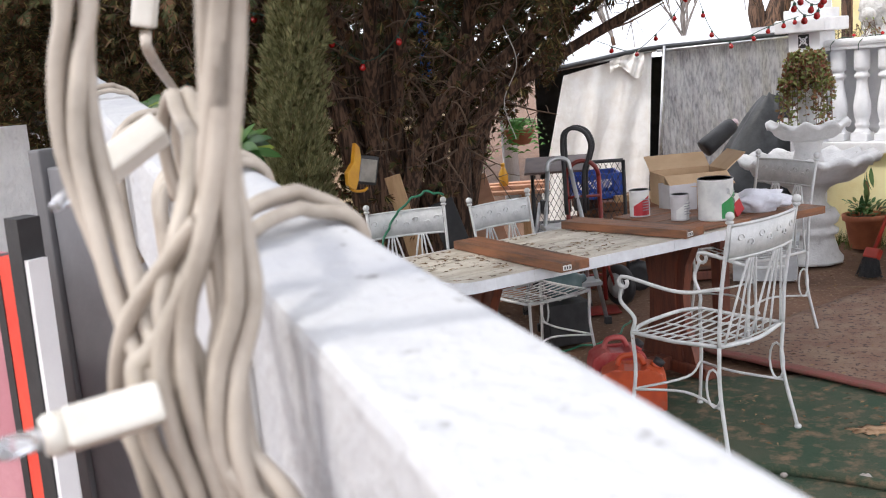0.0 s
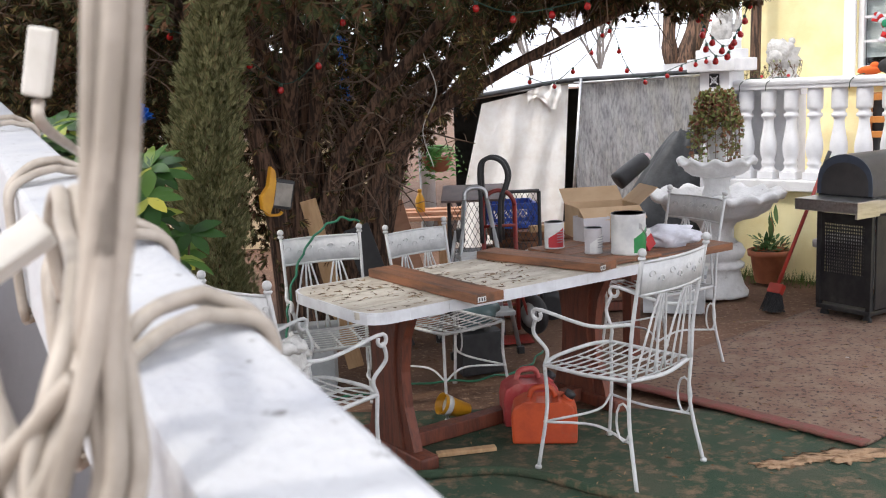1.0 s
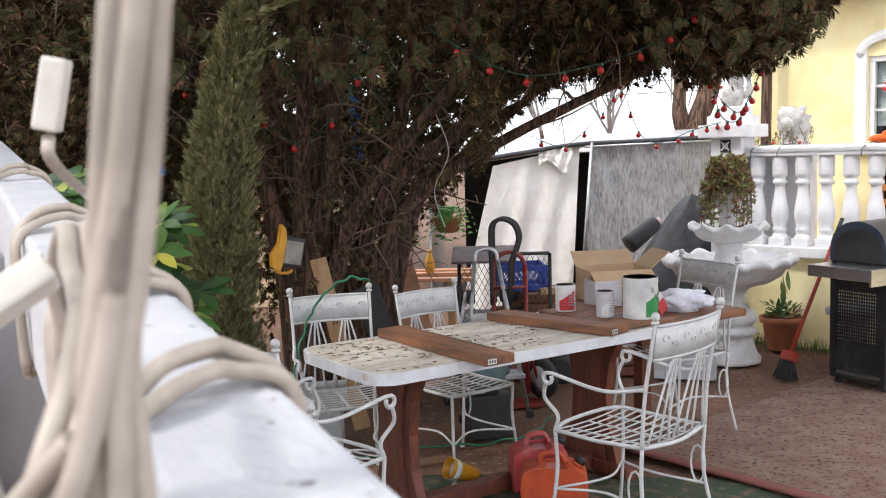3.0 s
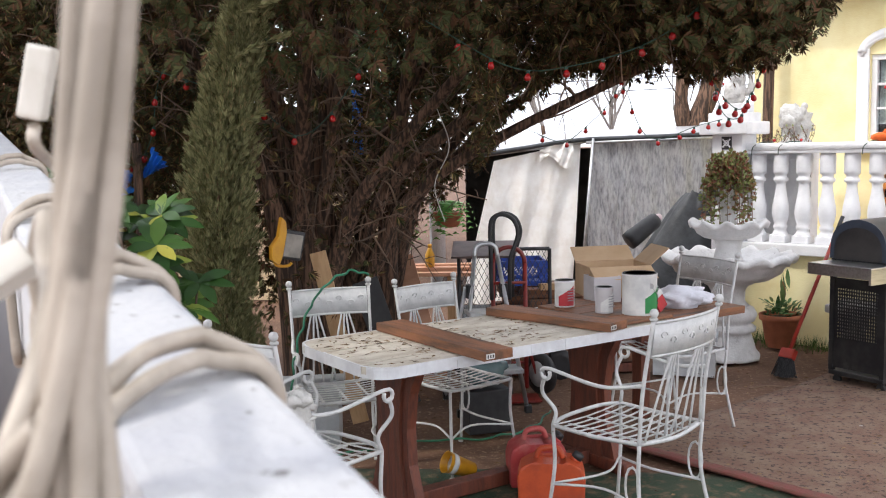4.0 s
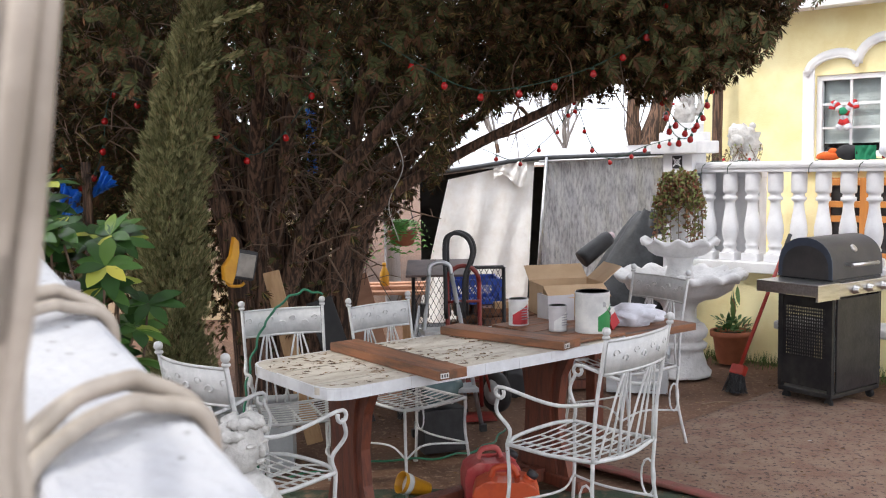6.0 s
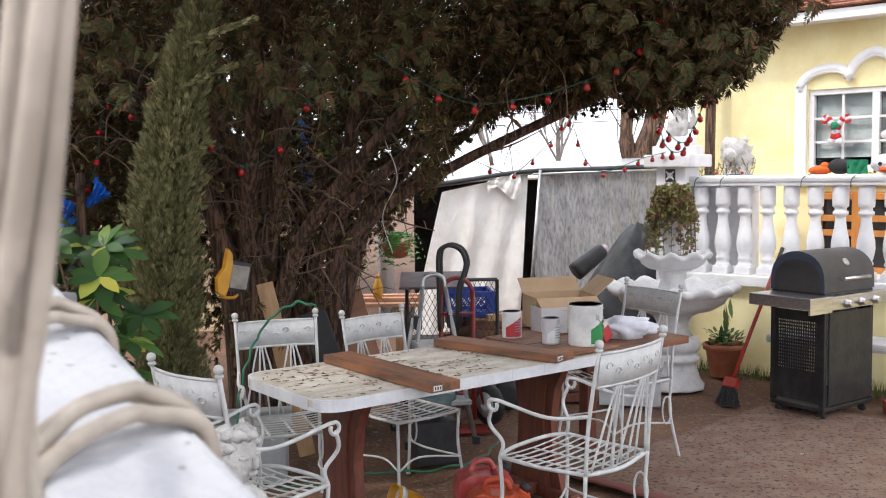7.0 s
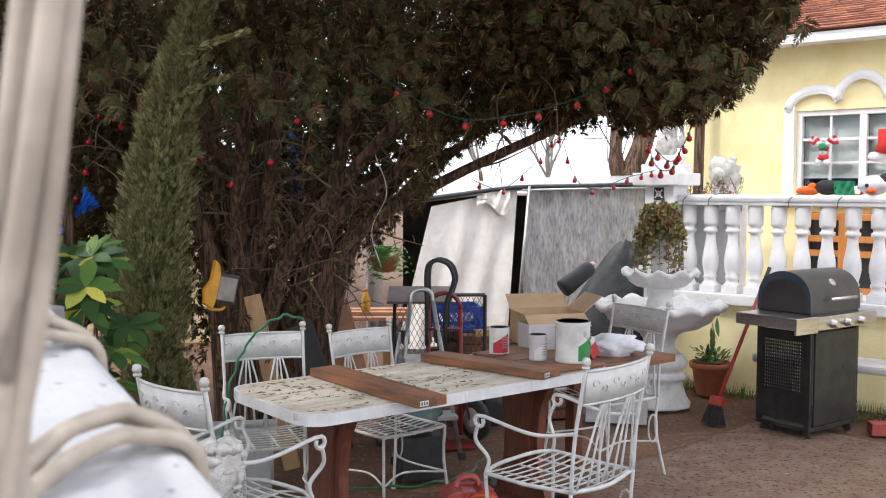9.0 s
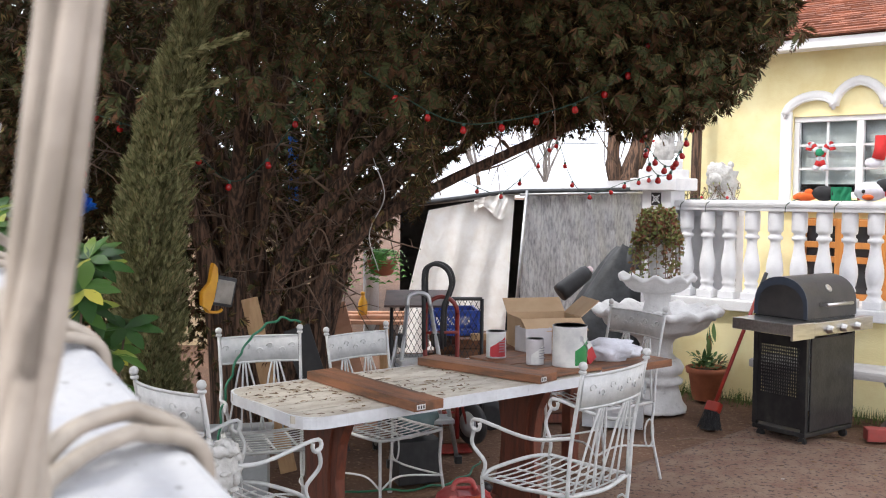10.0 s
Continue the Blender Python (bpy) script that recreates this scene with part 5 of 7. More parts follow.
    h.box((0.13, -0.05, 0.878), (0.145, 0.02, 0.892)), h.box((W - 0.145, -0.05, 0.878), (W - 0.13, 0.02, 0.892))
    part("handle", h, STEEL, lid)
    part("thermometer", Shape().lathe([(0.026, 0), (0.026, 0.008), (0.02, 0.011)], 18, m=pose(W / 2, 0.035, 0.975, 55, 0, 0)), STEEL, lid)
    for x, y in ((0.04, 0.04), (W - 0.04, 0.04), (0.04, D - 0.04), (W - 0.04, D - 0.04)):
        w = Shape().lathe([(0.026, -0.011), (0.028, -0.006), (0.028, 0.006), (0.026, 0.011)], 14, m=pose(x, y, 0.028, 0, 90, 0))
        w.box((x - 0.014, y - 0.012, 0.03), (x + 0.014, y + 0.012, 0.065))
        part("caster", w, BLACK, g)


GRILL_BLUE = material("blue_grey_cast_metal", (0.05, 0.065, 0.095), 0.4, second=(0.04, 0.05, 0.07), scale=8, bump=0.05)
make_grill()


# ---- on and round the table ----
def on_table(x, y, z=0.732):
    p = TAB @ Vector((x, y, z))
    return p.x, p.y, p.z


def make_bench():
    b = thing("work_bench", TAB, "brown wooden work bench butted against the white table", "bench")
    for k in range(5):
        y0 = -0.27 + 0.15 * k
        part("plank", Shape().box((0.845, y0, 0.69), (1.37, y0 + 0.144, 0.728), bevel=0.004), BOARD, b)
    for x in (0.89, 1.32):
        for y in (0.4,):
            part("leg", Shape().box((x - 0.035, y - 0.035, 0.01), (x + 0.035, y + 0.035, 0.69), bevel=0.004), REDWOOD, b)
    part("rail", Shape().box((0.86, 0.2, 0.58), (1.4, 0.24, 0.69)), REDWOOD, b)
    part("brace", Shape().box((0.85, -0.25, 0.64), (0.9, 0.42, 0.69)), REDWOOD, b)


make_bench()


def make_can(x, y, r, h, label, body_mat, band_mat, handle=False, z=0.749, turn=0.0):
    c = thing("paint_can", pose(*on_table(x, y, z), 0, 0, turn), label, "can", group="paint cans on the bench")
    part("body", Shape().lathe([(r * 0.98, 0), (r, 0.004), (r * 0.985, 0.01), (r * 0.985, h - 0.01), (r, h - 0.006), (r, h)], 28), body_mat, c)
    n = 14
    arcs = [math.radians(-150 + 100 * i / n) for i in range(n + 1)]
    q = [(r * 1.0 * math.cos(a), r * 1.0 * math.sin(a)) for a in arcs]
    v = [(a, b, h * (0.06 if i else 0.06)) for i, (a, b) in enumerate(q)] + [(a, b, h * (0.42 + 0.4 * i / n)) for i, (a, b) in enumerate(q)]
    v = [(a * 0.99, b * 0.99, z2) for a, b, z2 in v]
    w = [(a * 1.008, b * 1.008, z2) for a, b, z2 in v]
    k = n + 1
    f = [(i, i + 1, k + i + 1, k + i) for i in range(n)]
    part("label", Shape().add(w, f, True), band_mat, c)
    bars = Shape()
    for j in range(5):
        zz = h * (0.25 + 0.1 * j)
        for a0 in (-75, -60):
            a = math.radians(a0)
            bars.box((-0.02, -0.0012, 0), (0.012 if j % 2 else 0.02, 0.0012, h * 0.03), m=pose(r * 1.006 * math.cos(a), r * 1.006 * math.sin(a), zz, 0, 0, a0 + 90))
    part("print", bars, LABEL_GREY, c, "grey bars of unreadable print")
    part("lid", Shape().lathe([(r * 0.97, h), (r * 0.95, h + 0.003), (r * 0.85, h - 0.004), (r * 0.3, h - 0.003)], 28), BLACK if handle else GALV, c)
    if handle:
        pts = [(r * 1.03 * math.cos(math.radians(a)), r * 1.03 * math.sin(math.radians(a)), h * 0.72 - 0.07 * math.sin(math.radians((a + 130) * 180 / 160))) for a in range(-130, 31, 12)]
        part("handle", Shape().tube(pts, 0.002, 6), GALV, c, "wire handle")
        for a in (-130, 30):
            part("ear", Shape().lathe([(0.014, 0), (0.014, 0.004), (0.006, 0.006)], 12, m=pose(r * math.cos(math.radians(a)), r * math.sin(math.radians(a)), h * 0.72) @ pose(0, 0, 0, 0, 90, 0)), GALV, c)


make_can(0.72, -0.176, 0.083, 0.193, "gallon paint can, white with green label and smeared lid", LABEL_WHITE, LABEL_GREEN, True, turn=70)
make_can(0.612, -0.05, 0.043, 0.122, "quart paint can with pale printed label and drips", GREY_CARD, LABEL_WHITE, turn=30)
make_can(0.59, 0.21, 0.05, 0.13, "small red and white paint can", LABEL_WHITE, LABEL_RED, turn=20)


def make_carton(name, m, size, mat, label, flap=True):
    c = thing(name, m, label, "box")
    x, y, h = size
    t = 0.004
    s = Shape().box((-x, -y, 0), (x, y, t))
    s.box((-x, -y, t), (x, -y + t, h)), s.box((-x, y - t, t), (x, y, h)), s.box((-x, -y + t, t), (-x + t, y - t, h)), s.box((x - t, -y + t, t), (x, y - t, h))
    part("body", s, mat, c)
    if flap:
        part("flap", Shape().box((-x, 0, 0), (x, y * 0.95, t), m=pose(0, -y, h, 205, 0, 0)), mat, c)
        part("flap", Shape().box((-x, 0, 0), (x, y * 0.95, t), m=pose(0, y, h, 35, 0, 0)), mat, c)
        part("flap", Shape().box((0, -y, 0), (x * 0.8, y, t), m=pose(x, 0, h, 0, -40, 0)), mat, c)


make_carton("carton", pose(*on_table(0.93, 0.3, 0.729), 0, 0, 18), (0.075, 0.07, 0.135), GREY_CARD, "small pale grey open carton on the bench", False)
make_carton("cardboard_box", pose(*on_table(1.11, 0.41, 0.731), 0, 0, 12), (0.17, 0.13, 0.17), CARDBOARD, "open tan cardboard box with raised flaps")


def make_rag_pile():
    s = Shape().ball((0, 0, 0.05), 0.11, squash=(1.25, 0.8, 0.5), lump=0.55, n=30)
    solo("crumpled_bag", s, WHITE_CLOTH, "crumpled white plastic bag on the bench", "bag", m=pose(*on_table(1.1, -0.1, 0.725)))
    b = thing("red_carton", pose(*on_table(0.9, -0.14, 0.75), 0, -32, 40), "small red and white carton tipped on the bench", "box")
    part("body", Shape().box((-0.03, -0.022, 0), (0.03, 0.022, 0.1), bevel=0.002), LABEL_RED, b)
    part("end_panel", Shape().box((-0.031, -0.023, 0.07), (0.031, 0.023, 0.101), bevel=0.002), LABEL_WHITE, b)


make_rag_pile()


def make_litter():
    r = random.Random(21)
    s = Shape()
    for _ in range(420):
        x, y = r.uniform(-0.8, 0.45), r.uniform(-0.32, 0.32)
        if noise.noise(Vector((x * 3, y * 3, 2))) < -0.15:
            continue
        p = Vector(on_table(x, y, 0.7325))
        a, L, w = r.uniform(0, 6.28), r.uniform(0.008, 0.026), r.uniform(0.002, 0.006)
        d, e = Vector((math.cos(a), math.sin(a), 0)), Vector((-math.sin(a), math.cos(a), 0))
        s.add([p - d * L, p - e * w + Vector((0, 0, 0.003)), p + d * L, p + e * w + Vector((0, 0, 0.002))], [(0, 1, 2, 3)])
    solo("leaf_litter", s, DRY, "dry brown leaf flakes scattered over the table", "leaves", kind="stuff")
    g = Shape()
    for _ in range(2600):
        x, y = r.uniform(-2.2, 3.4), r.uniform(2.2, 8.2)
        p = Vector((x, y, 0.022 if y < 4.6 and x < 2.2 else 0.012))
        if 0.5 < x and 3.6 < y < 6.5:
            p.z = 0.036
        a, L, w = r.uniform(0, 6.28), r.uniform(0.006, 0.022), r.uniform(0.002, 0.005)
        d, e = Vector((math.cos(a), math.sin(a), 0)), Vector((-math.sin(a), math.cos(a), 0))
        g.add([p - d * L, p - e * w + Vector((0, 0, 0.004)), p + d * L, p + e * w], [(0, 1, 2, 3)])
    solo("ground_litter", g, DRY, "dry leaves and wood chips scattered on the ground", "leaves", kind="stuff")
    sw = Shape()
    for k in range(5):
        pts = [on_table(-0.36 + (0.055 - 0.006 * k) * math.cos(a) * 1.3, -0.08 + (0.03 - 0.004 * k) * math.sin(a), 0.7345 + 0.001 * k) for a in (0.42 * i + k for i in range(15))]
        sw.tube(pts, 0.0016, 5)
    solo("red_twine", sw, RED_PAINT, "loose coil of faded red twine on the table", "twine")
    for x, y, w in ((1.16, 3.77, 0.055), (1.3, 3.82, 0.05), (1.46, 3.84, 0.085)):
        solo("sawdust", Shape().ball((0, 0, 0), w, squash=(1.3, 0.7, 0.06), lump=1.4, n=22), SAWDUST, "small heap of orange sawdust on the carpet", "sawdust", group="sawdust heaps", m=pose(x, y, 0.018))


DRY = leafy("dry_leaf_flakes", [(0.0, (0.06, 0.035, 0.02)), (0.5, (0.16, 0.09, 0.045)), (1.0, (0.3, 0.2, 0.11))], 0.9)
SAWDUST = material("orange_sawdust", (0.42, 0.27, 0.16), 0.95, second=(0.3, 0.18, 0.1), scale=30, bump=0.6, fine=160)
make_litter()


def make_fuel_can(m, mat, label, spout=BLACK):
    c = thing("fuel_can", m, label, "fuel can", group="fuel cans under the chair")
    prof = [(-0.16, 0.0), (0.16, 0.0), (0.165, 0.14), (0.15, 0.19), (0.1, 0.215), (0.07, 0.225), (0.04, 0.2), (-0.04, 0.2), (-0.07, 0.225), (-0.1, 0.215), (-0.15, 0.19), (-0.165, 0.14)]
    bm = bmesh.new()
    a = [bm.verts.new((x, -0.085, z)) for x, z in prof]
    b = [bm.verts.new((x, 0.085, z)) for x, z in prof]
    bm.faces.new(a)
    bm.faces.new(b[::-1])
    for i in range(len(prof)):
        j = (i + 1) % len(prof)
        bm.faces.new((a[j], a[i], b[i], b[j]))
    bmesh.ops.bevel(bm, geom=bm.edges[:], offset=0.014, segments=2, affect="EDGES", profile=0.6)
    bmesh.ops.recalc_face_normals(bm, faces=bm.faces[:])
    bm.verts.index_update()
    s = Shape().add([p.co for p in bm.verts], [tuple(p.index for p in f.verts) for f in bm.faces], False)
    bm.free()
    part("body", s, mat, c)
    part("grip", Shape().tube(smooth_path([(-0.075, 0, 0.215), (-0.05, 0, 0.262), (0.03, 0, 0.265), (0.06, 0, 0.22)], 5), 0.015, 8), mat, c)
    part("neck", Shape().lathe([(0.03, 0), (0.03, 0.02), (0.026, 0.025)], 14, m=pose(0.11, 0, 0.2, 0, 35, 0)), mat, c)
    part("cap", Shape().lathe([(0.028, 0.02), (0.028, 0.05), (0.015, 0.054)], 14, m=pose(0.11, 0, 0.2, 0, 35, 0)), spout, c, "black screw cap")


make_fuel_can(pose(0.245, 4.13, 0.018, 0, 0, -3) @ Matrix.Scale(0.88, 4), ORANGE_PLASTIC, "scuffed orange-red plastic fuel can on the carpet")
make_fuel_can(pose(0.19, 4.37, 0.018, 0, 0, 8) @ Matrix.Diagonal((0.8, 0.9, 0.93, 1)), RED_PLASTIC, "faded red plastic fuel can behind another")


def make_small_ground_things():
    cup = thing("paper_cup", pose(-0.1, 4.43, 0.052, 66, 0, -62) @ Matrix.Scale(1.15, 4), "yellow and white paper cup lying on its side", "cup")
    part("wall", Shape().lathe([(0.028, 0), (0.03, 0.002), (0.044, 0.13), (0.046, 0.133), (0.042, 0.13), (0.029, 0.008)], 20), YELLOW_PLASTIC, cup)
    part("band", Shape().lathe([(0.0405, 0.09), (0.0425, 0.1), (0.044, 0.115), (0.0435, 0.1155), (0.041, 0.1)], 20), LABEL_WHITE, cup, "white printed band")
    solo("wood_offcut", Shape().box((-0.13, -0.02, 0), (0.13, 0.02, 0.018), bevel=0.003), RAW, "short pine offcut lying on the carpet", "wood", m=pose(-0.1, 3.98, 0.018, 0, 0, 14))
    solo("dry_stick", Shape().tube(smooth_path([(-0.18, 0, 0.012), (-0.05, 0.03, 0.02), (0.1, 0.0, 0.012), (0.25, 0.01, 0.012)], 4), 0.004, 5), TWIG, "thin dry stick lying on the dirt", "stick", m=pose(1.76, 6.05, 0.01))
    for x, y, r in ((0.98, 3.3, 0.022), (1.22, 3.28, 0.018), (0.72, 3.36, 0.012), (1.95, 5.2, 0.014)):
        solo("pebble", Shape().ball((0, 0, 0), r, squash=(1.2, 1, 0.7), lump=0.4), STONE, "small pale pebble on the ground", "pebble", group="pebbles", m=pose(x, y, r * 0.7 + 0.014))
    solo("green_hose", Shape().tube(smooth_path([(-0.3, 3.72, 0.03), (0.1, 3.74, 0.03), (0.45, 3.5, 0.03), (0.8, 3.36, 0.03), (1.1, 3.2, 0.03)], 6), 0.02, 8), TURF, "rolled green carpet edge", "carpet roll")


make_small_ground_things()


def make_cable():
    pts = [(-0.60, 4.66, 0.945), (-0.69, 4.64, 0.965), (-0.8, 4.6, 0.9), (-0.88, 4.58, 0.78), (-0.935, 4.54, 0.6), (-0.95, 4.5, 0.4), (-0.9, 4.55, 0.12), (-0.75, 4.75, 0.03), (-0.4, 4.95, 0.03), (-0.05, 5.0, 0.03), (0.2, 5.2, 0.03), (0.32, 5.5, 0.04)]
    guide = smooth_path(pts, 10)
    q = [p + Vector((0.006 * math.cos(i * 1.1), 0.006 * math.sin(i * 1.1), 0.006 * math.sin(i * 0.9))) for i, p in enumerate(guide)]
    solo("extension_cable", Shape().tube(q, 0.006, 7), HOSE_GREEN, "green extension cable draped over a chair back", "cable")


make_cable()


# ---- behind the table ----
def make_step_ladder():
    c = thing("step_ladder", pose(-0.04, 5.66, 0.012, 0, 0, 14), "folding grey steel step ladder behind the table", "step ladder")
    for x in (-1, 1):
        part("front_rail", Shape().tube([(x * 0.2, -0.16, 0), (x * 0.068, 0.0, 0.9)], 0.013, 8), GALV, c)
        part("rear_leg", Shape().tube([(x * 0.21, 0.26, 0), (x * 0.12, 0.02, 0.72)], 0.012, 8), GALV, c)
        part("hinge", Shape().box((x * 0.1 - 0.02, -0.04, 0.66), (x * 0.1 + 0.02, 0.02, 0.74), bevel=0.004), BLACK, c)
        for y in (-0.16, 0.26):
            part("rubber_foot", Shape().box((x * 0.2 - 0.02, y - 0.02, 0), (x * 0.2 + 0.02, y + 0.02, 0.045), bevel=0.005), BLACK, c)
    part("top_hoop", Shape().tube(smooth_path([(-0.068, 0.0, 0.9), (-0.055, 0.004, 0.955), (0, 0.006, 0.975), (0.055, 0.004, 0.955), (0.068, 0.0, 0.9)], 6), 0.013, 8), GALV, c)
    part("step", Shape().box((-0.17, -0.2, 0.24), (0.17, -0.04, 0.265), bevel=0.005), GREY_PLASTIC, c)
    part("step", Shape().box((-0.13, -0.14, 0.57), (0.13, 0.02, 0.595), bevel=0.005), LABEL_WHITE, c)


make_step_ladder()


def make_hand_truck():
    c = thing("hand_truck", pose(0.1, 5.95, 0.012, 0, 0, 8), "red steel hand truck with black loop handle and wheels", "hand truck")
    for x in (-0.1, 0.1):
        part("side_rail", Shape().tube([(x, 0, 0.04), (x, 0.03, 0.82)], 0.014, 8), RED_PAINT, c)
        w = Shape().lathe([(0.085, -0.03), (0.125, -0.022), (0.13, 0), (0.125, 0.022), (0.085, 0.03)], 22, m=pose(x * 1.9, 0.0, 0.13, 0, 90, 30))
        wheel = part("wheel", w, BLACK, c)
        part("rim", Shape().lathe([(0.03, -0.033), (0.08, -0.031), (0.08, 0.031), (0.03, 0.033)], 16, m=pose(x * 1.9, 0.0, 0.13, 0, 90, 30)), GREY_PLASTIC, wheel)
        part("axle_strut", Shape().tube([(x, 0.01, 0.35), (x * 1.6, 0.0, 0.13)], 0.01, 6), RED_PAINT, c)
    hoop = [(x, 0.03, 0.82 + z) for x, z in arc(0, 0.0, 0.1, 0, 180, 10)]
    part("top_hoop", Shape().tube(hoop, 0.014, 8), RED_PAINT, c)
    for dx, dy in ((0.0, 0.0), (0.03, 0.09)):
        pts = smooth_path([(-0.112 + dx, dy, 0.6), (-0.113 + dx, dy, 0.85), (-0.114 + dx, dy, 1.06), (-0.08 + dx, dy, 1.115), (-0.025 + dx, dy, 1.12), (0.03 + dx, dy, 1.085), (0.055 + dx, dy, 1.01), (0.035 + dx, dy, 0.93), (0.005 + dx, dy, 0.84), (0.0 + dx, dy, 0.6)], 5)
        part("loop_handle", Shape().tube(pts, 0.013, 8), BLACK, c)
    for z in (0.2, 0.45, 0.7):
        part("cross_bar", Shape().tube([(-0.1, 0.012, z), (0.1, 0.012, z)], 0.01, 6), RED_PAINT, c)
    part("toe_plate", Shape().box((-0.16, -0.2, 0), (0.16, 0.0, 0.008)), RED_PAINT, c)


make_hand_truck()


def make_mesh_cart():
    c = thing("mesh_cart", pose(0.08, 6.35, 0.012), "black expanded-metal garden cart holding lumber", "cart")
    for x0, x1, y, z0, z1 in ((-0.3, 0.28, -0.12, 0.42, 0.88),):
        s = Shape()
        n, k = 16, 13
        for j in range(k):
            pts = []
            for i in range(2 * n + 1):
                x = x0 + (x1 - x0) * i / (2 * n)
                z = z0 + (z1 - z0) * (j + 0.5 + (0.5 if (i + j) % 2 else -0.5)) / k
                pts.append((x, y, z))
            s.tube(pts, 0.004, 4, caps=False)
        tagged(part("mesh_side", s, BLACK, c), kind="stuff")
        part("top_bar", Shape().tube([(x0, y, z1), (x1, y, z1)], 0.012, 7), BLACK, c)
        part("bottom_bar", Shape().tube([(x0, y, z0), (x1, y, z0)], 0.012, 7), BLACK, c)
        for x in (x0, x1):
            part("upright", Shape().tube([(x, y, 0.1), (x, y, z1)], 0.012, 7), BLACK, c)
    part("bed", Shape().box((-0.3, -0.11, 0.38), (0.4, 0.5, 0.42)), BLACK, c)
    part("cover_board", Shape().box((-0.34, -0.16, 0.885), (0.06, 0.2, 0.9), bevel=0.003, m=pose(0, 0, 0, 10, 0, 0)), BROWN_SHEET, c, "brown metal cover sheet")
    for x in (-0.25, 0.35):
        for y in (0.0, 0.4):
            part("wheel", Shape().lathe([(0.06, -0.025), (0.1, -0.02), (0.1, 0.02), (0.06, 0.025)], 16, m=pose(x, y, 0.1, 90, 0, 0)), BLACK, c)
            part("leg", Shape().tube([(x, y, 0.1), (x, y, 0.38)], 0.014, 6), BLACK, c)


BROWN_SHEET = material("dull_brown_sheet", (0.16, 0.11, 0.1), 0.6, second=(0.11, 0.075, 0.07), scale=8, bump=0.1)
make_mesh_cart()


def make_crate():
    c = thing("milk_crate", pose(0.19, 6.75, 0.6, 0, 0, 6), "blue plastic milk crate with lattice sides", "crate")
    w, h = 0.15, 0.17
    for x in (-w, w):
        for y in (-w, w):
            part("corner_post", Shape().box((x - 0.012, y - 0.012, 0), (x + 0.012, y + 0.012, h)), BLUE_PLASTIC, c)
    for ang in (0, 90, 180, 270):
        s = Shape().box((-w, -w - 0.006, h - 0.04), (w, -w + 0.006, h)).box((-w, -w - 0.006, 0), (w, -w + 0.006, 0.03))
        for i in range(7):
            x = -w + 2 * w * (i + 0.5) / 7
            for a in (35, -35):
                s.box((-0.004, -0.004, -0.07), (0.004, 0.004, 0.07), m=pose(x, -w, h * 0.46, 0, a, 0))
        tagged(part("lattice_side", s, BLUE_PLASTIC, c, m=pose(0, 0, 0, 0, 0, ang)), kind="stuff")
    part("base", Shape().box((-w, -w, 0), (w, w, 0.008)), BLUE_PLASTIC, c)


make_crate()


def make_lumber():
    t = thing("lumber_stack", pose(0.5, 6.7, 0.012, 0, 0, 8), "stack of red-brown salvaged lumber and framing", "lumber")
    r = random.Random(6)
    z = 0.0
    for lay in range(9):
        for k in range(3):
            L = r.uniform(0.3, 0.5)
            part("beam", Shape().box((-L, -0.2 + 0.14 * k, z), (L, -0.09 + 0.14 * k, z + 0.06), bevel=0.004, m=pose(r.uniform(-0.05, 0.05), 0, 0, 0, 0, r.uniform(-4, 4))), BOARD if (lay + k) % 3 else REDWOOD, t)
        z += 0.0655
    part("pale_beam", Shape().box((-0.3, -0.26, z), (0.42, -0.22, z + 0.045), bevel=0.004, m=pose(0, 0, 0, 0, 0, 12)), RAW, t, "pale weathered beam")
    for x, z0, lab in ((-0.88, 0.0, "pale pine plank leaning on the tree trunk"),):
        q = thing("leaning_plank", pose(-0.74, 5.3, 0.012, -6, -13, 6), lab, "plank")
        part("plank", Shape().box((-0.045, -0.02, 0.02), (0.045, 0.02, 1.0), bevel=0.004), RAW, q)
    q = thing("plywood_board", pose(-0.5, 5.75, 0.01, -10, -18, 8), "dark panel leaning behind the chairs", "panel")
    part("panel", Shape().box((-0.1, -0.01, 0), (0.06, 0.01, 0.8), bevel=0.003), BLACK, q)
    q = thing("plywood_board", pose(-0.42, 6.3, 0.01, -8, -16, 0), "pink-tan plywood panel leaning behind the chairs", "panel")
    part("panel", Shape().box((-0.1, -0.008, 0), (0.12, 0.008, 0.85), bevel=0.003), PINK_PLY, q)
    s = thing("sawhorse_planks", pose(-0.75, 8.0, 0.01), "pinkish planks laid over a low sawhorse", "planks")
    for k in range(4):
        part("plank", Shape().box((-0.75, -0.2 + 0.1 * k, 0.5 + 0.03 * (k % 2)), (0.6, -0.11 + 0.1 * k, 0.53 + 0.03 * (k % 2)), bevel=0.003, m=pose(0, 0, 0, 0, 0, 2 * k - 3)), PINK_PLY, s)
    for x in (-0.5, 0.4):
        part("leg", Shape().box((x - 0.03, -0.15, 0), (x + 0.03, 0.15, 0.5)), RAW, s)
    b = thing("plastic_bottle", pose(-0.52, 7.9, 0.575), "yellow-capped plastic bottle standing on planks", "bottle")
    part("body", Shape().lathe([(0.035, 0), (0.038, 0.01), (0.038, 0.1), (0.02, 0.14), (0.015, 0.16)], 16), YELLOW_PLASTIC, b)
    part("cap", Shape().lathe([(0.017, 0.16), (0.017, 0.185), (0.012, 0.188)], 12), YELLOW_PLASTIC, b)


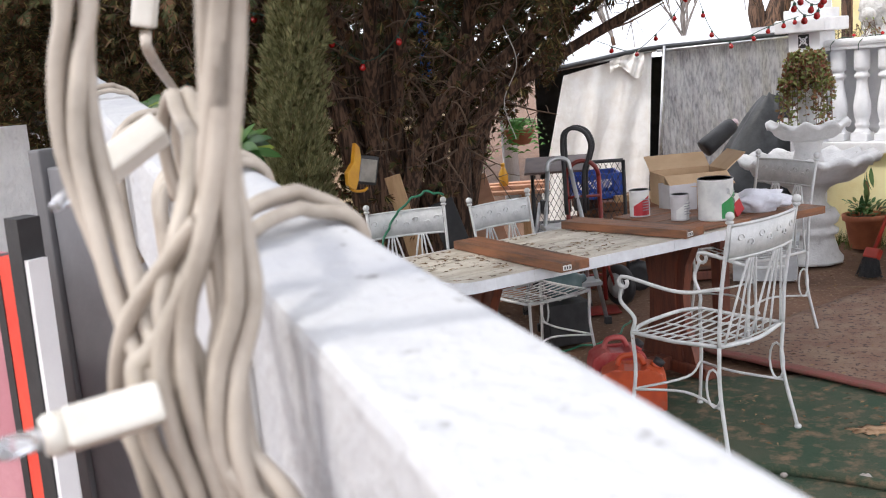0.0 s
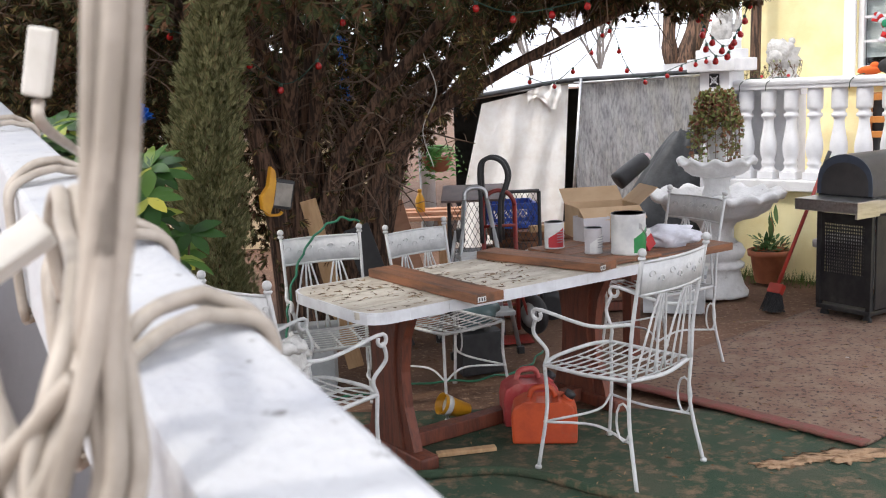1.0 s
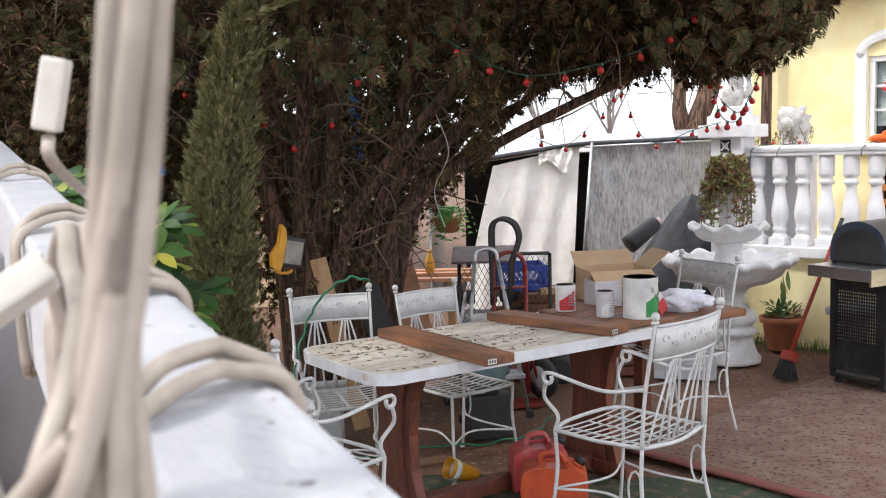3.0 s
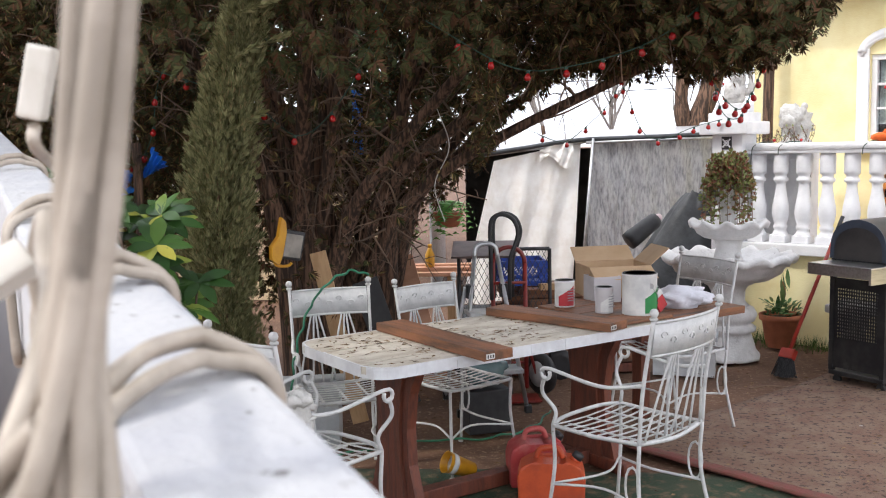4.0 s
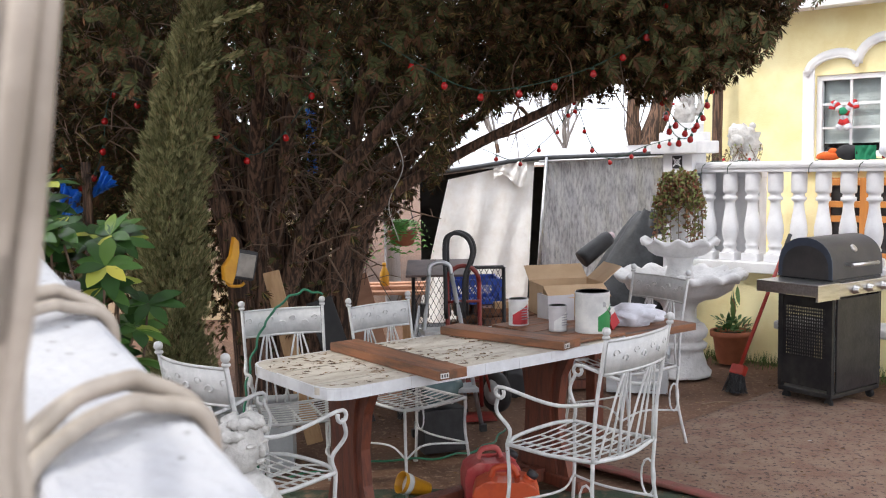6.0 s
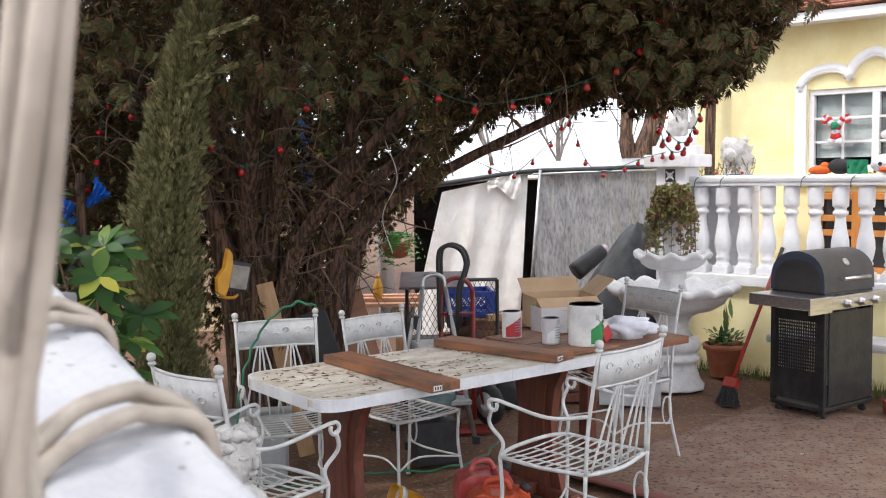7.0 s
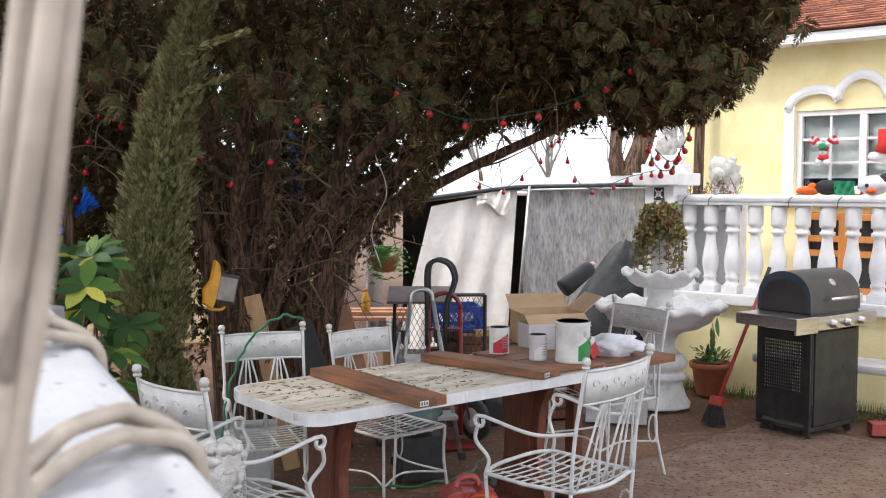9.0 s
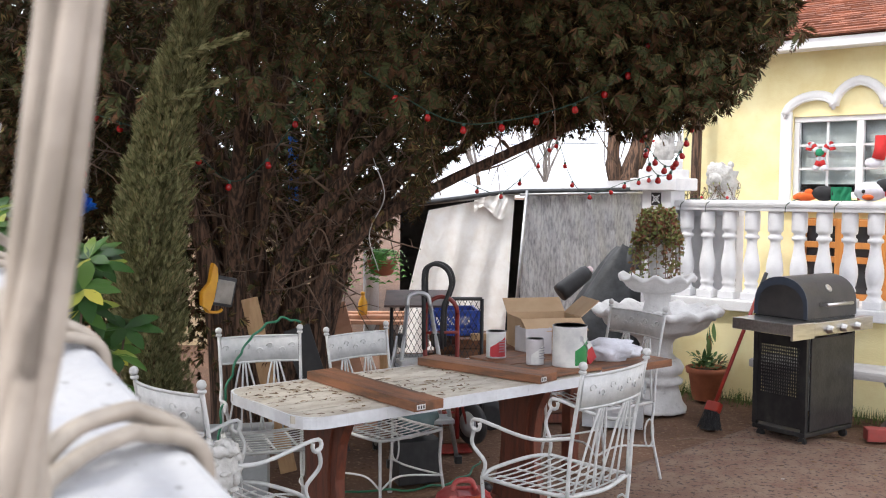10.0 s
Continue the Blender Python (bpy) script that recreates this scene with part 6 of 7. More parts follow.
PINK_PLY = material("pink_tan_plywood", (0.55, 0.3, 0.19), 0.75, second=(0.48, 0.25, 0.15), scale=6, bump=0.1, stretch=(1, 1, 4))
make_lumber()


def make_covered_heap():
    """A pile of things under a dark plastic sheet."""
    s = Shape()
    n, rows = 56, 34
    v = []
    for j in range(rows + 1):
        u = j / rows
        for i in range(n):
            a = 2 * math.pi * i / n
            r = 0.06 + 0.42 * (u ** 0.8) * (1 + 0.22 * math.sin(a * 3 + 1) * u)
            r *= 1 + 0.07 * math.sin(a * 11 + 4 * noise.noise(Vector((u * 2, i * 0.1, 0)))) * u
            z = 1.13 - 1.11 * u + 0.05 * noise.noise(Vector((math.cos(a) * 2, math.sin(a) * 2, u * 3)))
            lean = 0.12 * (1 - u)
            v.append((lean + r * math.cos(a) * 1.15 - 0.12 * u, r * math.sin(a) * 0.8, max(0.012, z)))
    f = [(j * n + i, (j + 1) * n + i, (j + 1) * n + (i + 1) % n, j * n + (i + 1) % n) for j in range(rows) for i in range(n)] + [tuple(range(n))]
    s.add(v, f, True)
    solo("plastic_cover", s, TARP_DARK, "crumpled dark grey plastic sheet draped over stored goods", "tarp", m=pose(1.53, 8.1, 0, 0, 0, -12))
    roll = thing("rolled_mat", pose(1.03, 7.5, 0.8, 0, 55, 18) @ Matrix.Scale(0.82, 4), "rolled black rubber mat with a pale end", "rolled mat")
    part("roll", Shape().lathe([(0.03, 0), (0.085, 0.0), (0.088, 0.05), (0.075, 0.32), (0.06, 0.36), (0.02, 0.36)], 22), BLACK, roll)
    part("pale_end", Shape().lathe([(0.04, 0.36), (0.03, 0.4), (0.012, 0.41)], 12), PALE_PINK, roll)
    b = thing("storage_bin", pose(1.28, 6.55, 0.012, 0, 0, -14), "milky clear plastic storage bin with grey lid", "bin")
    part("body", Shape().slab([(-0.2, -0.14), (0.2, -0.14), (0.2, 0.14), (-0.2, 0.14)], 0.0, 0.24), CLEAR_BIN, b)
    part("lid", Shape().box((-0.215, -0.155, 0.24), (0.215, 0.155, 0.27), bevel=0.008), GREY_PLASTIC, b)
    part("label", Shape().box((0.0, -0.1425, 0.1), (0.12, -0.141, 0.13)), LABEL_WHITE, b)
    d = thing("storage_bin", pose(-1.02, 5.0, 0.012, 0, 0, 10), "light grey plastic storage tub behind a chair", "bin")
    part("body", Shape().slab([(-0.2, -0.16), (0.2, -0.16), (0.22, 0.16), (-0.22, 0.16)], 0.0, 0.3), GREY_PLASTIC, d)
    part("rim", Shape().box((-0.225, -0.175, 0.3), (0.235, 0.175, 0.32), bevel=0.006), GREY_PLASTIC, d)
    j = thing("water_jug", pose(-0.13, 5.2, 0.31, 0, 78, 25) @ Matrix.Scale(0.75, 4), "empty teal plastic water jug lying on a crate", "jug")
    part("body", Shape().lathe([(0.05, 0), (0.09, 0.01), (0.095, 0.05), (0.088, 0.1), (0.095, 0.15), (0.09, 0.22), (0.04, 0.26), (0.03, 0.3)], 22), TEAL, j)
    k = thing("low_crate", pose(-0.05, 5.22, 0.012, 0, 0, 20) @ Matrix.Diagonal((0.6, 0.6, 0.9, 1)), "dark low crate under the jug", "crate")
    part("body", Shape().box((-0.2, -0.14, 0), (0.2, 0.14, 0.26), bevel=0.01), BLACK, k)


PALE_PINK = material("pale_pink_foam", (0.75, 0.6, 0.62), 0.8, bump=0.1)
TEAL = material("grey_teal_clear_plastic", (0.16, 0.24, 0.25), 0.2, second=(0.1, 0.17, 0.18), scale=8, bump=0.02)
make_covered_heap()


def make_flood_lamp():
    c = thing("work_light", pose(-0.98, 4.72, 1.09, 0, 12, 30) @ Matrix.Scale(0.88, 4), "yellow work floodlight hung on the tree trunk", "work light")
    part("back_shell", Shape().slab([(-0.1, -0.1), (-0.055, -0.12), (-0.045, -0.06), (-0.045, 0.06), (-0.06, 0.12), (-0.085, 0.14), (-0.085, 0.03), (-0.115, -0.03)], -0.03, 0.03, m=pose(0, 0, 0, 90, 0, 0)), YELLOW_PLASTIC, c, "yellow plastic back shell")
    part("foot_bar", Shape().tube(smooth_path([(-0.09, 0, -0.09), (-0.06, 0, -0.125), (0.0, 0, -0.12), (0.02, 0, -0.1)], 5), 0.009, 8), YELLOW_PLASTIC, c)
    part("housing", Shape().box((-0.06, -0.03, -0.085), (0.065, 0.05, 0.08), bevel=0.014), BLACK, c)
    part("lens", Shape().box((-0.045, -0.036, -0.068), (0.052, -0.029, 0.06), bevel=0.003), LAMP_GLASS, c, "dusty glass lens")


make_flood_lamp()


# ---- by the porch ----
def make_pot():
    c = thing("potted_plant", pose(2.14, 7.34, 0.012), "small leafy plant in a terracotta pot by the porch", "potted plant")
    part("pot", Shape().lathe([(0.1, 0), (0.105, 0.005), (0.135, 0.2), (0.155, 0.205), (0.16, 0.245), (0.15, 0.25), (0.135, 0.24), (0.12, 0.2)], 28), TERRACOTTA, c)
    part("soil", Shape().lathe([(0.13, 0.2), (0.125, 0.215), (0.02, 0.225)], 20), SOIL, c)
    s = Shape()
    r = random.Random(9)
    for _ in range(130):
        a, q = r.uniform(0, 6.28), math.sqrt(r.random()) * 0.13
        h = r.uniform(0.0, 0.11)
        leaf_shape(s, Vector((q * math.cos(a), q * math.sin(a), 0.22 + h)), Vector((math.cos(a + r.uniform(-1, 1)), math.sin(a), r.uniform(0, 1))), Vector((0, 0, 1)), 0.055, 0.014)
    for k in range(10):
        a = r.uniform(0, 6.28)
        leaf_shape(s, Vector((0.01 * k - 0.03, 0, 0.24 + 0.022 * k)), Vector((math.cos(a) * 0.4, math.sin(a) * 0.3, 1)), Vector((math.cos(a), math.sin(a), 0.1)), 0.15, 0.018)
    part("foliage", s, SUCC_GREEN, c)


SUCC_GREEN = leafy("dark_green_pot_leaves", [(0.0, (0.04, 0.1, 0.03)), (0.6, (0.08, 0.17, 0.05)), (0.92, (0.14, 0.2, 0.07)), (1.0, (0.3, 0.1, 0.06))], 0.5)
make_pot()


def make_broom():
    b, t = Vector((1.93, 6.42, 0.17)), Vector((2.36, 6.72, 1.03))
    c = thing("broom", pose(0, 0, 0), "broom with red handle and black bristles leaning on the grill", "broom")
    part("handle", Shape().tube([b, b.lerp(t, 0.5), b.lerp(t, 0.86)], 0.0125, 8), RED_HANDLE, c)
    part("grip", Shape().tube([b.lerp(t, 0.86), t], 0.0135, 8), BLACK, c, "black plastic grip")
    m = Matrix.Translation(b) @ (t - b).to_track_quat("Z", "Y").to_matrix().to_4x4()
    part("head", Shape().box((-0.055, -0.022, -0.05), (0.055, 0.022, 0.02), m=m, bevel=0.01), RED_HANDLE, c)
    s = Shape()
    r = random.Random(3)
    for _ in range(220):
        p = m @ Vector((r.uniform(-0.05, 0.05), r.uniform(-0.018, 0.018), -0.045))
        e = p + Vector((r.uniform(-0.06, 0.03), r.uniform(-0.03, 0.03), 0.012 - p.z))
        s.tube([p, e], 0.0035, 3, caps=False)
    tagged(part("bristles", s, BLACK, c), kind="stuff")


RED_HANDLE = material("faded_red_broom_plastic", (0.42, 0.035, 0.02), 0.45, second=(0.3, 0.03, 0.018), scale=10, bump=0.03)
make_broom()


def make_stone_bench():
    m = FRONT @ pose(1.25, -0.32, 0.0)
    c = thing("garden_bench", m, "low concrete garden bench along the porch wall", "bench")
    part("seat", Shape().box((-0.42, -0.17, 0.36), (0.7, 0.17, 0.42), bevel=0.02), STONE_PALE, c)
    for x in (-0.28, 0.56):
        part("leg", Shape().lathe([(0.12, 0.01), (0.13, 0.05), (0.09, 0.1), (0.08, 0.2), (0.1, 0.3), (0.13, 0.36)], 16, m=pose(x, 0, 0)), STONE, c)
    b = thing("red_block", pose(2.93, 6.1, 0.012, 0, 0, -8), "faded red block lying on the dirt", "block")
    part("body", Shape().box((-0.12, -0.05, 0), (0.14, 0.05, 0.08), bevel=0.006), BRICK_RED, b)
    d = thing("blue_bag", pose(2.98, 6.9, 0.012), "small blue-grey bag on the ground by the bench", "bag")
    part("body", Shape().ball((0, 0, 0.05), 0.08, squash=(1.2, 1, 0.65), lump=0.5, n=14), BLUE_GREY, d)


STONE_PALE = material("pale_concrete", (0.5, 0.48, 0.46), 0.85, second=(0.4, 0.38, 0.36), scale=6, bump=0.4)
BRICK_RED = material("faded_red_brick", (0.32, 0.06, 0.05), 0.85, second=(0.25, 0.06, 0.05), scale=10, bump=0.3)
BLUE_GREY = material("blue_grey_cloth", (0.1, 0.15, 0.22), 0.8, bump=0.3)
make_stone_bench()


def make_grass():
    s = Shape()
    r = random.Random(14)
    for _ in range(1500):
        p = FRONT @ Vector((r.uniform(-0.1, 2.6), -abs(r.gauss(0, 0.11)), 0.008))
        a = r.uniform(0, 6.28)
        h = r.uniform(0.03, 0.11)
        d = Vector((math.cos(a), math.sin(a), 0))
        s.add([p - d * 0.003, p + d * 0.003, p + Vector((r.uniform(-0.03, 0.03), r.uniform(-0.03, 0.03), h))], [(0, 1, 2)])
    solo("grass", s, GRASS, "rough tufts of grass along the porch wall", "grass", kind="stuff")


make_grass()


def make_porch_things():
    cab = thing("wooden_cabinet", FRONT @ pose(1.25, 1.12, 0.72), "orange varnished wooden cabinet with dark glass panes", "cabinet")
    part("back", Shape().box((-0.62, 0.1, 0), (0.7, 0.12, 0.66)), DOOR_WOOD, cab)
    for x in (-0.62, -0.3, 0.05, 0.38, 0.66):
        part("stile", Shape().box((x - 0.035, -0.05, 0.0), (x + 0.035, 0.1, 0.66), bevel=0.004), DOOR_WOOD, cab)
    for z in (0.0, 0.3, 0.42, 0.6):
        part("rail", Shape().box((-0.6, -0.04, z), (0.66, 0.09, z + 0.05), bevel=0.004), DOOR_WOOD, cab)
    for x0, x1 in ((-0.585, -0.335), (-0.265, 0.015), (0.085, 0.345), (0.415, 0.625)):
        part("pane", Shape().box((x0, 0.02, 0.05), (x1, 0.03, 0.6)), DARK_GLASS, cab)
    sg = thing("notice", FRONT @ pose(0.62, 1.285, 1.02), "small white notice with unreadable print on the wall", "sign")
    part("sheet", Shape().box((-0.05, 0, 0), (0.05, 0.008, 0.3)), LABEL_WHITE, sg)
    for k in range(4):
        part("print", Shape().box((-0.03, -0.002, 0.05 + 0.06 * k), (0.03, 0.0, 0.07 + 0.06 * k)), LABEL_GREY, sg)
    # plush figures lying on the rail
    m = FRONT @ pose(1.3, 0.08, 1.53)
    s = Shape()
    s.ball((-0.1, 0, 0.055), 0.07, squash=(1.4, 0.8, 0.75), lump=0.2, n=16)
    solo("plush_hat", s, BLACK_CLOTH, "black felt hat lying on the balustrade", "hat", m=m @ pose(-0.06, 0, 0))
    solo("plush_bird", Shape().ball((0, 0, 0.03), 0.06, squash=(1.5, 0.9, 0.55), lump=0.15, n=14).ball((0.03, 0, 0.055), 0.035, n=12), ORANGE_CLOTH, "small orange felt bird toy lying on the balustrade", "toy", m=m @ pose(-0.3, 0, 0))
    solo("plush_scarf", cloth(lambda w: -0.07, lambda w: 0.07, lambda u: 0.0, lambda u: 0.1, 0, 0.02, 2, 3, nx=16, nz=8), GREEN_CLOTH, "crumpled green felt scarf on the balustrade", "scarf", m=m @ pose(-0.03, -0.05, 0.002))
    p = thing("plush_snow_toy", m @ pose(0.16, 0, 0), "white and black plush toy with orange nose on the balustrade", "toy")
    part("head", Shape().ball((0, 0, 0.07), 0.085, squash=(1.35, 0.9, 0.8), lump=0.1, n=18), WHITE_CLOTH, p)
    part("cap", Shape().ball((0.09, 0.02, 0.1), 0.075, squash=(1.1, 0.9, 0.8), n=14), BLACK_CLOTH, p)
    part("eye", Shape().ball((-0.03, -0.075, 0.07), 0.014, n=10), BLACK_CLOTH, p)
    part("nose", Shape().ball((0.0, -0.075, 0.03), 0.028, squash=(1.4, 1, 0.7), n=12), ORANGE_CLOTH, p)
    solo("plush_red_bag", Shape().ball((0, 0, 0.085), 0.1, squash=(1.1, 0.9, 0.85), lump=0.25, n=16), RED_CLOTH, "round red plush bag on the balustrade", "toy", m=m @ pose(0.36, 0, 0))
    # candy cane on the window
    cc = thing("candy_cane_ornament", FRONT @ pose(0.72, 1.25, 1.9), "red and white plush candy-cane ornament on the window", "ornament")
    for sx in (-1, 1):
        pts = smooth_path([(sx * -0.045, 0, -0.12), (sx * 0.0, 0, -0.02), (sx * 0.045, 0, 0.07), (sx * 0.085, 0, 0.1), (sx * 0.1, 0, 0.05)], 5)
        for i in range(0, len(pts) - 2, 2):
            part("stripe", Shape().tube(pts[i : i + 3], 0.025, 9), RED_CLOTH if (i // 2) % 2 else WHITE_CLOTH, cc)
    part("bow", Shape().ball((0, -0.025, 0.03), 0.03, squash=(1.3, 0.6, 1), lump=0.4), GREEN_CLOTH, cc)
    st = thing("stocking_ornament", FRONT @ pose(1.2, 1.25, 1.84), "red and white plush stocking ornament on the window", "ornament")
    part("leg", Shape().tube([(0, 0, 0.22), (0, 0, 0.1), (-0.02, 0, 0.03)], [0.045, 0.05, 0.05], 10), RED_CLOTH, st)
    part("foot", Shape().ball((-0.05, 0, 0.0), 0.055, squash=(1.4, 0.7, 0.8)), WHITE_CLOTH, st)
    # stone lion bust and planter on the porch
    li = Shape().lathe([(0.13, 0.0), (0.14, 0.05), (0.1, 0.09), (0.11, 0.14)], 16)
    li.ball((0, 0, 0.2), 0.13, squash=(1, 0.9, 1.0), lump=0.35, n=18).ball((0, -0.07, 0.27), 0.1, squash=(1, 0.9, 1), lump=0.4, n=18).ball((0, -0.15, 0.23), 0.055, lump=0.2, n=12)
    for sx in (-1, 1):
        li.ball((sx * 0.08, -0.03, 0.35), 0.03, n=8)
    solo("animal_statue", li, STUCCO_STATUE, "white plaster seated animal statue on the porch", "statue", m=FRONT @ pose(0.08, 0.75, 1.47))
    ped = solo("pedestal", Shape().box((-0.14, -0.14, 0.72), (0.14, 0.14, 1.47), bevel=0.01), CONCRETE_WHITE, "square white pedestal under the porch statue", "pedestal", m=FRONT @ pose(0.08, 0.75, 0))
    tw, lv = Shape(), Shape()
    r = random.Random(31)
    for _ in range(38):
        x = r.uniform(-0.1, 0.42)
        p0 = Vector((x, 0.25, 1.52))
        p1 = p0 + Vector((r.uniform(-0.08, 0.08), r.uniform(-0.03, 0.03), r.uniform(0.04, 0.16)))
        tw.tube([p0, p0.lerp(p1, 0.5) + Vector((0.01, 0, 0)), p1], 0.002, 4)
        for _ in range(5):
            q = p0.lerp(p1, r.uniform(0.4, 1))
            leaf_shape(lv, q, Vector((r.uniform(-1, 1), r.uniform(-1, 1), 0.4)), Vector((0, 0, 1)), 0.025, 0.007)
    pl = thing("porch_planter", FRONT, "planter with sparse reddish twigs behind the balustrade", "planter")
    part("trough", Shape().box((-0.12, 0.19, 1.4), (0.46, 0.31, 1.53), bevel=0.01), CONCRETE_WHITE, pl)
    part("stand", Shape().box((-0.1, 0.2, 0.72), (0.44, 0.3, 1.4)), CONCRETE_WHITE, pl)
    tagged(part("twigs", tw, TWIG, pl), kind="stuff")
    tagged(part("leaves", lv, SUCCULENT, pl), kind="stuff")


make_porch_things()


# ---- strings of red bulbs ----
BULB_ME = Shape().lathe([(0.006, 0.0), (0.016, -0.012), (0.022, -0.028), (0.019, -0.042), (0.008, -0.05)], 12).mesh("bulb", RED_BULB)
CAP_ME = Shape().lathe([(0.008, 0.016), (0.011, 0.012), (0.011, -0.004), (0.007, -0.006)], 10).mesh("cap", WIRE_GREEN)


def bulb_string(points, every, label, m=None, r=0.003, sag=0.0, scale=0.78, skip=0):
    c = thing("bulb_string", m or pose(0, 0, 0), label, "string lights", group="strings of red bulbs")
    g = smooth_path(points, 8)
    part("wire", Shape().tube(g, r, 5), WIRE_GREEN, c)
    run, k = 0.0, 0
    for a, b in zip(g, g[1:]):
        run += (b - a).length
        if run >= every:
            run = 0.0
            k += 1
            if k <= skip:
                continue
            t = rnd.uniform(-25, 25)
            bl = part("bulb", BULB_ME, None, c, m=pose(b.x, b.y, b.z - 0.012, t, rnd.uniform(-20, 20), 0) @ Matrix.Scale(scale, 4))
            part("cap", CAP_ME, None, bl)
    return c


bulb_string([(0.1, 6.5, 2.15), (0.12, 7.4, 1.95), (0.17, 7.6, 1.74), (0.34, 7.6, 1.64), (0.55, 7.6, 1.57), (0.72, 7.6, 1.68), (0.9, 7.6, 1.86), (0.95, 7.3, 2.02), (0.98, 6.3, 2.25)], 0.17, "sagging string of red bulbs before the shelter")
bulb_string([(0.9, 6.3, 2.25), (0.92, 7.2, 2.05), (1.0, 7.3, 1.9), (1.06, 7.3, 1.72), (1.14, 7.3, 1.6), (1.27, 7.3, 1.58), (1.5, 7.4, 1.66), (1.78, 7.72, 1.72)], 0.15, "sagging string of red bulbs before the shelter")
bulb_string([(-1.75, 4.95, 1.98), (-1.5, 4.95, 1.9), (-1.2, 4.9, 1.8), (-0.95, 4.9, 1.62), (-0.7, 4.9, 1.85), (-0.5, 4.9, 2.25)], 0.2, "string of red bulbs looped through the conifer")
bulb_string([(-0.3, 4.75, 2.15), (0.1, 4.7, 1.92), (0.4, 4.7, 1.92), (0.75, 4.7, 2.02), (1.0, 4.75, 2.2), (1.15, 4.8, 2.45)], 0.15, "string of red bulbs hung under the conifer")
bulb_string([(-2.1, 5.1, 1.72), (-1.9, 5.1, 1.5), (-1.75, 5.0, 1.62), (-1.7, 5.0, 1.9), (-1.6, 5.0, 2.05)], 0.13, "string of red bulbs hanging in the twigs")
bulb_string([(1.43, 6.6, 2.3), (1.45, 6.6, 2.0), (1.52, 6.6, 1.85), (1.62, 6.6, 1.76), (1.68, 6.6, 1.8), (1.75, 6.6, 1.95), (1.8, 6.6, 2.15), (1.83, 6.6, 2.4)], 0.075, "bunched red bulbs hanging beside the pillar", scale=0.95)
bulb_string([(1.42, 6.6, 2.25), (1.5, 6.58, 1.78), (1.62, 6.58, 1.7), (1.7, 6.58, 1.86)], 0.09, "bunched red bulbs hanging beside the pillar", scale=0.95)


def make_rail_wire():
    c = thing("porch_light_string", FRONT, "dark light cord with red bulbs looped over the balustrade", "string lights")
    for s0 in (0.12, 0.33, 0.95, 1.3):
        q = smooth_path([(s0 - 0.06, -0.012, 1.44), (s0 - 0.05, -0.01, 1.5), (s0, 0.03, 1.536), (s0 + 0.08, 0.06, 1.536)], 5)
        part("cord", Shape().tube(q, 0.0035, 5), WIRE_GREEN, c)
        part("bulb", BULB_ME, None, c, m=pose(s0 + 0.085, 0.06, 1.545, 100, 0, 20) @ Matrix.Scale(0.6, 4))


make_rail_wire()


def make_wire_ornament():
    c = thing("wire_ornament", FRONT @ pose(-0.32, 0.35, 0.0), "brown wire holiday ornament frame with dead red lights", "ornament")
    for k in range(6):
        x = 0.05 * k - 0.12
        part("wire", Shape().tube(smooth_path([(x * 0.5 + 0.16, 0, 1.5), (x * 0.9 + 0.06, 0.01 * k, 1.8), (x * 0.7 - 0.08, 0.01 * k, 2.05)], 6), 0.0028, 5), BROWN_WIRE, c)
    for k in range(6):
        z = 1.58 + 0.08 * k
        part("cross_wire", Shape().tube([(0.1 - 0.045 * k, 0, z), (0.2 - 0.03 * k, 0.02, z - 0.02)], 0.0024, 5), BROWN_WIRE, c)
    part("hoop", Shape().tube([(-0.1 + 0.07 * math.cos(a), 0, 2.06 + 0.09 * math.sin(a)) for a in (0.52 * i for i in range(9))], 0.003, 5), BROWN_WIRE, c)
    r = random.Random(6)
    for k in range(18):
        u = r.random()
        b = part("bulb", BULB_ME, None, c, m=pose(0.16 - 0.24 * u + r.uniform(-0.05, 0.08), 0.01, 1.55 + 0.5 * u, r.uniform(-60, 60), r.uniform(-60, 60), 0) @ Matrix.Scale(0.5, 4))
    part("stake", Shape().tube([(0.16, 0, 0.72), (0.16, 0, 1.5)], 0.006, 6), BROWN_WIRE, c)


BROWN_WIRE = material("rusty_brown_wire", (0.2, 0.09, 0.03), 0.7, bump=0.0)
make_wire_ornament()


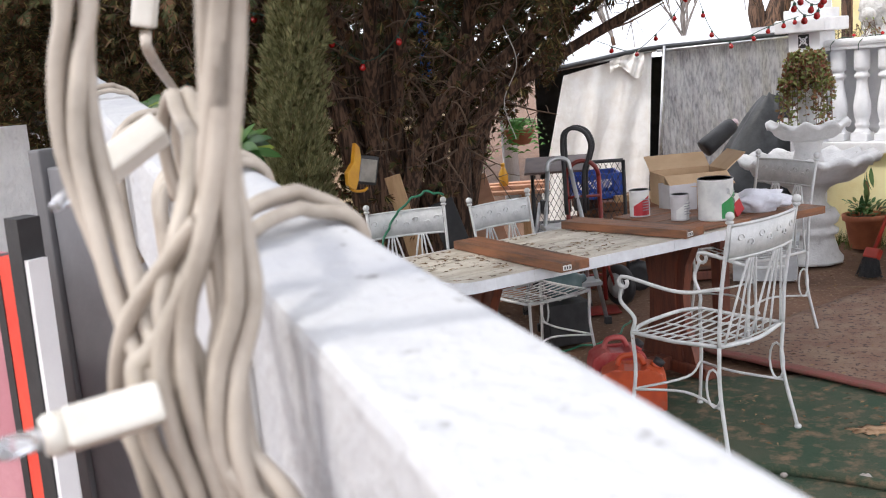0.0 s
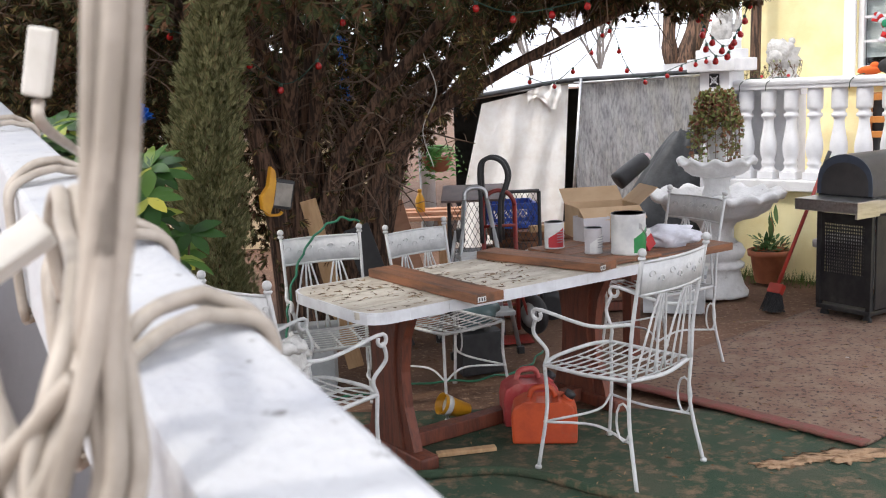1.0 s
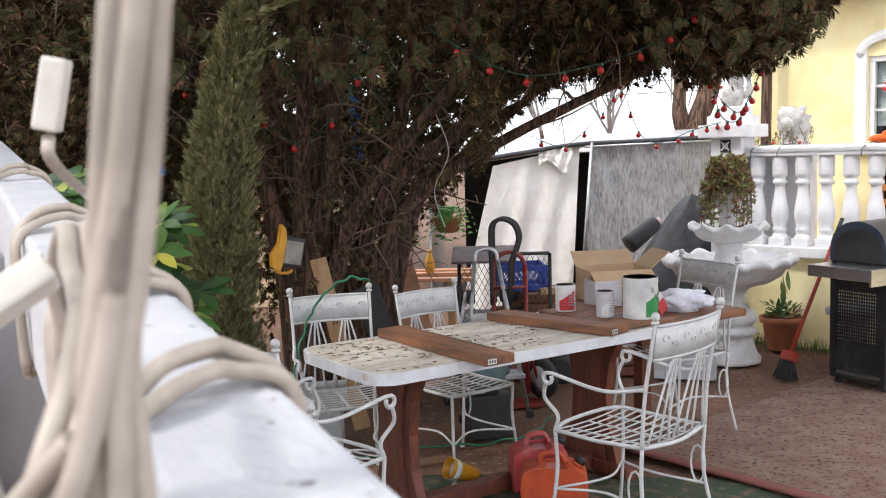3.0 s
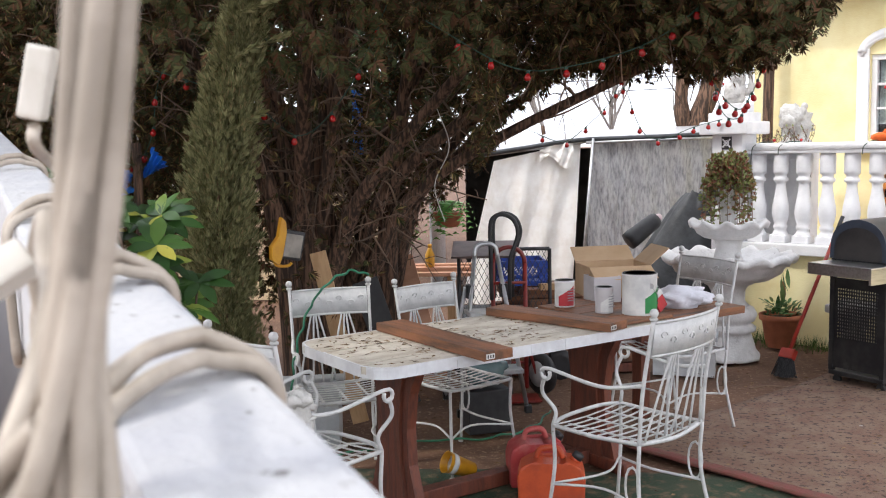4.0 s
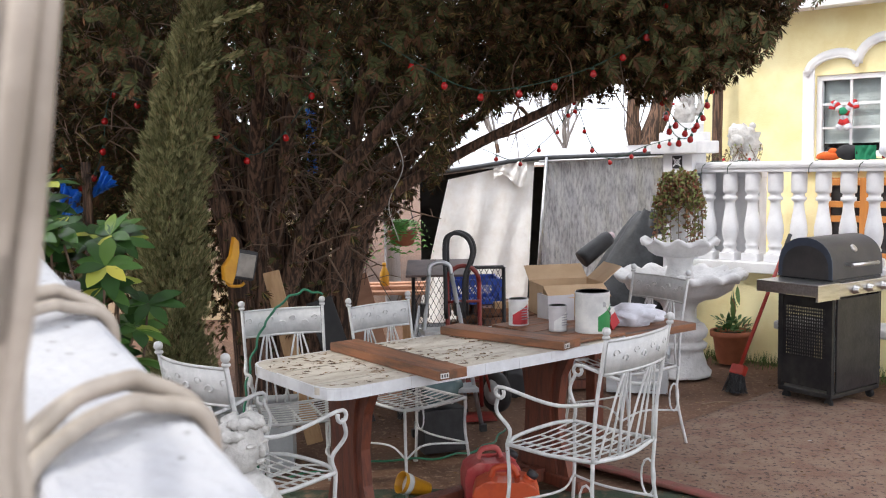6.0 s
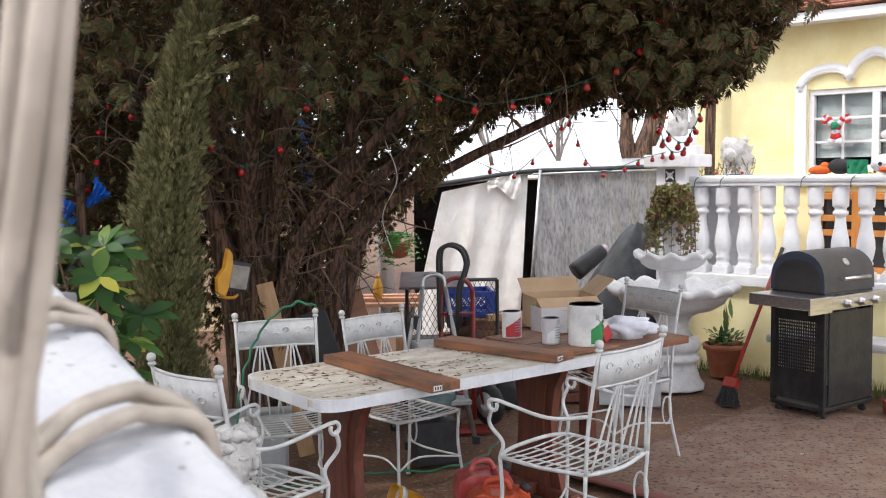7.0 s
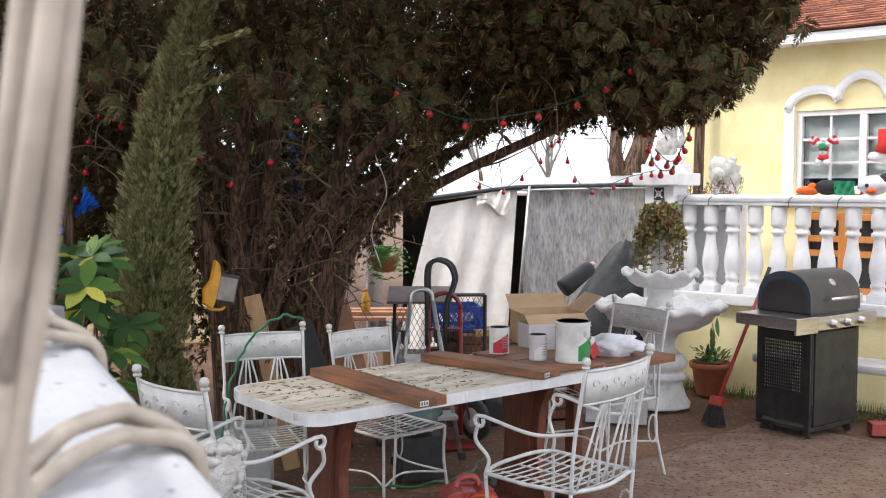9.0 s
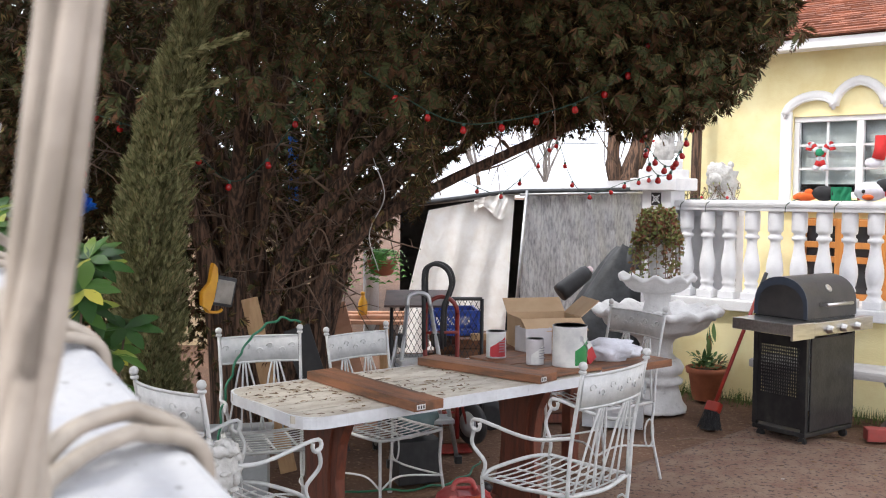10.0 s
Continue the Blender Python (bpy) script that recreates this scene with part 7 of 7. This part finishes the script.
def make_hanging_things():
    l = thing("hanging_lantern", pose(0.8, 5.05, 2.2, 0, 8, 0), "small pale cylindrical lantern hung in the conifer", "lantern")
    part("shade", Shape().lathe([(0.028, 0), (0.034, 0.004), (0.034, 0.095), (0.02, 0.11)], 16), GREY_CARD, l)
    part("cap", Shape().lathe([(0.03, 0.1), (0.024, 0.125), (0.005, 0.14)], 14), GALV, l)
    part("hanger", Shape().tube([(0, 0, 0.13), (0.01, 0, 0.5), (0.0, 0, 0.9)], 0.003, 5), WIRE_GREEN, l)
    solo("twisted_rope", Shape().tube(smooth_path([(1.0, 5.3, 2.7), (0.985, 5.3, 2.3), (0.965, 5.3, 1.95), (0.97, 5.3, 1.72)], 10), 0.003, 6), LABEL_GREYW, "pale twisted cord hanging from the conifer", "cord")
    solo("twisted_rope", Shape().tube(smooth_path([(-0.28, 5.2, 1.75), (-0.22, 5.2, 1.55), (-0.3, 5.2, 1.35), (-0.25, 5.2, 1.15)], 8), 0.0028, 6), LABEL_GREYW, "pale twisted cord hanging from the conifer", "cord")
    for x, y, z in ((-0.33, 7.2, 1.02), (-0.72, 7.0, 0.98)):
        h = thing("hanging_fern", pose(x, y, z), "bright green fern in a hanging brown pot", "potted plant", group="hanging ferns")
        part("pot", Shape().lathe([(0.06, -0.06), (0.08, -0.05), (0.11, 0.04), (0.115, 0.05), (0.1, 0.05)], 18), TERRACOTTA, h)
        part("hanger", Shape().tube([(0.1, 0, 0.05), (0, 0, 0.45), (0, 0, 1.2)], 0.003, 5), WIRE_GREEN, h)
        r = random.Random(int(x * 100) + 500)
        s = Shape()
        for _ in range(30):
            a = r.uniform(0, 6.28)
            o = r.uniform(0.1, 0.24)
            pts = smooth_path([(0, 0, 0.05), (o * 0.6 * math.cos(a), o * 0.6 * math.sin(a), 0.12), (o * math.cos(a), o * math.sin(a), r.uniform(-0.18, 0.05))], 6)
            for p, q in zip(pts, pts[1:]):
                d = (q - p).normalized()
                sd = d.cross(Vector((0, 0, 1))).normalized()
                for sg in (1, -1):
                    s.add([p, p + (sd * sg + d * 0.5) * 0.035 + d * 0.005, p + d * 0.016], [(0, 1, 2)])
        part("fronds", s, FERN, h)


LABEL_GREYW = material("pale_grey_cord", (0.5, 0.48, 0.44), 0.7, bump=0.0)
make_hanging_things()


# ---- left side and distance ----
def make_garden_figure():
    s = Shape().lathe([(0.1, 0.01), (0.11, 0.04), (0.085, 0.08), (0.09, 0.2), (0.08, 0.36), (0.1, 0.44), (0.075, 0.5), (0.04, 0.53)], 22, wave=lambda w, i: (1 + 0.08 * math.sin(5 * w + i), 0))
    s.ball((0.0, 0, 0.6), 0.066, squash=(0.9, 1.0, 1.15), lump=0.12, n=20)
    r = random.Random(12)
    for k in range(70):
        a, e = r.uniform(0, 6.28), r.uniform(0.0, 1.25)
        d = Vector((math.cos(a) * math.cos(e), math.sin(a) * math.cos(e), math.sin(e)))
        if d.x > 0.35 and d.z < 0.75:
            continue
        s.ball((d.x * 0.064, d.y * 0.068, 0.607 + d.z * 0.072), r.uniform(0.013, 0.021), squash=(1.2, 1.2, 0.8), lump=0.6, n=9)
    s.ball((0.064, 0, 0.592), 0.012, squash=(1, 0.7, 1.4), n=10).ball((0.058, 0, 0.565), 0.013, squash=(0.7, 1.3, 0.5), n=10)
    for y in (-0.026, 0.026):
        s.ball((0.05, y, 0.612), 0.017, squash=(0.7, 1.2, 0.4), n=10)
    solo("garden_statue", s, STUCCO_STATUE, "weathered white plaster garden statue beside the table", "statue", m=pose(-0.625, 2.95, 0.014, 0, 0, -25) @ Matrix.Scale(1.16, 4))


make_garden_figure()


def make_neighbour():
    h = thing("neighbour_house", pose(-9.5, 17, 0, 0, 0, 12), "white neighbouring house with a red tile roof", "house")
    part("wall", Shape().box((-5, 0, 0), (4.5, 4, 2.3)), WHITE_TRIM, h)
    part("fascia", Shape().box((-5.3, -0.5, 2.3), (4.8, 4.5, 2.42), bevel=0.01), WHITE_TRIM, h)
    s = Shape().add([(-5.3, -0.5, 2.42), (4.8, -0.5, 2.42), (4.8, 4.5, 2.42), (-5.3, 4.5, 2.42), (-5.3, 2, 3.6), (4.8, 2, 3.6)], [(0, 1, 5, 4), (2, 3, 4, 5), (0, 4, 3), (1, 2, 5), (0, 3, 2, 1)])
    part("roof", s, SHINGLE, h, "red tile roof")
    for x in (-3, -0.5, 2):
        w = part("window", Shape().box((x, -0.03, 1.0), (x + 1.1, 0.0, 2.0), bevel=0.01), WHITE_TRIM, h)
        part("pane", Shape().box((x + 0.06, -0.04, 1.06), (x + 1.04, -0.031, 1.94)), DARK_GLASS, w)


make_neighbour()


def make_left_clutter():
    t = thing("blue_tarp", pose(-1.86, 4.85, 0), "bright blue tarp bundle tied on a post", "tarp")
    part("sheet", cloth(lambda w: -0.06 + 0.02 * w, lambda w: 0.05, lambda u: 1.32 + 0.03 * u, lambda u: 1.5 - 0.05 * u, 0, 0.07, 3, 4, nx=24, nz=16), BLUE_TARP, t)
    part("fold", cloth(lambda w: 0.08 + 0.05 * w, lambda w: 0.17 + 0.04 * w, lambda u: 1.42 + 0.05 * u, lambda u: 1.58 - 0.1 * u, 0.1, 0.06, 4, 6, nx=24, nz=16), BLUE_TARP, t)
    part("post", Shape().tube([(0.05, 0.1, 0), (0.05, 0.1, 1.6)], 0.025, 8), BARK, t)
    u = thing("blue_tarp", pose(-1.05, 7.6, 0), "strip of bright blue tarp seen through the trunks", "tarp")
    part("strip", cloth(lambda w: -0.03, lambda w: 0.05, lambda k: 1.5, lambda k: 2.0, 0, 0.02, 2, 4, nx=10, nz=20), BLUE_TARP, u)
    part("post", Shape().tube([(0.05, 0.06, 0), (0.05, 0.06, 2.0)], 0.025, 8), BARK, u)
    b = thing("white_appliance", pose(-2.5, 5.6, 0.012, 0, 0, 10), "white metal cabinet standing behind the shrub", "cabinet")
    part("body", Shape().box((-0.35, -0.3, 0), (0.35, 0.3, 1.42), bevel=0.02), WHITE_TRIM, b)
    part("door", Shape().box((-0.33, -0.32, 0.05), (0.33, -0.302, 1.38), bevel=0.01), WHITE_TRIM, b)
    # boards and panels standing just beyond the rail
    p = thing("painted_board", pose(-0.645, 0.93, 0, 0, 2, -30), "pink, black and orange-red painted board behind the rail", "board")
    part("board", Shape().box((-0.09, -0.01, 0.01), (0.075, 0.01, 1.4), bevel=0.003), PINK_PAINT, p)
    part("stripe", Shape().box((0.075, -0.012, 0.01), (0.088, 0.012, 1.4)), BLACK, p, "black stripe")
    part("stripe", Shape().box((0.088, -0.011, 0.01), (0.112, 0.011, 1.4)), ORANGE_PAINT, p, "orange-red stripe")
    part("stripe", Shape().box((0.112, -0.012, 0.01), (0.135, 0.012, 1.44)), BLACK, p, "black stripe")
    part("edge", Shape().box((0.135, -0.01, 0.01), (0.142, 0.01, 1.4)), WHITE_TRIM, p, "chipped pale edge")
    q = thing("grey_panel", pose(-0.46, 0.95, 0, 0, 0, -32), "plain grey metal panel behind the rail", "panel")
    part("panel", Shape().box((-0.1, -0.008, 0.01), (0.2, 0.008, 1.47), bevel=0.003), GREY_PANEL, q)
    part("edge", Shape().box((-0.125, -0.014, 0.01), (-0.1, 0.014, 1.49), bevel=0.003), DARK_PANEL, q, "dark panel edge")
    w = Shape().box((-3.5, 1.75, 0), (-1.12, 1.95, 1.5), m=pose(0, 0, 0))
    solo("wall_side", w, WHITE_STUCCO, "rough white stucco side wall", "wall", kind="structure")


PINK_PAINT = material("worn_pink_paint", (0.5, 0.24, 0.27), 0.7, second=(0.42, 0.17, 0.2), scale=7, bump=0.2)
ORANGE_PAINT = material("orange_red_paint", (0.72, 0.07, 0.04), 0.6, second=(0.6, 0.05, 0.03), scale=12, bump=0.1)
GREY_PANEL = material("grey_painted_metal", (0.17, 0.17, 0.18), 0.55, second=(0.14, 0.14, 0.15), scale=6, bump=0.1)
DARK_PANEL = material("dark_grey_metal_edge", (0.12, 0.12, 0.125), 0.5, bump=0.05)
WHITE_STUCCO = material("rough_white_stucco", (0.68, 0.68, 0.68), 0.9, second=(0.58, 0.58, 0.59), scale=8, bump=0.9, fine=60)
make_left_clutter()


def make_bare_tree(x, y, h, seed, label, spread=0.5, rad=0.07):
    t = thing("bare_tree", pose(x, y, 0), label, "tree", group="bare trees")
    r = random.Random(seed)
    tr = smooth_path([(0, 0, 0), (0.05, 0, h * 0.3), (-0.05, 0, h * 0.55)], 5)
    part("trunk", Shape().tube(tr, [rad * (1 - 0.05 * i) for i in range(len(tr))], 8), BARK, t)
    s = Shape()

    def grow(p, d, L, rr, depth):
        q = p + d * L
        s.tube([p, p.lerp(q, 0.5) + Vector((r.uniform(-1, 1), r.uniform(-1, 1), 0)) * L * 0.06, q], [rr, rr * 0.85, rr * 0.65], 4, caps=False)
        if depth:
            for _ in range(3):
                grow(p.lerp(q, r.uniform(0.5, 1)), (d + Vector((r.uniform(-1, 1), r.uniform(-1, 1), r.uniform(-0.3, 0.7))) * spread).normalized(), L * r.uniform(0.55, 0.8), rr * 0.6, depth - 1)
    for _ in range(5):
        grow(tr[-1], Vector((r.uniform(-0.6, 0.6), r.uniform(-0.4, 0.4), 1)).normalized(), h * 0.2, rad * 0.4, 4)
    tagged(part("branchwork", s, PALE_TWIG, t), kind="stuff")


PALE_TWIG = material("pale_winter_twigs", (0.36, 0.33, 0.31), 0.9, bump=0, island=0.2)
make_bare_tree(0.9, 17, 3.4, 3, "leafless winter tree far behind the shelter")
make_bare_tree(2.2, 18, 3.2, 5, "leafless winter tree far behind the shelter")


def make_old_trunk():
    t = thing("old_trunk", pose(0, 0, 0), "crooked dark trunk rising behind the shelter", "tree")
    part("trunk", Shape().tube(smooth_path([(2.5, 12.3, 0), (2.5, 12.3, 1.2), (2.52, 12.3, 1.75), (2.68, 12.3, 2.2), (2.8, 12.3, 2.9)], 6), [0.15] * 13 + [0.13] * 12, 10), BARK, t)
    part("trunk", Shape().tube(smooth_path([(2.45, 12.3, 1.5), (2.33, 12.3, 1.95), (2.36, 12.3, 2.6)], 6), [0.1] * 7 + [0.08] * 6, 8), BARK, t)
    part("trunk", Shape().tube(smooth_path([(2.45, 8.8, 0), (2.42, 8.8, 1.5), (2.45, 8.8, 3.2)], 6), 0.045, 10), BARK, t)


make_old_trunk()


def make_far_trees():
    r = random.Random(77)
    for x, y, w, h, lab in ((8.6, 15.5, 2.6, 5.4, "dark green tree rising behind the house roof"), (-5.6, 13.0, 2.2, 3.8, "dark evergreen tree behind the garden wall"), (-2.6, 13.5, 2.6, 4.4, "dark evergreen tree behind the garden wall")):
        t = thing("background_tree", pose(x, y, 0), lab, "tree", group="background trees")
        part("trunk", Shape().tube([(0, 0, 0), (0.1, 0, h * 0.5), (0.0, 0, h * 0.9)], [0.16, 0.12, 0.04], 10), BARK, t)
        for k in range(5):
            a = k * 1.26
            part("limb", Shape().tube([(0.05, 0, h * (0.35 + 0.08 * k)), (w * 0.35 * math.cos(a), w * 0.35 * math.sin(a), h * (0.5 + 0.07 * k))], [0.06, 0.02], 6), BARK, t)
        pts, dirs = [], []
        while len(pts) < 4500:
            d = Vector((r.uniform(-1, 1), r.uniform(-1, 1), r.uniform(-1, 1)))
            if d.length > 1 or noise.noise(d * 2.5 + Vector((x, y, 0))) < -0.12:
                continue
            pts.append(Vector((d.x * w, d.y * w * 0.7, h * 0.62 + d.z * h * 0.42)))
            dirs.append(Vector((d.x, d.y, r.uniform(-0.5, 0.8))))
        v, f = frond_block(pts, dirs, 0.2, r, 6, 0.8, 0.4)
        me = bpy.data.meshes.new("crown")
        me.from_pydata(v, [], f)
        me.materials.append(FAR_LEAF)
        part("crown", me, None, t)


FAR_LEAF = leafy("dark_far_foliage", [(0.0, (0.025, 0.04, 0.018)), (0.6, (0.05, 0.07, 0.03)), (1.0, (0.08, 0.1, 0.045))], 0.8)
make_far_trees()


def make_power_lines():
    for z, y in ((2.35, 20.0), (2.62, 20.6)):
        q = [(-9 + i, y, z + 0.004 * (i - 9) ** 2 * 0.25 + 0.02 * i) for i in range(25)]
        solo("power_line", Shape().tube(q, 0.008, 5), BLACK, "thin dark overhead cable far behind the shelter", "cable", group="overhead cables")


make_power_lines()
